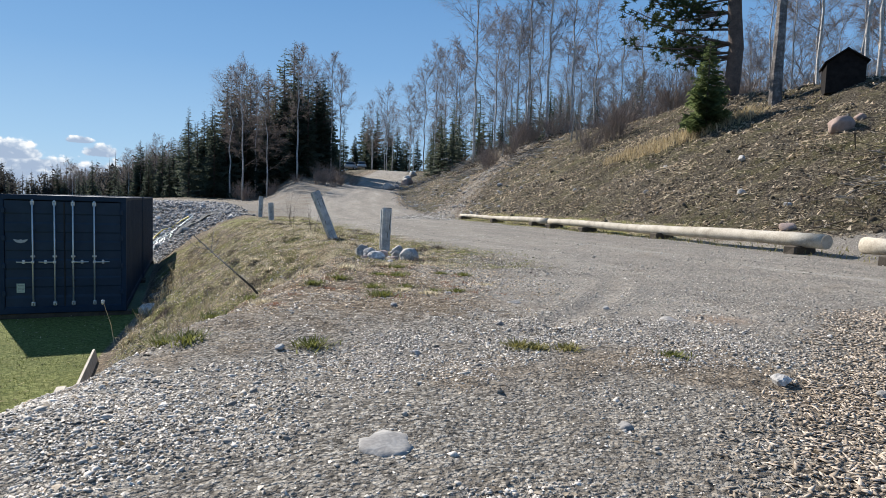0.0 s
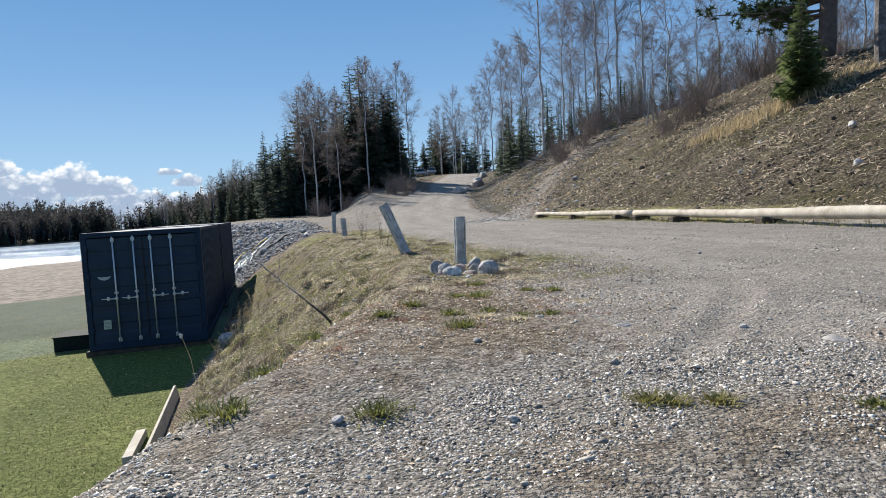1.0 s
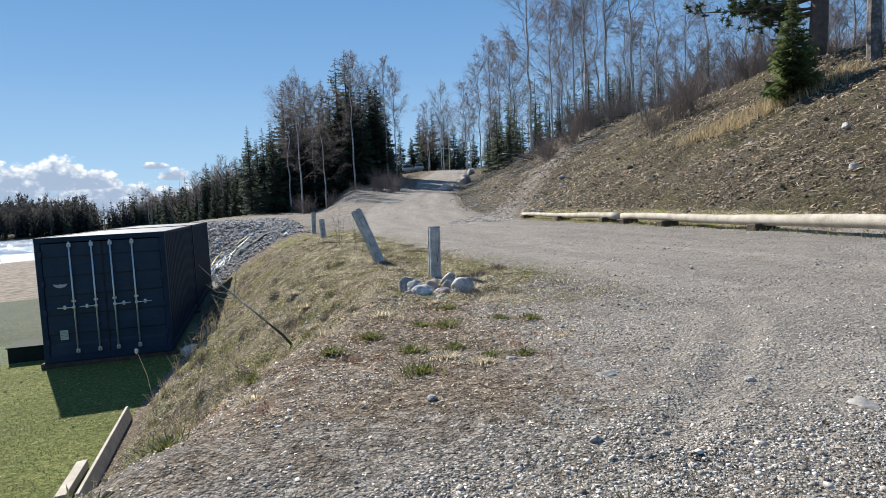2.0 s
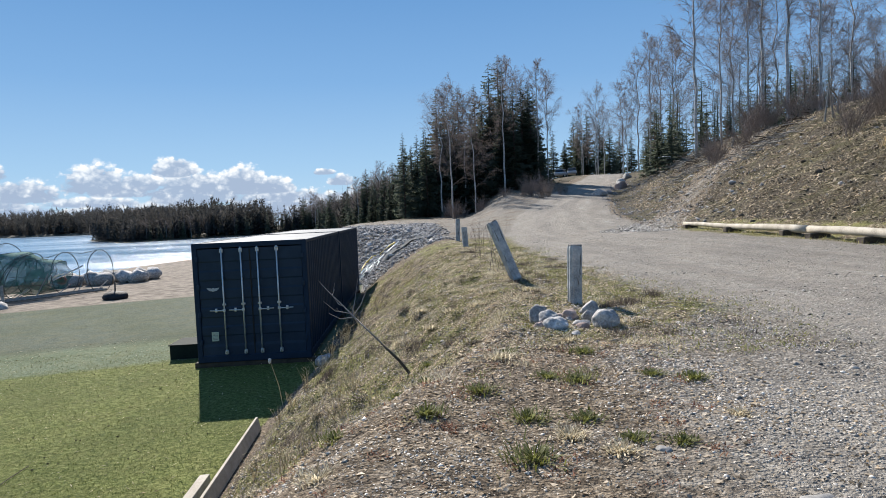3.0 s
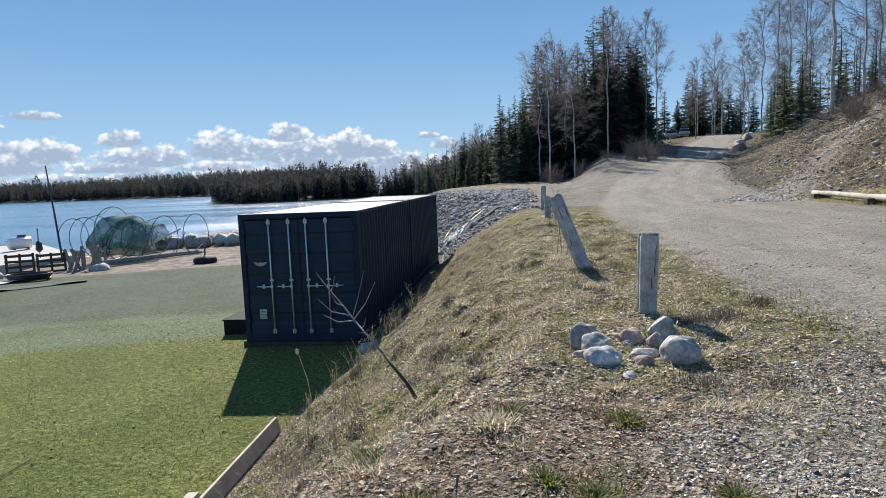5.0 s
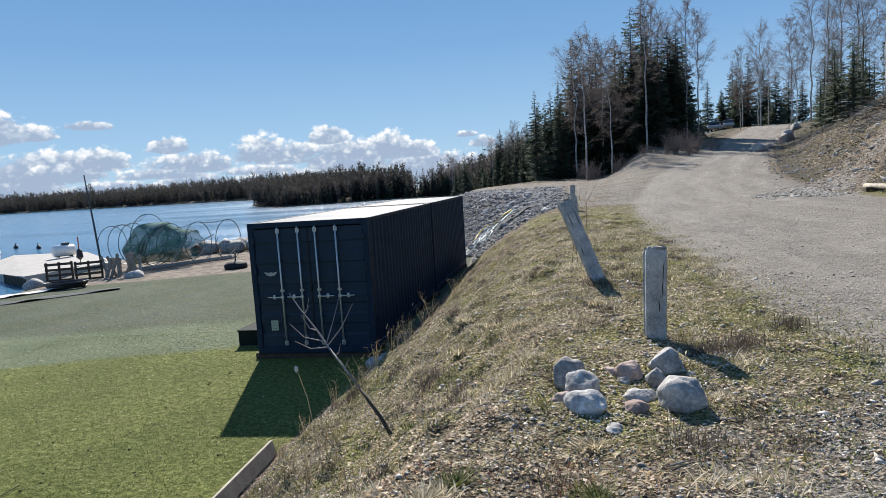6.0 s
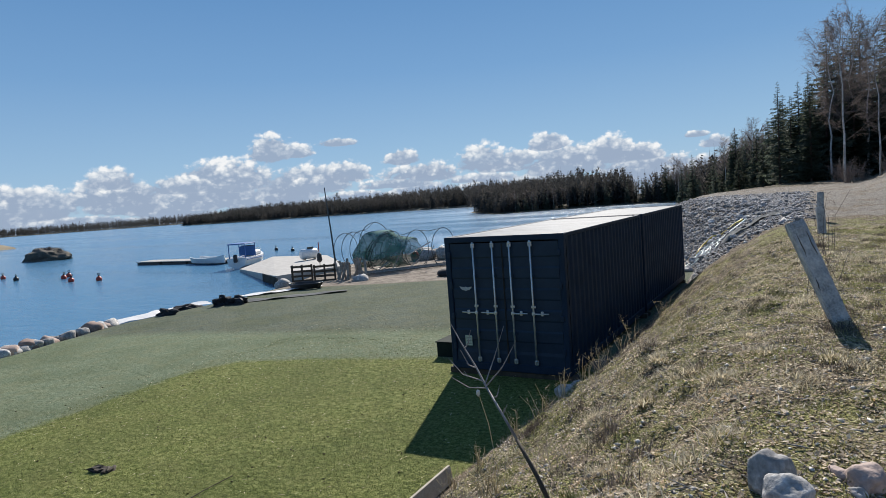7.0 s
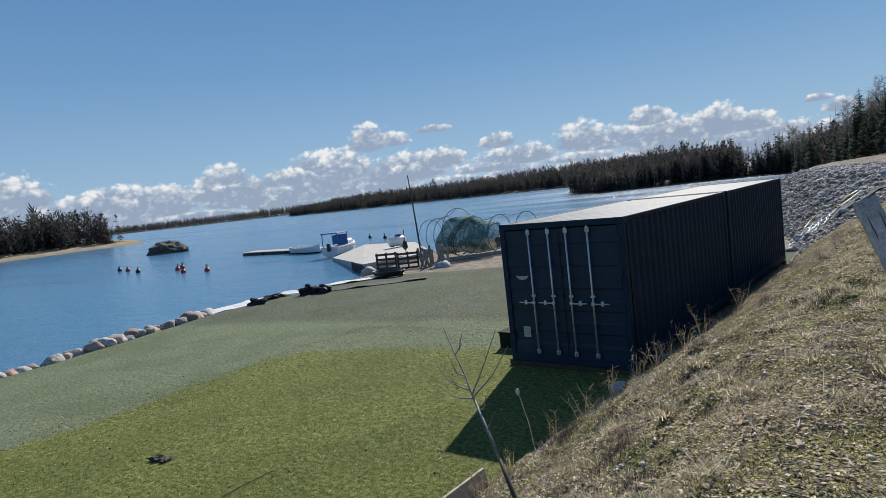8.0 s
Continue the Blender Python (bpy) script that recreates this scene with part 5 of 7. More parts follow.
def land_strip(name, line, depth, label, mat):
    """A low strip of land that rises out of the water."""
    V, F = [], []
    for i, (x, y) in enumerate(line):
        a, b = line[max(i - 1, 0)], line[min(i + 1, len(line) - 1)]
        dx, dy = b[0] - a[0], b[1] - a[1]
        l = math.hypot(dx, dy)
        nx, ny = -dy / l, dx / l
        for o, z in ((-6, -2.5), (-1.5, -0.3), (3, 0.5), (depth, 2.0), (depth + 25, 0.5), (depth + 40, -3)):
            V.append((x + nx * o, y + ny * o, z))
    for i in range(len(line) - 1):
        for k in range(5):
            F.append((i * 6 + k, i * 6 + k + 1, (i + 1) * 6 + k + 1, (i + 1) * 6 + k))
    solid(name, Geo().put(V, F), mat, label, "land", kind="structure")


M["sand_dry"] = mottled("dry_shore", (0.20, 0.16, 0.10), (0.32, 0.26, 0.17), 0.3, 0.95, 3)
M["shore_dark"] = mottled("wooded_shore", (0.05, 0.05, 0.035), (0.11, 0.10, 0.07), 0.3, 0.95, 3)
land_strip("far_shore", SHORE_WOOD, 60, "low wooded far shore", "shore_dark")
land_strip("low_shore", FAR_WOOD, 110, "low wooded shore at the horizon", "shore_dark")
land_strip("island", [(-183, -40), (-194, 30), (-198, 55), (-203, 84)], 26, "low island with a pale reed edge", "sand_dry")


# ---- small things on the bank ----
def build_sapling():
    r = random.Random(3)
    x, y = 3.42, -6.8
    z = at(x, y)
    t = thing("sapling", "thin leaning leafless sapling rooted in the bank", "tree", pose(x, y, z))
    fork = Vector((2.79 - x, -6.37 - y, 1.99 - z))
    low = [Vector((0.04, -0.03, -0.1)), fork * 0.2 + Vector((0.006, 0, -0.012)), fork * 0.38 + Vector((0.01, 0, -0.015)), fork * 0.52 + Vector((0.012, 0, -0.014))]
    part("stem", Geo().tube(low, [0.018, 0.0155, 0.014, 0.011], 8), "dark_wood", t, "dark rough lower stem", smooth=True)
    part("upper_stem", Geo().tube([low[-1], fork * 0.75 + Vector((0.008, 0, -0.008)), fork], [0.0105, 0.009, 0.0078], 8), "sapling", t, smooth=True)
    lead = Vector((-0.42, 0.26, 0.41))
    part("leader", Geo().tube([fork, fork + lead * 0.35 + Vector((0.02, 0, -0.02)), fork + lead * 0.7 + Vector((-0.01, 0.01, 0.0)), fork + lead], [0.0085, 0.007, 0.005, 0.0028], 6), "sapling", t)
    sides = ((0.0, (-0.28, -0.02, 0.03)), (0.02, (0.16, 0.24, 0.27)), (0.05, (0.06, 0.27, 0.36)), (0.10, (-0.30, 0.02, 0.12)), (0.3, (-0.12, 0.0, 0.10)), (0.6, (0.02, 0.08, 0.10)), (-0.1, (0.05, 0.03, 0.06)), (-0.25, (0.04, 0.02, 0.03)))
    for k, (u, tip) in enumerate(sides):
        tip = Vector(tip)
        root = fork + lead * u if u >= 0 else fork * (1 + u)
        mid = root + tip * 0.55 + Vector((r.gauss(0, 0.012), r.gauss(0, 0.012), -0.03))
        g = Geo().tube([root, mid, root + tip + Vector((0, 0, 0.03))], [0.006, 0.004, 0.002], 5)
        for q in range(3):
            p = root.lerp(mid, r.uniform(0.4, 1.0))
            g.tube([p, p + (tip.normalized() + Vector((r.gauss(0, 0.4), r.gauss(0, 0.4), 0.5))).normalized() * r.uniform(0.015, 0.05)], [0.0028, 0.002], 4)
        part("branch", g, "sapling", t)


build_sapling()


def weed(x, y, h, seed, stems=6, label="dry dead weed with bent stems", mat="dry_grass"):
    r = random.Random(seed)
    g = Geo()
    for k in range(stems):
        d = Vector((r.gauss(0, 0.25), r.gauss(0, 0.25), 1)).normalized()
        l = h * r.uniform(0.6, 1.1)
        b = Vector((r.gauss(0, 0.03), r.gauss(0, 0.03), -0.03))
        g.tube([b, b + d * l * 0.6, b + d * l + Vector((r.gauss(0, 0.08), r.gauss(0, 0.08), -0.02)) * h], [0.004, 0.003, 0.0015], 4)
        for q in range(4):
            p = b + d * l * r.uniform(0.4, 1)
            e = Vector((r.gauss(0, 1), r.gauss(0, 1), r.gauss(0.5, 0.6))).normalized() * h * r.uniform(0.08, 0.22)
            g.tube([p, p + e], [0.0025, 0.001], 3, False)
    solid("dead_weed", g, mat, label, "plant", pose(x, y, at(x, y)), "dead weeds on the bank")


for k, (x, y, h) in enumerate(((2.6, -6.6, 0.35), (2.75, -6.3, 0.4), (2.5, -6.0, 0.35), (3.0, -6.9, 0.3), (2.3, -6.3, 0.35), (1.9, -3.2, 0.5), (2.0, -2.6, 0.45), (1.7, -3.6, 0.4), (2.2, -1.6, 0.5), (2.1, -0.8, 0.5), (1.6, -4.4, 0.35), (2.3, 0.2, 0.55), (2.6, 1.2, 0.5), (1.55, -4.9, 0.3), (2.4, -1.0, 0.45), (2.1, -2.0, 0.45), (2.2, -7.6, 0.3), (1.7, -6.8, 0.3), (1.4, -7.6, 0.3))):
    weed(x, y, h, k, 9)
for k, (x, y, h) in enumerate(((5.15, 1.6, 1.0), (5.3, 2.4, 1.1), (5.0, 0.6, 0.9), (5.25, -1.2, 0.7), (4.95, -2.4, 0.9))):
    weed(x, y, h, 50 + k, 3, "tall thin leafless shoot beside the posts", "twig")
reed = thing("reed_stalk", "single pale dry reed stalk with a plume", "plant", pose(1.28, -3.35, at(1.28, -3.35)))
part("stalk", Geo().tube([(0, 0, -0.03), (-0.06, 0, 0.4), (-0.17, 0.0, 0.78)], [0.006, 0.005, 0.003], 5), "dry_grass", reed)
part("plume", Geo().ball((-0.19, 0, 0.82), (0.03, 0.025, 0.055), 4, 0.3, 1), "white_cloth", reed)
solid("plastic_bag", Geo().ball((0, 0, 0), (0.17, 0.13, 0.13), 9, 0.5, 3), "grey_cloth", "crumpled pale plastic bag lying by the container", "bag", pose(1.93, -0.36, at(1.93, -0.36, 0.09), 10, 0, 30))
solid("stone", Geo().ball((0, 0, 0), (0.16, 0.12, 0.12), 21, 0.25, 2), "stone", "grey stone at the foot of the bank", "stone", pose(1.72, -1.2, at(1.72, -1.2, 0.05)), smooth=True)
solid("stone", Geo().ball((0, 0, 0), (0.2, 0.15, 0.13), 22, 0.25, 2), "stone", "grey stone at the foot of the bank", "stone", pose(1.75, -1.75, at(1.75, -1.75, 0.05)), smooth=True)

# dark rag on the lawn
rag = Geo()
for k in range(7):
    rag.ball((random.uniform(-0.13, 0.13), random.uniform(-0.06, 0.06), 0.02), (0.09, 0.05, 0.035), k, 0.5, 2, Matrix.Rotation(k * 0.9, 3, "Z"))
solid("rag", rag, "dark_wood", "dark crumpled rag lying on the lawn", "rag", pose(-3.8, -5.6, at(-3.8, -5.6), 0, 0, 15))
solid("line_stick", Geo().tube([(0, 0, 0), (-0.02, 0.45, 0.01), (-0.03, 0.9, 0)], 0.006, 5), "dark_wood", "thin dark stick lying in the grass", "stick", pose(-1.7, -6.0, at(-1.7, -6.0, 0.012)))

# flat stones set in the gravel, single stones and mossy lumps
for k, (x, y, rx, ry, pale) in enumerate(((3.03, -13.72, 0.1, 0.12, 0), (5.0, -11.15, 0.11, 0.05, 0), (5.78, -12.12, 0.12, 0.07, 0), (3.96, -13.83, 0.045, 0.04, 0), (4.62, -10.6, 0.04, 0.04, 0))):
    solid("flat_stone", Geo().ball((0, 0, 0), (rx, ry, 0.03), 30 + k, 0.3, 3), "flat_stone", "flat pale stone trodden into the gravel", "stone", pose(x, y, at(x, y, -0.016), 0, 0, 25 * k), smooth=True)
for k, (x, y, r) in enumerate(((5.14, -13.57, 0.045), (5.4, -13.9, 0.03), (3.6, -12.5, 0.022), (4.4, -12.0, 0.022), (2.9, -12.2, 0.028), (3.9, -11.2, 0.025), (5.6, -11.6, 0.025))):
    solid("stone", Geo().ball((0, 0, 0), (r * 1.2, r, r * 0.8), 40 + k, 0.2, 3, None, 0.0, 8), "stone", "single angular stone lying on the gravel", "stone", pose(x, y, at(x, y, r * 0.4), 0, 0, 50 * k), "single stones")
# stones on the slope across the road
for k, (x, y, r, pink) in enumerate(((19.45, -3.95, 0.36, 1), (15.35, -4.3, 0.13, 0), (17.66, -2.2, 0.13, 0), (13.42, -7.15, 0.15, 1), (19.0, 15.4, 0.15, 0), (20.05, -4.05, 0.2, 1), (16.5, 4.5, 0.1, 0), (18.2, 1.5, 0.09, 0), (14.6, -6.2, 0.08, 0), (15.9, -0.2, 0.09, 0))):
    solid("stone", Geo().ball((0, 0, 0), (r * 1.15, r * 0.8, r * 0.75), 60 + k, 0.2, 3, None, 0.0, 7), "stone_pink" if pink else "stone", "granite stone lying on the slope", "stone", pose(x, y, at(x, y, r * 0.25), 0, 0, 40 * k), "stones on the slope", smooth=True)
for k, (x, y, r) in enumerate(((21.6, 44.0, 0.62), (26.6, 52.5, 0.75), (28.5, 58, 0.5), (30, 62, 0.6), (31.5, 66, 0.5), (34, 71, 0.7), (36, 76, 0.5), (23.5, 47, 0.3), (27.5, 55, 0.35))):
    solid("boulder", Geo().ball((0, 0, 0), (r * 1.1, r * 0.9, r * 0.8), 80 + k, 0.18, 3, None, 0.0, 6), "stone_pink" if k % 3 == 1 else "stone", "rounded boulder beside the dirt road", "boulder", pose(x, y, at(x, y, r * 0.3), 0, 0, 40 * k), "boulders along the road", smooth=True)

# things far along the road and up the hill
x, y = 35.6, 61.5
wb = thing("covered_crate", "pale tarpaulin-covered crate at the top of the slope", "crate", pose(x, y, at(x, y), 0, 0, 30))
part("crate", Geo().box((0, 0, 0.45), (2.1, 1.1, 0.9), 0.04), "dark_wood", wb)
part("cover", Geo().box((0, 0, 0.86), (2.25, 1.25, 0.34), 0.1, None, 0.03), "white_cloth", wb)
for x, y, turn in ((31.0, 96.0, 65), (33.8, 99.0, 75)):
    car = thing("car", "silver estate car parked at the end of the road", "car", pose(x, y, at(x, y), 0, 0, turn), "parked cars")
    body = Geo().box((0, 0, 0.62), (4.3, 1.75, 0.55), 0.14)
    part("body", body, "car_paint", car)
    part("cabin", Geo().box((-0.35, 0, 1.12), (2.6, 1.5, 0.5), 0.2), "dark_glass", car)
    part("roof", Geo().box((-0.35, 0, 1.39), (2.3, 1.4, 0.06), 0.025), "car_paint", car)
    for wx in (-1.35, 1.35):
        for wy in (-0.78, 0.78):
            wheel = part("wheel", Geo().tube([(wx, wy - 0.09, 0.31), (wx, wy + 0.09, 0.31)], 0.31, 16), "rubber", car)
            part("rim", Geo().tube([(wx, wy - 0.095, 0.31), (wx, wy + 0.095, 0.31)], 0.19, 12), "galvanised", wheel)
x, y = 25.5, 17.7
fr = thing("timber_frame", "leaning frame of bare grey poles on the slope", "frame", pose(x, y, at(x, y), 0, 0, 30))
for p0, p1 in (((-0.5, 0, -0.1), (0, 0, 1.9)), ((0.5, 0, -0.1), (0, 0, 1.9)), ((0, 0, 1.75), (1.6, 0.3, 1.3)), ((1.6, 0.3, -0.1), (1.6, 0.3, 1.4))):
    part("pole", Geo().tube([p0, p1], [0.05, 0.04], 6), "old_wood", fr)
x, y = 29.6, 34.4
fr = thing("timber_frame", "low trestle of bare poles beside the track", "frame", pose(x, y, at(x, y), 0, 0, 30))
for p0, p1 in (((-0.5, 0, -0.1), (0, 0, 1.0)), ((0.5, 0, -0.1), (0, 0, 1.0)), ((0, 0, 0.95), (2.6, 0.3, 0.6))):
    part("pole", Geo().tube([p0, p1], [0.07, 0.05], 6), "old_wood", fr)


def brush(x, y, l, w, n, seed, label="heap of cut branches and roots"):
    r = random.Random(seed)
    g = Geo()
    for k in range(n):
        a = r.uniform(0, 3.14)
        c = Vector((r.gauss(0, l / 3), r.gauss(0, w / 3), abs(r.gauss(0.03, 0.06)) if x < 20 else abs(r.gauss(0.1, 0.16))))
        d = Vector((math.cos(a), math.sin(a), r.gauss(0, 0.25))) * (r.uniform(0.12, 0.45) if x < 20 else r.uniform(0.25, 0.9))
        zz = float(height(x + c.x, y + c.y)) - float(height(x, y))
        g.tube([c - d + Vector((0, 0, zz)), c + d + Vector((0, 0, zz + r.gauss(0, 0.06)))], [r.uniform(0.006, 0.018) if x < 20 else r.uniform(0.01, 0.05), 0.006], 4)
    solid("brush_heap", g, "old_wood" if seed % 2 else "dark_wood", label, "branches", pose(x, y, at(x, y)), "brush heaps", "stuff")


for k, (x, y, l, w, n) in enumerate(((15.0, -8.4, 2.4, 1.6, 60), (16.2, -7.4, 2.4, 1.6, 50), (17.6, -6.2, 3, 2, 60), (24.0, 20.5, 3.5, 2, 90), (26.5, 24.0, 3, 2, 70), (24.5, 31.0, 4, 2, 90), (27.5, 36.5, 4, 2, 90), (31.5, 46, 5, 3, 110), (33, 54, 5, 3, 100), (29, 40, 4, 3, 80), (14.5, 56, 8, 3, 130), (17.5, 62, 8, 3, 110), (20, 70, 8, 3, 110), (13.0, 48, 5, 2, 80))):
    brush(x, y, l, w, n, k)
pl = Geo().tube([(0, 0, 0), (0.9, 0.4, 0.45), (2.0, 0.8, 1.0)], [0.03, 0.026, 0.018], 6)
solid("fallen_pole", pl, "log_wood", "pale barkless pole lying on the slope", "pole", pose(13.9, -8.9, at(13.9, -8.9, 0.2), 0, 0, -8))

# hoses and ground cloth on the far embankment
def draped(pts, lift):
    return [(x, y, at(x, y, lift)) for x, y in pts]


solid("hose", Geo().tube(draped([(0.95, 17.2), (1.0, 17.8), (1.15, 18.2), (1.5, 18.2), (1.9, 18.1), (2.4, 18.2), (2.75, 18.5)], 0.06), 0.045, 7), "yellow_hose", "yellow hose running up the gravel bank", "hose", smooth=True)
solid("hose", Geo().tube(draped([(1.3, 16.2), (1.5, 16.7), (1.8, 16.9), (2.2, 17.1), (2.5, 17.6), (2.9, 17.8)], 0.06), 0.04, 7), "white_hose", "pale hose running up the gravel bank", "hose", smooth=True)
coil = []
for k in range(90):
    a, rr = k * 0.45, 0.35 + 0.12 * math.sin(k * 0.7)
    coil.append((1.25 + rr * math.cos(a) + 0.3 * math.sin(k * 0.13), 16.7 + 1.4 * rr * math.sin(a)))
solid("hose_coil", Geo().tube([(x, y, at(x, y, 0.06 + 0.03 * math.sin(k))) for k, (x, y) in enumerate(coil)], 0.025, 5), "white_hose", "tangled pale rope and hose on the gravel", "hose", smooth=True)
cl = Geo()
V, F = [], []
for i in range(25):
    for j in range(7):
        u, v = i / 24, j / 6
        x, y = 2.1 + 2.1 * u, 15.6 + 0.5 * u + 0.9 * v * (1 - 0.4 * u)
        V.append((x, y, at(x, y, 0.05 + 0.06 * abs(math.sin(3 * u + 5 * v)) + 0.03 * math.sin(11 * u))))
for i in range(24):
    for j in range(6):
        F.append((i * 7 + j, i * 7 + j + 1, (i + 1) * 7 + j + 1, (i + 1) * 7 + j))
solid("ground_cloth", cl.put(V, F), "grey_cloth", "grey ground cloth laid over the gravel bank", "cloth", smooth=True)
for k in range(26):
    u = rng.random()
    x, y = 0.6 + 3.2 * rng.random(), 15 + 9 * u
    r = rng.uniform(0.08, 0.22)
    solid("stone", Geo().ball((0, 0, 0), (r * 1.2, r, r * 0.8), 100 + k, 0.3, 2), "stone", "grey broken stone on the gravel bank", "stone", pose(x, y, at(x, y, r * 0.2), 0, 0, 60 * k), "stones on the gravel bank")

# ---- the shore and the harbour ----
LEVEL = -0.8
for k in range(44):
    u = k / 43
    x = -15.6 - 3.4 * u - 0.35 * math.sin(7 * u) + rng.uniform(-0.3, 0.25)
    y = -8.3 + 12.0 * u + rng.uniform(-0.12, 0.12)
    r = rng.uniform(0.2, 0.42)
    solid("shore_stone", Geo().ball((0, 0, 0), (r * 1.15, r * 0.95, r * 0.8), 130 + k, 0.18, 3, None, 0.0, 6), ("stone_pink" if k % 3 == 0 else "stone"), "rounded granite stone in the row along the shore", "stone", pose(x, y, at(x, y, r * 0.35), 0, 0, 70 * k), "stones along the shore", smooth=True)


def sheet(name, cells, w, label, mat, lift=0.04, wave=0.1, seed=0):
    """A crumpled sheet over a strip between two points."""
    (ax, ay), (bx, by) = cells
    dx, dy = bx - ax, by - ay
    l = math.hypot(dx, dy)
    nx, ny = -dy / l, dx / l
    V, F = [], []
    for i in range(22):
        for j in range(9):
            u, v = i / 21, j / 8 - 0.5
            x, y = ax + dx * u + nx * w * v, ay + dy * u + ny * w * v
            q = noise.noise(Vector((x * 1.1, y * 1.1, seed)))
            V.append((x, y, max(at(x, y), LEVEL + 0.02) + lift + wave * max(0, q)))
    for i in range(21):
        for j in range(8):
            F.append((i * 9 + j, i * 9 + j + 1, (i + 1) * 9 + j + 1, (i + 1) * 9 + j))
    return solid(name, Geo().put(V, F), mat, label, "cloth", smooth=True)


sheet("ground_cloth", ((-20.4, 3.9), (-20.7, 9.4)), 1.3, "white ground cloth spread along the waterline", "white_cloth", 0.14, 0.16, 1)
for k, (x, y, rx, ry, rz, turn) in enumerate(((-17.7, 5.3, 0.32, 0.2, 0.2, 20), (-17.0, 7.5, 0.34, 0.26, 0.3, 60), (-16.4, 7.8, 0.5, 0.25, 0.25, 15), (-18.3, 6.6, 0.6, 0.2, 0.16, 70))):
    solid("tarpaulin", Geo().ball((0, 0, 0), (rx, ry, rz), 210 + k, 0.55, 3, flat=0.3), "black_tarp", "crumpled heap of black tarpaulin on the lawn's edge", "tarpaulin", pose(x, y, at(x, y, rz * 0.28), 0, 0, turn), "black tarpaulins")
sheet("ground_cloth", ((-16.8, 8.0), (-12.9, 11.0)), 0.7, "long grey rolled matting on the grass", "grey_cloth", 0.03, 0.12, 4)
sheet("ground_cloth", ((-18.4, 9.6), (-15.8, 12.6)), 0.9, "pale matting laid along the harbour's edge", "white_cloth", 0.05, 0.15, 5)
hs = Geo()
for k in range(5):
    c = [(-16.3 + (0.8 + 0.05 * k) * math.cos(a), 12.0 + (0.42 + 0.03 * k) * math.sin(a)) for a in (j * 0.3 for j in range(22))]
    hs.tube([(x, y, at(x, y, 0.06 + 0.05 * k)) for x, y in c], 0.045, 6)
solid("hose_coil", hs, "black_plastic", "coiled thick black hose on the grass", "hose", smooth=True)

pier = thing("concrete_slip", "pale concrete pier sloping into the water", "pier")
part("deck", Geo().put([(-33.5, 23.0, -0.62), (-22.3, 15.9, -0.22), (-20.3, 20.2, -0.12), (-28.5, 27.6, -0.12), (-36.5, 29.5, -0.3), (-33.5, 23.0, -1.6), (-22.3, 15.9, -1.6), (-20.3, 20.2, -1.6), (-28.5, 27.6, -1.6), (-36.5, 29.5, -1.6)], [(0, 1, 2, 3, 4), (0, 5, 6, 1), (1, 6, 7, 2), (2, 7, 8, 3), (3, 8, 9, 4), (4, 9, 5, 0)]), "concrete", pier)
for k in range(12):
    u = k / 11
    part("fender_board", Geo().box((-22.1 - 3.3 * u, 15.75 + 2.05 * u, -0.55), (0.24, 0.06, 0.5), 0.01, Matrix.Rotation(radians(-32), 3, "Z")), "dark_wood", pier)
tank = thing("tank", "white cylindrical steel tank lying on the pier", "tank", pose(-27.6, 24.6, -0.12, 0, 0, 62) @ Matrix.Diagonal((0.66, 0.66, 0.66, 1)))
part("shell", Geo().tube([(-1.0, 0, 0.62), (-0.9, 0, 0.62), (0.9, 0, 0.62), (1.0, 0, 0.62)], [0.42, 0.58, 0.58, 0.42], 20), "white_paint", tank, smooth=True)
for sx in (-0.6, 0.6):
    part("foot", Geo().box((sx, 0, 0.06), (0.12, 0.8, 0.14), 0.01), "dark_wood", tank)
part("valve_box", Geo().box((0.2, 0, 1.27), (0.7, 0.3, 0.28), 0.03), "hoop", tank)
for k, (x, y) in enumerate(((-18.9, 14.55), (-17.4, 14.7))):
    p = thing("pallet", "dark wooden pallet standing on edge", "pallet", pose(x, y, -0.42, 0, 0, 30 + 8 * k), "pallets by the pier")
    for j in range(4):
        part("slat", Geo().box((0, 0, 0.12 + 0.26 * j), (1.2, 0.025, 0.12), 0.005), "dark_wood", p)
    for j in (-0.54, 0, 0.54):
        part("bearer", Geo().box((j, 0.06, 0.5), (0.1, 0.09, 1.0), 0.006), "dark_wood", p)
hp = Geo()
for k in range(14):
    hp.box((rng.uniform(-0.9, 0.9), rng.uniform(-0.4, 0.4), 0.55), (0.14, 0.05, rng.uniform(0.9, 1.5)), 0.006, Matrix.Rotation(rng.uniform(-0.5, 0.5), 3, "Y") @ Matrix.Rotation(rng.uniform(-0.3, 0.3), 3, "X"))
solid("board_heap", hp, "old_wood", "old boards leaning together by the net", "boards", pose(-15.9, 15.2, -0.4), "", "stuff")
solid("stone", Geo().ball((0, 0, 0), (0.45, 0.35, 0.3), 301, 0.2, 2), "stone", "grey stone beside the old boards", "stone", pose(-14.9, 14.6, -0.25), smooth=True)
solid("stone", Geo().ball((0, 0, 0), (0.5, 0.4, 0.35), 302, 0.2, 2), "stone", "grey stone at the foot of the pier", "stone", pose(-20.3, 14.4, -0.5), smooth=True)
anchor = thing("mooring_anchor", "dark round mooring weight with an upright ring", "anchor", pose(-10.2, 15.5, at(-10.2, 15.5)))
part("weight", Geo().ball((0, 0, 0.1), (0.55, 0.5, 0.28), 7, 0.08, 3, flat=0.4), "black_tarp", anchor, smooth=True)
part("ring", Geo().tube([(0, 0, 0.3), (0.02, 0, 0.75)], 0.035, 6), "hoop", anchor)

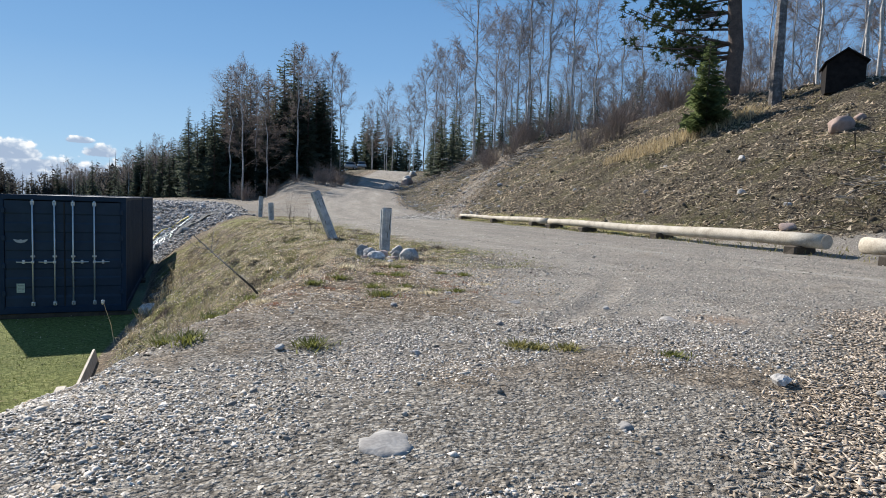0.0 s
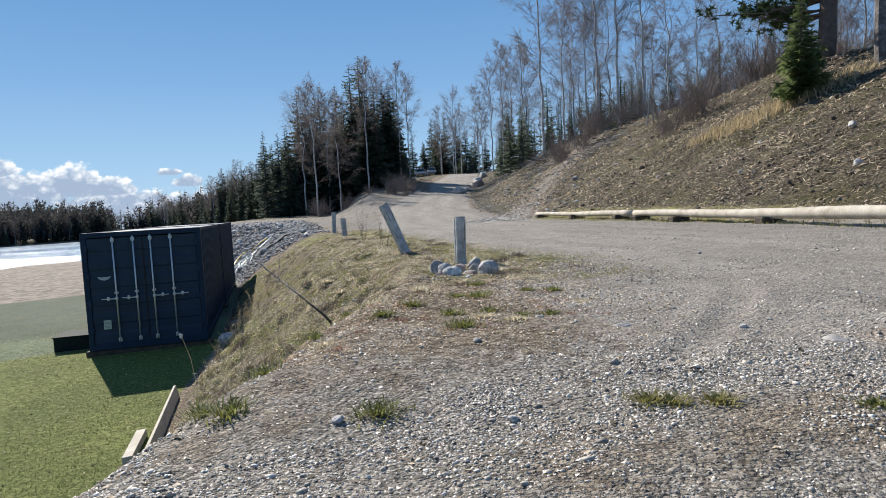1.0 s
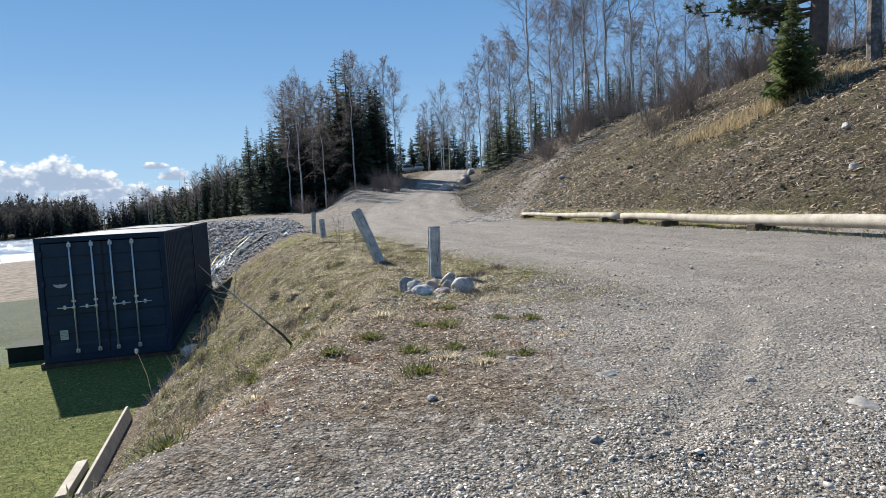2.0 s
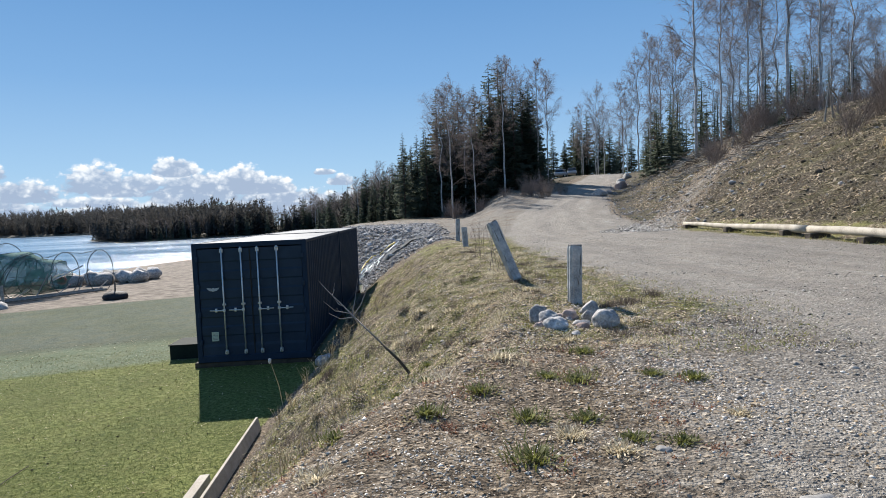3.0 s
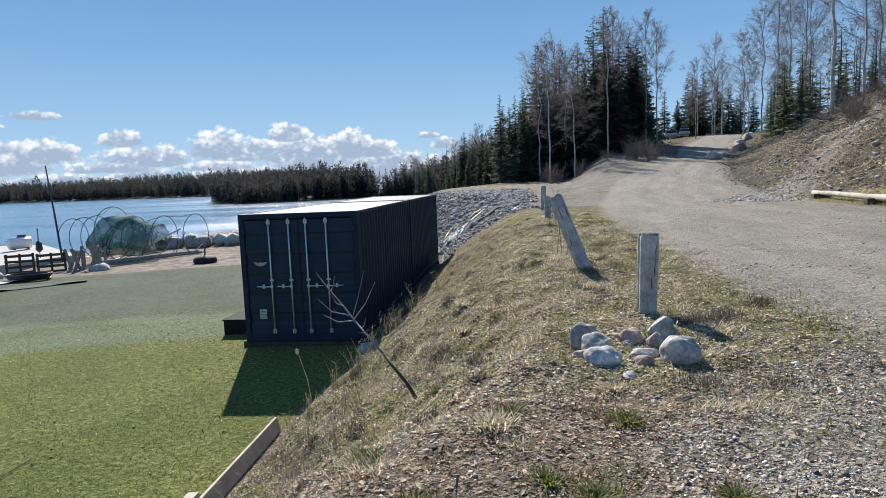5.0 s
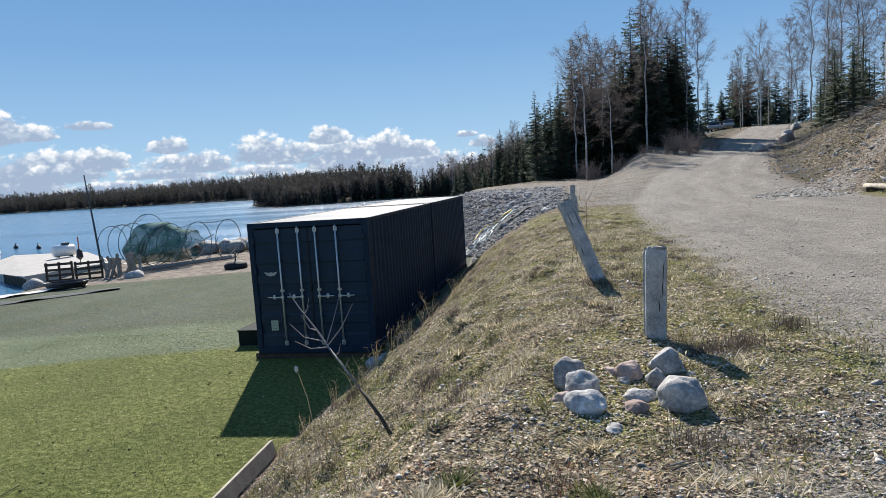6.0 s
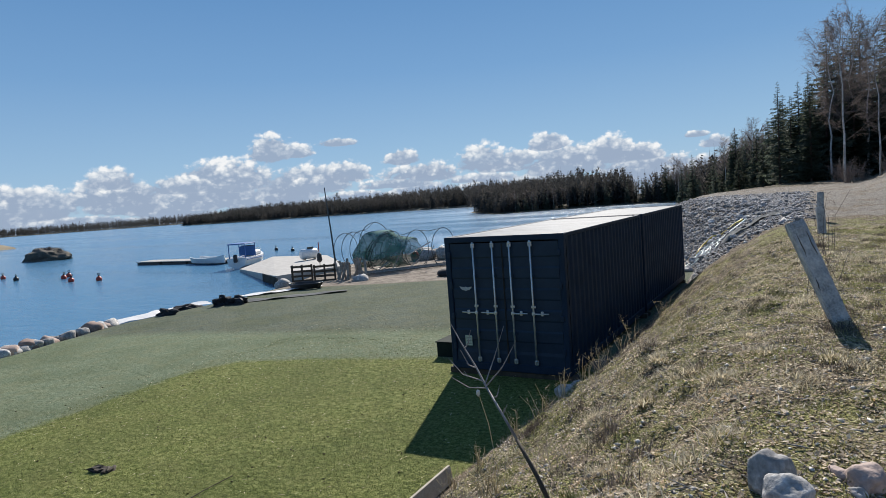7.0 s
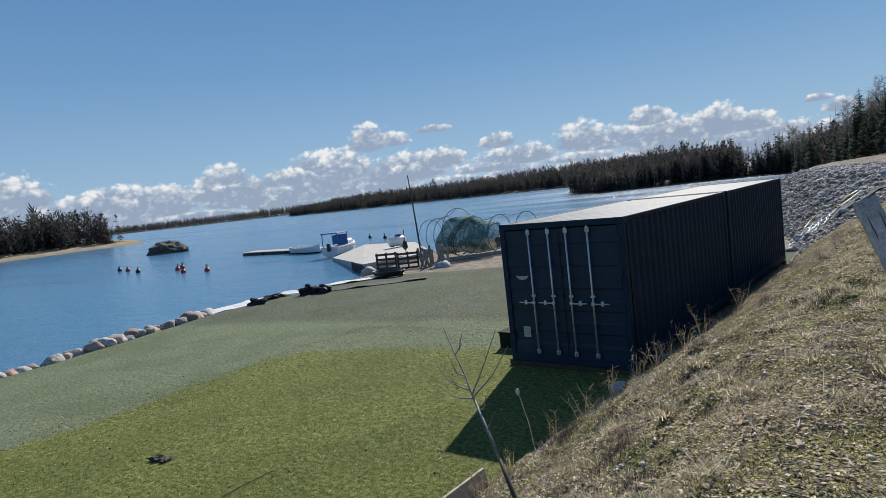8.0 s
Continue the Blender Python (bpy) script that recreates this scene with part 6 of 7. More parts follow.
mast = thing("signal_mast", "thin leaning grey pole by the pier", "pole", pose(-20.4, 19.2, -0.3))
part("pole", Geo().tube([(0, 0, -0.2), (-0.35, 0.2, 2.4), (-0.8, 0.45, 5.2)], [0.06, 0.05, 0.03], 7), "hoop", mast)
marker = thing("marker_buoy", "slender red and black marker float on a stick", "buoy", pose(-21.9, 19.4, -0.35) @ Matrix.Diagonal((0.7, 0.7, 0.7, 1)))
part("stick", Geo().tube([(0, 0, 0), (0, 0, 2.6)], 0.03, 6), "hoop", marker)
part("float", Geo().tube([(0, 0, 0.75), (0, 0, 0.95), (0, 0, 1.5), (0, 0, 1.65)], [0.1, 0.26, 0.2, 0.06], 10), "black_plastic", marker)
part("flag", Geo().tube([(0, 0, 1.7), (0, 0, 2.6)], 0.045, 8), "red_plastic", marker)


def build_fyke():
    """Round hoops of a stacked fish trap, with green netting over the middle ones."""
    f = thing("fish_trap", "row of thin round hoops hung with green fishing net", "fishing trap", pose(-1.15, 0, 0))
    axis = Vector((0.99, -0.12, 0)).normalized()
    side = Vector((axis.y, -axis.x, 0))

    def hoop(c, r, tilt=0.0, rad=0.02):
        lean = (Vector((0, 0, 1)) + axis * tilt).normalized()
        pts = [c + side * r * 0.98 * math.cos(a) + lean * r * math.sin(a) for a in (k * 2 * math.pi / 36 for k in range(37))]
        return Geo().tube(pts, rad, 5, False)

    line = [(-11.95, 20.2), (-13.6, 19.9), (-15.2, 19.6), (-16.3, 19.5), (-17.8, 20.2), (-18.9, 20.7), (-20.0, 21.2)]
    rad = [1.14, 1.12, 1.0, 1.42, 1.18, 1.14, 1.1]
    for (x, y), r in zip(line, rad):
        part("hoop", hoop(Vector((x, y, -0.32 + r)), r), "hoop", f)
    for k in range(3):
        part("hoop", hoop(Vector((-14.9 - 0.35 * k, 18.6 + 0.1 * k, 0.85)), 1.25 - 0.1 * k, 0.5), "hoop", f)
    for a, b in ((0, 1), (1, 2), (4, 5), (5, 6), (3, 4)):
        p, q = Vector((*line[a], -0.32 + 2 * rad[a])), Vector((*line[b], -0.32 + 2 * rad[b]))
        part("rope", Geo().tube([p, p.lerp(q, 0.5) - Vector((0, 0, 0.12)), q], 0.015, 4), "hoop", f)
    # the net: a sagging bag round two leaning rings
    V, F = [], []
    n, rings = 26, 10
    for i in range(rings):
        u = i / (rings - 1)
        c = Vector((-16.2 + 2.6 * u, 18.9 + 0.5 * u, 1.02 - 0.35 * u))
        r = 1.38 - 0.55 * u
        lean = (Vector((0, 0, 1)) + axis * (0.55 - 0.4 * u)).normalized()
        for k in range(n):
            a = k * 2 * math.pi / n
            V.append(c + side * r * math.cos(a) + lean * r * math.sin(a) * (0.92 + 0.08 * math.sin(3 * a + i)) + axis * 0.1 * math.sin(5 * a + 2 * i))
    for i in range(rings - 1):
        for k in range(n):
            F.append((i * n + k, i * n + (k + 1) % n, (i + 1) * n + (k + 1) % n, (i + 1) * n + k))
    part("net", Geo().put(V, F), "net", f, "green fishing net", smooth=True)
    for i in range(0, rings, 3):
        ringed = [V[i * n + k % n] for k in range(n + 1)]
        part("net_cord", Geo().tube(ringed, 0.014, 4, False), "hoop", f)
    for k in range(0, n, 4):
        part("net_cord", Geo().tube([V[i * n + k] for i in range(rings)], 0.01, 4, False), "hoop", f)
    disc = Geo().put([V[k] for k in range(n)], [tuple(range(n))])
    part("net", disc, "net", f, "green fishing net")
    for a, b in (((-14.8, 16.6, -0.2), (-11.6, 20.0, -0.15)), ((-15.3, 17.1, -0.2), (-12.1, 20.6, -0.15))):
        part("skid", Geo().tube([a, b], 0.07, 6), "old_wood", f)
    for k in range(5):
        u = (k + 0.5) / 5
        p = Vector((-14.8, 16.6, -0.16)).lerp(Vector((-11.6, 20.0, -0.12)), u)
        part("brace", Geo().tube([p, p + Vector((0.1, 1.0, 1.1 if k % 2 else 0.4))], 0.025, 5), "old_wood", f)
    part("white_pole", Geo().tube([(-14.0, 19.4, 0.5), (-12.9, 20.3, 1.15)], 0.045, 6), "white_paint", f)
    part("float", Geo().ball((-14.1, 20.4, 0.4), (0.25, 0.25, 0.25), 3, 0.05, 2), "red_plastic", f, "orange-red float", smooth=True)


build_fyke()
for k in range(12):
    x, y = -16 - 0.9 * (k % 6) + rng.uniform(-0.3, 0.3), 24.5 + 1.5 * (k // 6) + rng.uniform(-0.4, 0.4)
    solid("stone", Geo().ball((0, 0, 0), (0.6, 0.5, 0.45), 320 + k, 0.3, 2), "stone", "dark breakwater stone behind the net", "stone", pose(x + 3, y, at(x + 3, y, 0.3), 0, 0, 50 * k), "breakwater stones", smooth=True)


def build_boat(m):
    b = thing("motor_boat", "small white motor boat with a blue canopy", "boat", m)
    V, F = [], []
    rows = ((-2.9, 1.0, 0.0), (-1.0, 1.12, 0.0), (0.8, 1.05, 0.02), (2.2, 0.7, 0.1), (3.2, 0.05, 0.25))
    for x, w, lift in rows:
        V += [(x, -w, 0.75 + lift), (x, -w * 0.85, 0.1 + lift), (x, 0, -0.25 + lift * 2), (x, w * 0.85, 0.1 + lift), (x, w, 0.75 + lift)]
    for i in range(4):
        for k in range(4):
            F.append((i * 5 + k, (i + 1) * 5 + k, (i + 1) * 5 + k + 1, i * 5 + k + 1))
    F += [(0, 1, 2, 3, 4)] + [(i * 5, i * 5 + 4, (i + 1) * 5 + 4, (i + 1) * 5) for i in range(4)]
    part("hull", Geo().put(V, F), "white_paint", b)
    part("rubbing_strake", Geo().box((-0.7, -1.08, 0.62), (4.2, 0.06, 0.08), 0.02), "blue_canvas", b)
    part("cabin", Geo().box((0.9, 0, 1.0), (1.8, 1.3, 0.5), 0.16), "white_paint", b)
    for sx in (-2.6, -0.2):
        for sy in (-0.85, 0.85):
            part("canopy_post", Geo().box((sx, sy, 1.3), (0.1, 0.07, 1.3), 0.02), "blue_canvas", b)
    part("canopy_side", Geo().box((-0.2, 0, 1.25), (0.05, 1.6, 0.85), 0.015), "blue_canvas", b)
    part("windscreen", Geo().box((0.02, 0, 1.5), (0.04, 1.45, 0.5), 0.01, Matrix.Rotation(-0.3, 3, "Y")), "dark_glass", b)
    part("canopy", Geo().box((-1.4, 0, 1.98), (2.7, 1.9, 0.1), 0.045), "blue_canvas", b)
    part("outboard_motor", Geo().box((-3.1, 0, 0.75), (0.35, 0.35, 0.7), 0.08), "black_plastic", b)
    part("rail", Geo().tube([(1.0, -0.85, 0.8), (1.6, -0.7, 1.25), (3.0, 0, 1.35), (1.6, 0.7, 1.25), (1.0, 0.85, 0.8)], 0.025, 5), "galvanised", b)


build_boat(pose(-36.6, 26.8, LEVEL + 0.15, 0, 0, 112) @ Matrix.Diagonal((0.78, 0.85, 0.95, 1)))
dg = thing("rowing_boat", "open pale rowing boat moored at the pontoon", "boat", pose(-44.4, 29.0, LEVEL + 0.12, 0, 0, -8))
V, F = [], []
for x, w, l in ((-2.6, 0.6, 0.1), (-1.2, 0.85, 0.0), (0.6, 0.85, 0.0), (1.9, 0.5, 0.1), (2.6, 0.06, 0.28)):
    V += [(x, -w, 0.5 + l), (x, -w * 0.7, 0.0), (x, w * 0.7, 0.0), (x, w, 0.5 + l), (x, w * 0.86, 0.5 + l), (x, w * 0.6, 0.12), (x, -w * 0.6, 0.12), (x, -w * 0.86, 0.5 + l)]
for i in range(4):
    for k in range(8):
        F.append((i * 8 + k, i * 8 + (k + 1) % 8, (i + 1) * 8 + (k + 1) % 8, (i + 1) * 8 + k))
F += [(0, 1, 6, 7), (1, 2, 5, 6), (2, 3, 4, 5)]
part("hull", Geo().put(V, F), "white_paint", dg)
for x in (-1.0, 0.5):
    part("thwart", Geo().box((x, 0, 0.36), (0.28, 1.3, 0.04), 0.01), "board", dg)
for k in range(4):
    x = -54.4 + 4.1 * k
    pt = thing("pontoon", "low floating pontoon with a grey deck", "pontoon", pose(x, 30.2 + 0.03 * k, LEVEL, 0, 0, 0), "floating pontoons")
    part("float", Geo().box((0, 0, 0.08), (3.8, 1.9, 0.3), 0.03), "black_plastic", pt)
    for j in range(12):
        part("deck_board", Geo().box((-1.82 + 0.33 * j, 0, 0.32), (0.29, 2.1, 0.06), 0.008), "concrete", pt)

for k, (x, y) in enumerate(((-64.9, 19.4), (-62.2, 19.1), (-57.6, 18.1), (-51.5, 19.1), (-53.1, 20.4), (-47.2, 17.4), (-44.4, 18.1), (-49.7, 42.9), (-45.1, 40.9))):
    by = thing("mooring_buoy", "red and black mooring buoy floating on the water", "buoy", pose(x, y, LEVEL, 6, 4, 30 * k), "mooring buoys")
    s = 0.23 if k < 7 else 0.21
    part("float", Geo().ball((0, 0, 0.12), (s, s, s * 1.05), 1, 0.03, 3), "red_plastic" if k in (1, 3, 4, 5, 6) else "black_plastic", by, smooth=True)
    part("top_cone", Geo().tube([(0, 0, s + 0.05), (0, 0, s + 0.2), (0, 0, s + 0.25)], [s * 0.5, s * 0.22, 0.1], 10), "black_plastic", by)
    part("eye", Geo().tube([(0.0, -0.1, s + 0.22), (0, -0.1, s + 0.36), (0, 0.1, s + 0.36), (0, 0.1, s + 0.22)], 0.03, 5), "hoop", by)
isl = thing("rock_islet", "low dark rock islet with dry bushes", "islet", pose(-94.0, 39.6, LEVEL))
part("rock", Geo().ball((0, 0, 0.2), (4.1, 2.4, 1.6), 5, 0.3, 4), "islet_rock", isl)
tw = Geo()
for k in range(240):
    a, q = rng.uniform(0, 6.28), rng.uniform(0, 3.4)
    c = Vector((q * math.cos(a), 0.6 * q * math.sin(a), 1.55 - 0.05 * q * q))
    tw.tube([c, c + Vector((rng.gauss(0, 0.25), rng.gauss(0, 0.25), rng.uniform(0.2, 0.55)))], [0.03, 0.012], 3, False)
part("scrub", tw, "twig", isl)


# ---- loose gravel, litter and grass ----
ICO = ((0, 0, -1), (0.72, -0.53, -0.45), (-0.28, -0.85, -0.45), (-0.89, 0, -0.45), (-0.28, 0.85, -0.45), (0.72, 0.53, -0.45), (0.28, -0.85, 0.45), (-0.72, -0.53, 0.45), (-0.72, 0.53, 0.45), (0.28, 0.85, 0.45), (0.89, 0, 0.45), (0, 0, 1))
ICO_F = ((0, 2, 1), (1, 5, 0), (0, 3, 2), (0, 4, 3), (0, 5, 4), (1, 10, 5), (2, 6, 1), (3, 7, 2), (4, 8, 3), (5, 9, 4), (1, 6, 10), (2, 7, 6), (3, 8, 7), (4, 9, 8), (5, 10, 9), (6, 11, 10), (7, 11, 6), (8, 11, 7), (9, 11, 8), (10, 11, 9))
OCT = ((1, 0, 0), (0, 1, 0), (-1, 0, 0), (0, -1, 0), (0, 0, 1), (0, 0, -1))
OCT_F = ((0, 1, 4), (1, 2, 4), (2, 3, 4), (3, 0, 4), (1, 0, 5), (2, 1, 5), (3, 2, 5), (0, 3, 5))

LEAF = ((1, 0, -0.4), (0.1, 1, 0.6), (-1, 0, -0.2), (0, -1, 0.5))
LEAF_F = ((0, 1, 2), (0, 2, 3))
GRIT = ((1, 0, -0.3), (-0.5, 0.9, -0.3), (-0.5, -0.9, -0.3), (0, 0, 0.9))
GRIT_F = ((0, 1, 3), (1, 2, 3), (2, 0, 3))


def spread(seed, n, x0, x1, y0, y1, chance):
    r = np.random.RandomState(seed)
    x, y = r.uniform(x0, x1, n), r.uniform(y0, y1, n)
    keep = r.rand(n) < chance(x, y)
    return r, x[keep], y[keep]


def solids(name, r, x, y, size, tilt, sink, shape, material, label, category):
    """Many small lumps: size has a row of three radii for each."""
    base, faces = np.array(shape[0], float), np.array(shape[1])
    n = len(x)
    P = base[None] * r.uniform(0.72, 1.28, (n, len(base), 1)) * size[:, None, :]
    a, b = r.uniform(0, 2 * np.pi, n), r.normal(0, tilt, n)
    ca, sa, cb, sb = np.cos(a)[:, None], np.sin(a)[:, None], np.cos(b)[:, None], np.sin(b)[:, None]
    px, pz = P[..., 0] * cb + P[..., 2] * sb, -P[..., 0] * sb + P[..., 2] * cb
    V = np.stack([px * ca - P[..., 1] * sa + x[:, None], px * sa + P[..., 1] * ca + y[:, None], pz + (height(x, y) + sink * size[:, 2])[:, None]], -1)
    F = faces[None] + (np.arange(n) * len(base))[:, None, None]
    return stuff(name, V.reshape(-1, 3), F.reshape(-1, 3), material, label, category)


def blades(name, r, x, y, h, w, lean, material, label, category="grass"):
    n = len(x)
    a, t = r.uniform(0, 2 * np.pi, n), np.abs(r.normal(lean, 0.25, n))
    z = height(x, y) - 0.005
    d = np.stack([np.cos(a) * np.sin(t), np.sin(a) * np.sin(t), np.cos(t)], 1)
    s = np.stack([-np.sin(a), np.cos(a), np.zeros(n)], 1) * w[:, None] / 2
    p = np.stack([x, y, z], 1)
    m = p + d * (h * 0.55)[:, None]
    tip = m + np.stack([d[:, 0] * 1.3, d[:, 1] * 1.3, d[:, 2] * 0.6], 1) * (h * 0.45)[:, None]
    V = np.stack([p - s, p + s, m - s * 0.8, m + s * 0.8, tip], 1).reshape(-1, 3)
    F = np.array(((0, 1, 2), (1, 3, 2), (2, 3, 4)))[None] + (np.arange(n) * 5)[:, None, None]
    return stuff(name, V, F.reshape(-1, 3), material, label, category)


def inside(x, y):
    return (x - toe(y)) / (crest(y) - toe(y))


def gravelly(x, y):
    """How stony the ground is: patches on the trodden bank top."""
    s = inside(x, y)
    top = ease(0.2, 0.7, s) * ease(-6.4, -9.0, y + 0.35 * (4.5 - x)) * ease(7.6, 5.6, x)
    patch = np.clip(0.28 + 0.9 * ripple(x, y, 2.3, 21) + 0.45 * ripple(x, y, 0.8, 22), 0.04, 1)
    return top * patch * (1 - 0.72 * trodden(x, y)) * (1 - 0.72 * earthy(x, y))


def mossy(x, y):
    s = inside(x, y)
    return ease(0.0, 0.12, s) * ease(7.2, 6.2, x) * ease(-9.8, -7.4, y + 0.35 * (4.5 - x))


r, x, y = spread(11, 215000, 0.2, 8, -15.2, -7, lambda x, y: gravelly(x, y) * (1 - 0.9 * chippy(x, y)))
k = np.exp(r.normal(-5.02, 0.4, len(x)))
solids("gravel", r, x, y, k[:, None] * np.stack([r.uniform(0.8, 1.4, len(x)), r.uniform(0.7, 1.2, len(x)), r.uniform(0.35, 0.7, len(x))], 1), 0.35, 0.0, (OCT, OCT_F), "pebble", "loose grey crushed gravel", "gravel")
r, x, y = spread(12, 24000, 0.2, 8, -15.2, -7, lambda x, y: gravelly(x, y) ** 1.6 * (1 - 0.9 * chippy(x, y)))
k = np.exp(r.normal(-4.6, 0.34, len(x)))
solids("coarse_gravel", r, x, y, k[:, None] * np.stack([r.uniform(0.8, 1.4, len(x)), r.uniform(0.7, 1.1, len(x)), r.uniform(0.3, 0.6, len(x))], 1), 0.35, 0.0, (ICO, ICO_F), "pebble", "coarser pale gravel stones", "gravel")
r, x, y = spread(13, 34000, 1.0, 7, -11, 6, lambda x, y: mossy(x, y) * (0.2 + 0.4 * ease(0.1, 0.8, ripple(x, y, 1.4, 24))) * np.interp(y, [-10, -5, 6], [1, 0.6, 0.25]))
k = np.minimum(np.exp(r.normal(-4.4, 0.45, len(x))), 0.028)
solids("bank_gravel", r, x, y, k[:, None] * np.stack([r.uniform(0.8, 1.4, len(x)), r.uniform(0.7, 1.1, len(x)), r.uniform(0.4, 0.75, len(x))], 1), 0.35, 0.2, (OCT, OCT_F), "pebble", "stones scattered in the bank's dry grass", "gravel")
r, x, y = spread(14, 98000, 4.6, 13, -19, 12, lambda x, y: np.interp(y, [-19, -14, -4, 12], [0.6, 1, 0.8, 0.3]) * ease(4.6, 6.4, x + 0.4 * ripple(x, y, 1.7, 28)) * (0.12 + 0.6 * ease(0.1, 0.9, ripple(x, y, 2.0, 26)) * (0.35 + 0.65 * ease(9.6, 6.5, x))))
k = np.exp(r.normal(-4.75, 0.4, len(x)))
solids("road_gravel", r, x, y, k[:, None] * np.array([[1.1, 1.0, 0.6]]), 0.3, 0.1, (OCT, OCT_F), "pebble", "small stones pressed into the dirt road", "gravel")
r, x, y = spread(15, 44000, -5, 6, 11.5, 34, lambda x, y: ease(-0.02, 0.05, inside(x, y)) * ease(5.6, 4.0, x) * np.interp(y, [12, 16, 34], [0.4, 1, 0.7]))
k = np.exp(r.normal(-3.0, 0.4, len(x)))
solids("embankment_gravel", r, x, y, k[:, None] * np.array([[1.1, 1.0, 0.7]]), 0.4, 0.1, (OCT, OCT_F), "rubble", "grey rubble of the embankment", "gravel")
r, x, y = spread(16, 80000, 3.5, 10.5, -15.4, -11.5, chippy)
l = r.uniform(0.006, 0.03, len(x))
solids("wood_chips", r, x, y, np.stack([l, r.uniform(0.004, 0.011, len(x)), r.uniform(0.002, 0.005, len(x))], 1), 0.3, 1.4, (OCT, OCT_F), "chip", "shredded pale wood chips", "chips")
r, x, y = spread(17, 260000, 0.9, 8, -14.5, 6, lambda x, y: mossy(x, y) * np.clip(0.6 - 0.6 * ripple(x, y, 1.5, 41) + 0.3 * ripple(x, y, 0.6, 44), 0.1, 1) * np.interp(y, [-10, -4, 6], [1, 0.8, 0.4]) + 0.35 * ease(-12, -9.5, y) * ease(6.2, 5, x) * ease(0.2, 0.6, inside(x, y)) + 0.06 * gravelly(x, y))
l = r.uniform(0.005, 0.021, len(x))
solids("leaf_litter", r, x, y, np.stack([l, l * r.uniform(0.35, 0.8, len(x)), r.uniform(0.002, 0.009, len(x))], 1), 0.45, 0.6, (LEAF, LEAF_F), "litter", "brown dead leaves and bits of bark", "litter")
r, x, y = spread(18, 60000, 12.4, 30, -12, 40, lambda x, y: ease(0.4, 1.2, along(LOGS, x, y)) * np.clip(0.55 + 0.5 * ripple(x, y, 3, 31), 0.1, 1))
l = r.uniform(0.03, 0.12, len(x))
solids("slope_litter", r, x, y, np.stack([l, r.uniform(0.012, 0.045, len(x)), r.uniform(0.008, 0.03, len(x))], 1), 0.5, 0.6, (LEAF, LEAF_F), "litter", "dead stalks, bark and twigs on the slope", "litter")

r, x, y = spread(19, 95000, 0.9, 7, -9.5, 7, lambda x, y: 0.45 * mossy(x, y) * (0.3 + 0.7 * ease(-8, -6, y)) * ease(6.1, 5.3, x) * (0.25 + 0.75 * ease(0.35, 0.9, inside(x, y))) * np.clip(0.22 + 0.8 * ripple(x, y, 1.5, 41) + 0.55 * ripple(x, y, 0.45, 42), 0.02, 1) * np.interp(y, [-9.5, -2, 7], [1, 0.8, 0.55]))
blades("dry_grass", r, x, y, r.uniform(0.03, 0.12, len(x)), r.uniform(0.003, 0.008, len(x)), 1.1, "dry_grass", "flattened straw-coloured dead grass")
r, x, y = spread(20, 120000, 0.9, 7, -9.5, 7, lambda x, y: mossy(x, y) * ease(-0.1, 0.7, ripple(x, y, 1.7, 43)))
blades("bank_grass", r, x, y, r.uniform(0.015, 0.05, len(x)), r.uniform(0.005, 0.009, len(x)), 0.8, "moss_shoots", "short olive grass and moss shoots on the bank")
r, x, y = spread(21, 110000, -8, 1.2, -9, 2.5, lambda x, y: ease(0.02, -0.03, inside(x, y)) * np.interp(np.hypot(x - 3, y + 10), [5, 14], [1, 0.35]))
blades("lawn_grass", r, x, y, r.uniform(0.014, 0.042, len(x)), r.uniform(0.005, 0.011, len(x)), 0.7, "lawn_blade", "short mown grass of the lawn")
r, x, y = spread(22, 30000, 12.6, 24, -10, 22, lambda x, y: ease(0.5, 1.5, along(LOGS, x, y)) * ease(0.0, 1.0, ripple(x, y, 4, 33)))
blades("slope_grass", r, x, y, r.uniform(0.08, 0.25, len(x)), r.uniform(0.012, 0.03, len(x)), 0.9, "slope_grass", "dry grass tufts on the slope")
r, x, y = spread(23, 5000, 19, 23, 1.0, 6.5, lambda x, y: ease(1.1, 0.4, np.abs(along([(19.3, 5.5), (20.5, 3.2), (22.0, 1.8)], x, y))))
blades("tall_dry_grass", r, x, y, r.uniform(0.25, 0.55, len(x)), r.uniform(0.015, 0.03, len(x)), 0.5, "pale_grass", "tall pale dead grass under the spruce")
r, x, y = spread(24, 6000, 12.0, 14.6, -12, 11, lambda x, y: ease(0.7, 0.2, np.abs(along(LOGS, x, y) - 0.1)))
blades("log_grass", r, x, y, r.uniform(0.05, 0.16, len(x)), r.uniform(0.008, 0.016, len(x)), 0.7, "olive_grass", "grass along the logs")
r, x, y = spread(25, 70000, 3, 8, -9, 12, lambda x, y: np.interp(y, [-9, 0, 12], [1, 0.7, 0.3]) * (0.5 + 0.5 * ease(-0.5, 0.6, ripple(x, y, 1.3, 27))) * ease(1.25, 0.3, np.abs(x - 6.0 - 0.35 * np.sin(y * 0.7) - 0.05 * np.maximum(y, 0))))
blades("verge_grass", r, x, y, r.uniform(0.02, 0.06, len(x)), r.uniform(0.004, 0.009, len(x)), 0.8, "moss_shoots", "short grass along the road's edge")


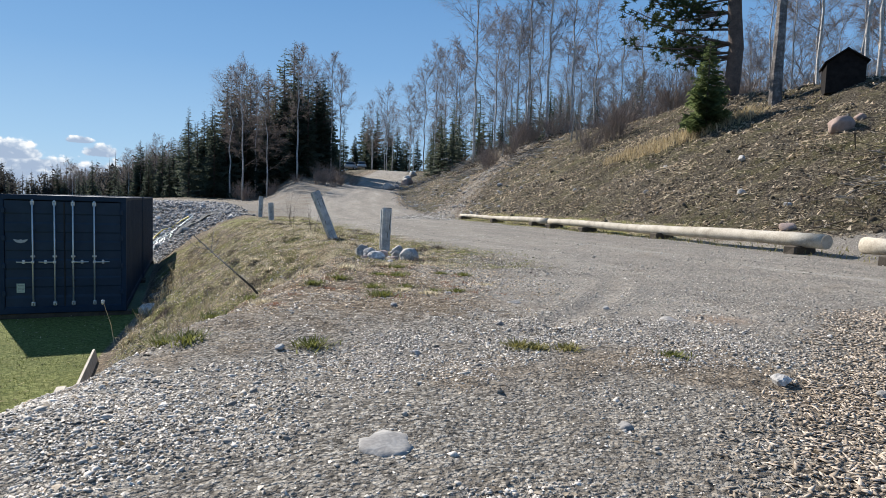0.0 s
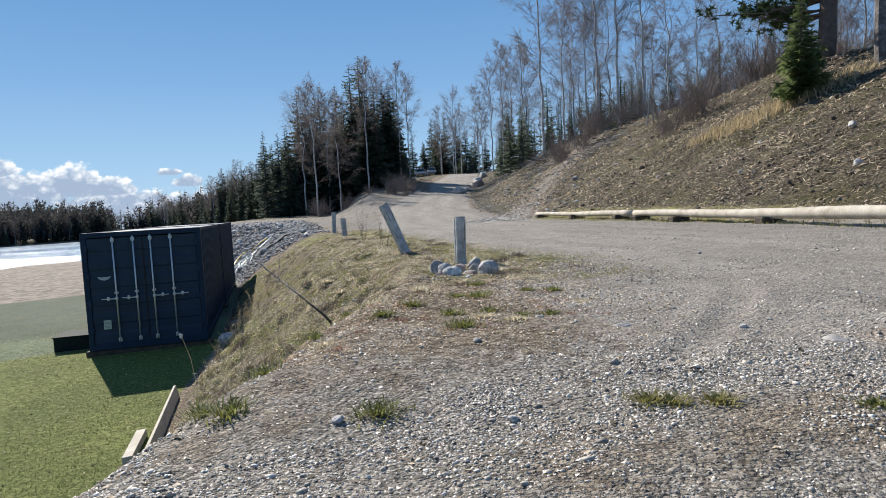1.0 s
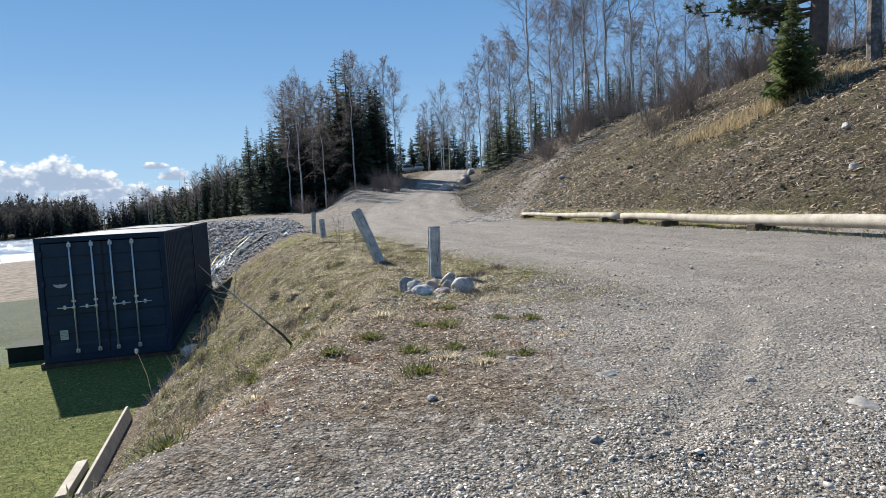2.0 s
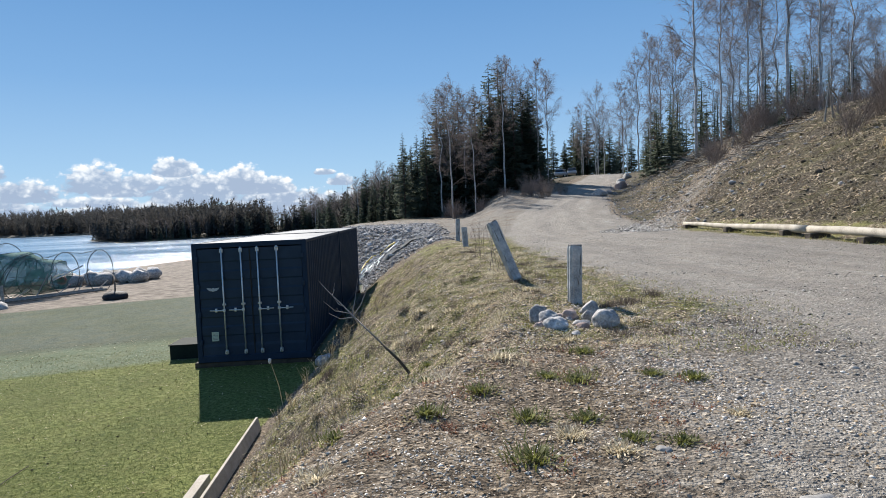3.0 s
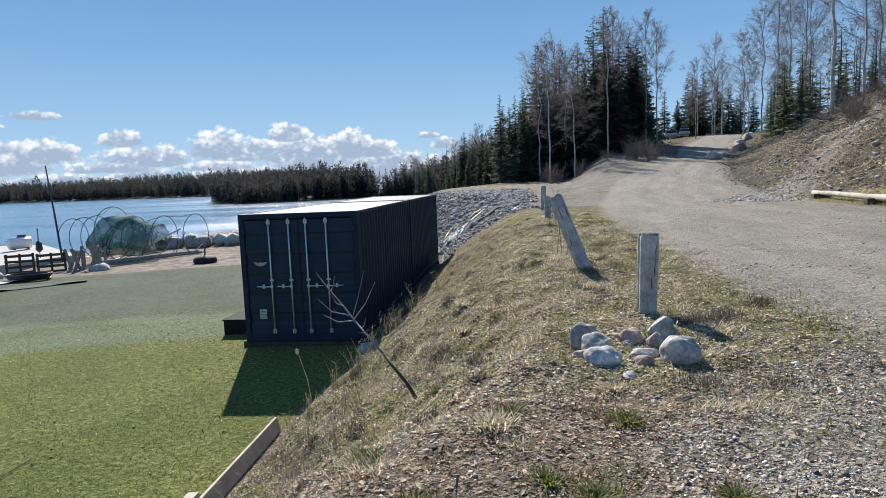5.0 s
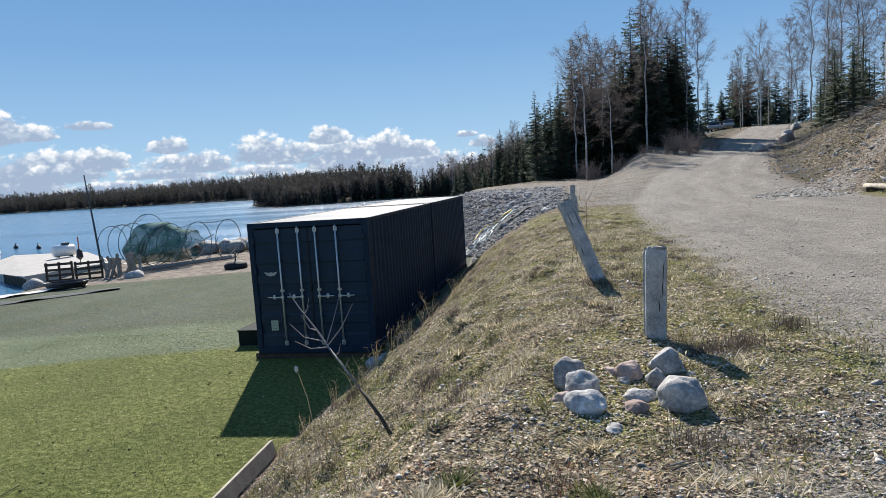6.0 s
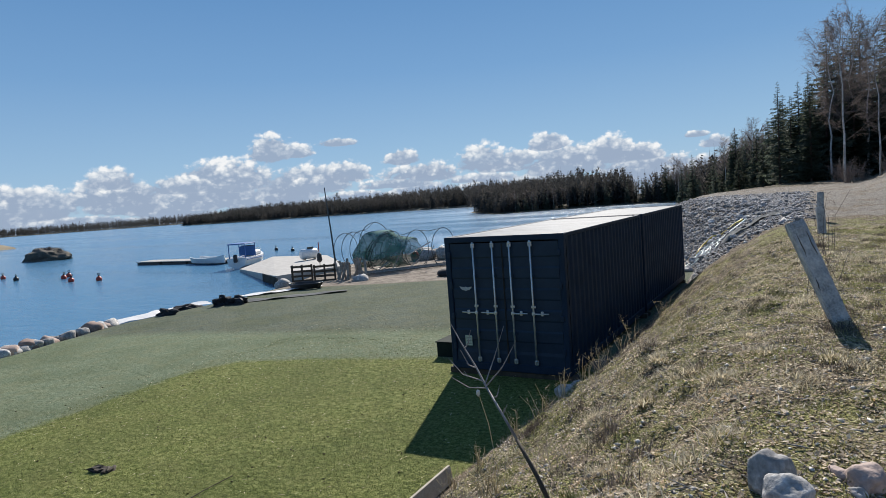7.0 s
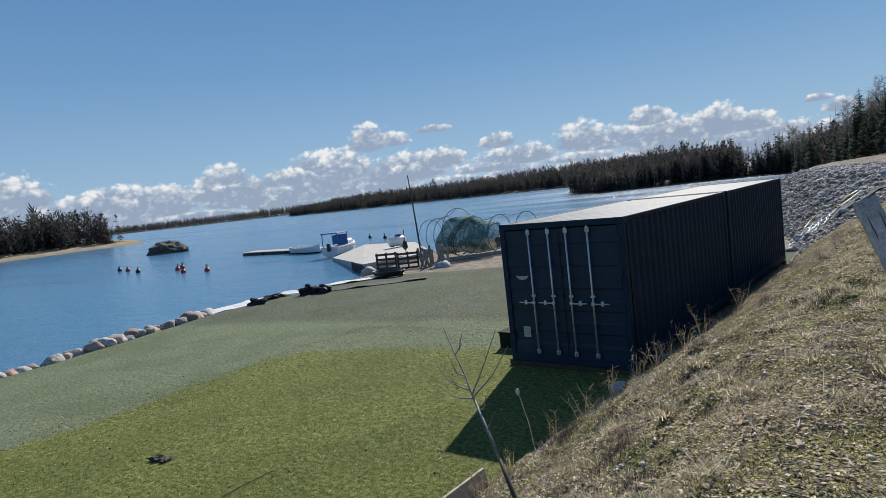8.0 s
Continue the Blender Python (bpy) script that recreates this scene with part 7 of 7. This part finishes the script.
def tuft(x, y, s, seed, mat="green_grass", label="low green tuft of grass in the gravel"):
    r = random.Random(seed)
    g = Geo()
    for k in range(220):
        a, q = r.uniform(0, 6.283), abs(r.gauss(0, 0.5)) * s
        b = Vector((q * math.cos(a), q * math.sin(a), -0.004))
        t = r.uniform(0.35, 1.25)
        a2 = a + r.gauss(0, 0.7)
        d = Vector((math.cos(a2) * math.sin(t), math.sin(a2) * math.sin(t), math.cos(t)))
        l = s * r.uniform(0.25, 0.6)
        w = Vector((-math.sin(a2), math.cos(a2), 0)) * 0.0034
        m, e = b + d * l * 0.6, b + d * l + Vector((d.x, d.y, -0.25)) * l * 0.3
        g.put([b - w, b + w, m + w, m - w, e], [(0, 1, 2, 3), (3, 2, 4)])
    solid("grass_tuft", g, mat, label, "grass tuft", pose(x, y, at(x, y)), "grass tufts", "stuff")


for k, (x, y, s) in enumerate(((3.52, -9.93, 0.09), (3.87, -9.54, 0.1), (4.08, -10.02, 0.11), (4.52, -9.45, 0.09), (4.35, -9.31, 0.08), (4.77, -8.72, 0.1), (3.54, -8.96, 0.08), (4.4, -10.1, 0.08), (4.54, -10.43, 0.06), (4.75, -10.52, 0.06), (4.0, -10.6, 0.12), (5.26, -9.55, 0.08), (5.03, -9.44, 0.07), (2.99, -9.9, 0.08), (3.09, -12.16, 0.1), (2.44, -11.83, 0.12), (3.6, -6.95, 0.09), (4.97, -13.01, 0.06), (2.3, -11.6, 0.1), (2.6, -11.2, 0.1), (4.2, -8.6, 0.08), (3.3, -8.3, 0.08))):
    tuft(x, y, s * 1.3, k)
for k, (x, y, s) in enumerate(((4.46, -12.72, 0.09), (4.2, -12.6, 0.1), (4.28, -12.66, 0.08), (5.2, -10.2, 0.07), (4.42, -10.59, 0.1), (4.23, -10.36, 0.11), (4.1, -8.8, 0.14), (3.0, -10.6, 0.12), (4.3, -5.4, 0.16), (4.0, -4.7, 0.16), (4.6, -5.0, 0.14), (3.7, -5.3, 0.16), (4.4, -4.0, 0.15), (3.6, -4.2, 0.16), (5.0, -5.2, 0.13), (4.8, -8.2, 0.11))):
    tuft(x, y, s, 70 + k, "olive_grass" if k < 3 else "dry_grass", "low olive clump of moss in the gravel" if k < 3 else "dry straw-coloured grass clump")


def clumps(name, seed, n, per, chance, box, radius, h, w, lean, material, label):
    """Clumped grass: blades gathered round many centres."""
    r, cx, cy = spread(seed, n, *box, chance)
    k = np.repeat(np.arange(len(cx)), per)
    x, y = cx[k] + r.normal(0, radius, len(k)), cy[k] + r.normal(0, radius, len(k))
    size = r.uniform(0.5, 1.2, len(cx))[k]
    blades(name, r, x, y, r.uniform(h * 0.4, h, len(k)) * size, r.uniform(w * 0.6, w, len(k)), lean, material, label)


BANK = (0.9, 6.6, -11.5, 8)
clumps("straw_clumps", 51, 480, 70, lambda x, y: 0.55 * mossy(x, y) * (0.3 + 0.7 * ease(0.35, 0.9, inside(x, y))) * np.interp(y, [-9, 8], [1, 0.5]), BANK, 0.05, 0.15, 0.006, 0.95, "dry_grass", "clumps of bleached dead grass on the bank")
clumps("olive_clumps", 52, 1000, 70, lambda x, y: 0.5 * mossy(x, y) * ease(-0.6, 0.6, ripple(x, y, 2.6, 61)), BANK, 0.06, 0.09, 0.006, 0.7, "olive_grass", "low olive moss and grass cushions on the bank")
clumps("heath_clumps", 53, 900, 60, lambda x, y: 0.5 * mossy(x, y) * ease(-0.3, 0.7, ripple(x, y, 2.0, 62)), BANK, 0.07, 0.10, 0.004, 0.7, "twig", "dark dry heath and dead stems on the bank")
clumps("red_shoots", 54, 160, 40, lambda x, y: ease(-11.5, -10, y) * ease(-7.5, -9, y) * ease(5.6, 5, x) * ease(0.3, 0.6, inside(x, y)), (2, 6, -11.5, -7.5), 0.04, 0.05, 0.008, 1.0, "rust_leaf", "reddish withered leaves in the gravel")
r, x, y = spread(55, 1500, -9, 1.0, -9, 4, lambda x, y: ease(0.0, -0.05, inside(x, y)))
solids("lawn_straw", r, x, y, np.stack([r.uniform(0.01, 0.05, len(x)), r.uniform(0.003, 0.006, len(x)), r.uniform(0.002, 0.004, len(x))], 1), 0.2, 6.0, (OCT, OCT_F), "dry_grass", "bits of straw lying on the lawn", "litter")
r, x, y = spread(56, 300, -9, 1.0, -9, 4, lambda x, y: ease(0.0, -0.05, inside(x, y)))
solids("lawn_clods", r, x, y, np.stack([r.uniform(0.01, 0.03, len(x)), r.uniform(0.008, 0.02, len(x)), r.uniform(0.006, 0.012, len(x))], 1), 0.2, 1.0, (OCT, OCT_F), "moss_dark", "dark specks of soil on the lawn", "soil")

SLOPE = (12.4, 36, -11, 60)
clumps("slope_straw", 61, 3200, 20, lambda x, y: ease(0.4, 1.2, along(LOGS, x, y)) * 0.7, SLOPE, 0.10, 0.24, 0.016, 1.0, "slope_grass", "bleached dead grass clumps on the slope")
clumps("slope_stems", 62, 3200, 20, lambda x, y: ease(0.4, 1.2, along(LOGS, x, y)) * 0.7, SLOPE, 0.12, 0.22, 0.014, 0.9, "twig", "dark dead stems on the slope")
clumps("slope_moss", 63, 3000, 20, lambda x, y: ease(0.4, 1.2, along(LOGS, x, y)) * ease(-0.2, 0.8, ripple(x, y, 4, 64)), SLOPE, 0.12, 0.12, 0.02, 0.9, "olive_grass", "green moss and new grass on the slope")

r, x, y = spread(71, 26000, 13, 38, 8, 64, lambda x, y: ease(0.1 - 1.6 * ease(14, 20, y), 0.5 - 1.2 * ease(14, 20, y), along(LOGS, x, y)) * ease(9, 4, along(LOGS, x, y)) * np.interp(y, [8, 18, 64], [0.25, 1, 0.8]) * np.clip(0.5 + 0.6 * ripple(x, y, 3.1, 72), 0.05, 1))
k = np.exp(r.normal(-3.1, 0.5, len(x)))
solids("slope_rubble", r, x, y, k[:, None] * np.stack([r.uniform(0.8, 1.8, len(x)), r.uniform(0.6, 1.1, len(x)), r.uniform(0.4, 0.8, len(x))], 1), 0.4, 0.1, (OCT, OCT_F), "rubble", "broken stones and clods on the cut slope", "rubble")

r, x, y = spread(73, 330000, 1.2, 8.4, -15.2, -6.5, lambda x, y: np.clip(1.1 * gravelly(x, y) ** 1.4 + 0.1 * ease(0.5, 0.9, inside(x, y)), 0, 1) * (1 - 0.9 * chippy(x, y)) * np.interp(y, [-13, -7], [1, 0.55]))
k = np.exp(r.normal(-5.35, 0.35, len(x)))
solids("grit", r, x, y, k[:, None] * np.array([[1.2, 1.0, 0.8]]), 0.5, 0.2, (GRIT, GRIT_F), "pebble", "fine angular grit between the stones", "gravel")
r, x, y = spread(74, 16000, 12.4, 22, -11, 14, lambda x, y: ease(0.4, 1.2, along(LOGS, x, y)) * np.clip(0.5 + 0.7 * ripple(x, y, 2.4, 75), 0.05, 1))
l = r.uniform(0.03, 0.13, len(x))
solids("slope_stalks", r, x, y, np.stack([l, r.uniform(0.005, 0.012, len(x)), r.uniform(0.006, 0.012, len(x))], 1), 0.3, 1.5, (LEAF, LEAF_F), "dry_grass", "pale broken stalks lying on the slope", "litter")

clumps("bank_moss", 76, 3400, 70, lambda x, y: mossy(x, y) * ease(-0.1, 0.6, ripple(x, y, 1.1, 77)), BANK, 0.07, 0.045, 0.008, 0.9, "moss_shoots", "yellow-green moss cushions on the bank")
clumps("bank_stems", 78, 420, 26, lambda x, y: mossy(x, y) * ease(0.95, 0.5, inside(x, y)), BANK, 0.09, 0.26, 0.004, 0.6, "shrub_twig", "thin grey-brown dead stems on the bank's face")
r, x, y = spread(79, 2600, 1.0, 6.5, -10.5, 6, lambda x, y: mossy(x, y) * 0.7)
l = r.uniform(0.03, 0.11, len(x))
solids("bank_twigs", r, x, y, np.stack([l, r.uniform(0.003, 0.007, len(x)), r.uniform(0.003, 0.006, len(x))], 1), 0.25, 2.5, (OCT, OCT_F), "old_wood", "short grey twigs lying on the bank", "twigs")

r, x, y = spread(81, 16000, 12.4, 30, -11, 34, lambda x, y: ease(0.4, 1.2, along(LOGS, x, y)) * ease(0.6, 1.6, np.abs(along(TRACK, x, y))) * np.clip(0.55 + 0.6 * ripple(x, y, 1.9, 82), 0.05, 1))
k = np.exp(r.normal(-3.6, 0.45, len(x)))
solids("slope_clods", r, x, y, k[:, None] * np.stack([r.uniform(0.8, 1.6, len(x)), r.uniform(0.7, 1.2, len(x)), r.uniform(0.5, 0.9, len(x))], 1), 0.4, 0.1, (ICO, ICO_F), "clod", "dark lumps of earth and rotten bark on the slope", "soil")
r, x, y = spread(83, 46000, 11, 32, 8, 34, lambda x, y: ease(2.0, 0.7, np.abs(along(TRACK, x, y))))
k = np.exp(r.normal(-3.5, 0.4, len(x)))
solids("track_gravel", r, x, y, k[:, None] * np.array([[1.2, 1.0, 0.6]]), 0.4, 0.0, (OCT, OCT_F), "pebble", "pale broken stone on the track up the slope", "gravel")
r, x, y = spread(84, 42000, 0.9, 6.6, -13, 4, lambda x, y: ease(0.03, 0.12, inside(x, y)) * ease(0.97, 0.75, inside(x, y)) * ease(-13, -11.5, y) * np.interp(y, [-9, -6, 4], [1, 0.35, 0.2]) * np.clip(0.3 + 0.9 * ripple(x, y, 1.1, 85), 0.0, 1))
k = np.exp(r.normal(-4.95, 0.4, len(x)))
solids("bank_clods", r, x, y, k[:, None] * np.stack([r.uniform(0.8, 1.6, len(x)), r.uniform(0.7, 1.2, len(x)), r.uniform(0.5, 1.0, len(x))], 1), 0.4, 0.0, (OCT, OCT_F), "clod", "dark crumbs of soil and moss on the bank", "soil")
clumps("heath_tussocks", 91, 420, 150, lambda x, y: 0.8 * mossy(x, y) * ease(-0.2, 0.5, ripple(x, y, 1.5, 92)) * np.interp(y, [-9, -4, 8], [0.8, 1, 0.6]), BANK, 0.075, 0.12, 0.005, 0.5, "heath", "dark brown heath tussocks on the bank")
clumps("pale_tussocks", 93, 170, 170, lambda x, y: 0.8 * mossy(x, y) * ease(0.3, 0.7, inside(x, y)) * ease(-8.2, -6.5, y), BANK, 0.06, 0.13, 0.005, 0.8, "dry_grass", "bleached grass tussocks on the bank")
clumps("leaf_drifts", 94, 700, 60, lambda x, y: ease(0.3, 0.6, inside(x, y)) * ease(6.4, 5.4, x) * ease(-10.8, -9.6, y) * ease(-3, -7, y), (1.5, 6.5, -11, -3), 0.11, 0.035, 0.016, 1.25, "tan_leaf", "drifts of small tan leaves on the bank")
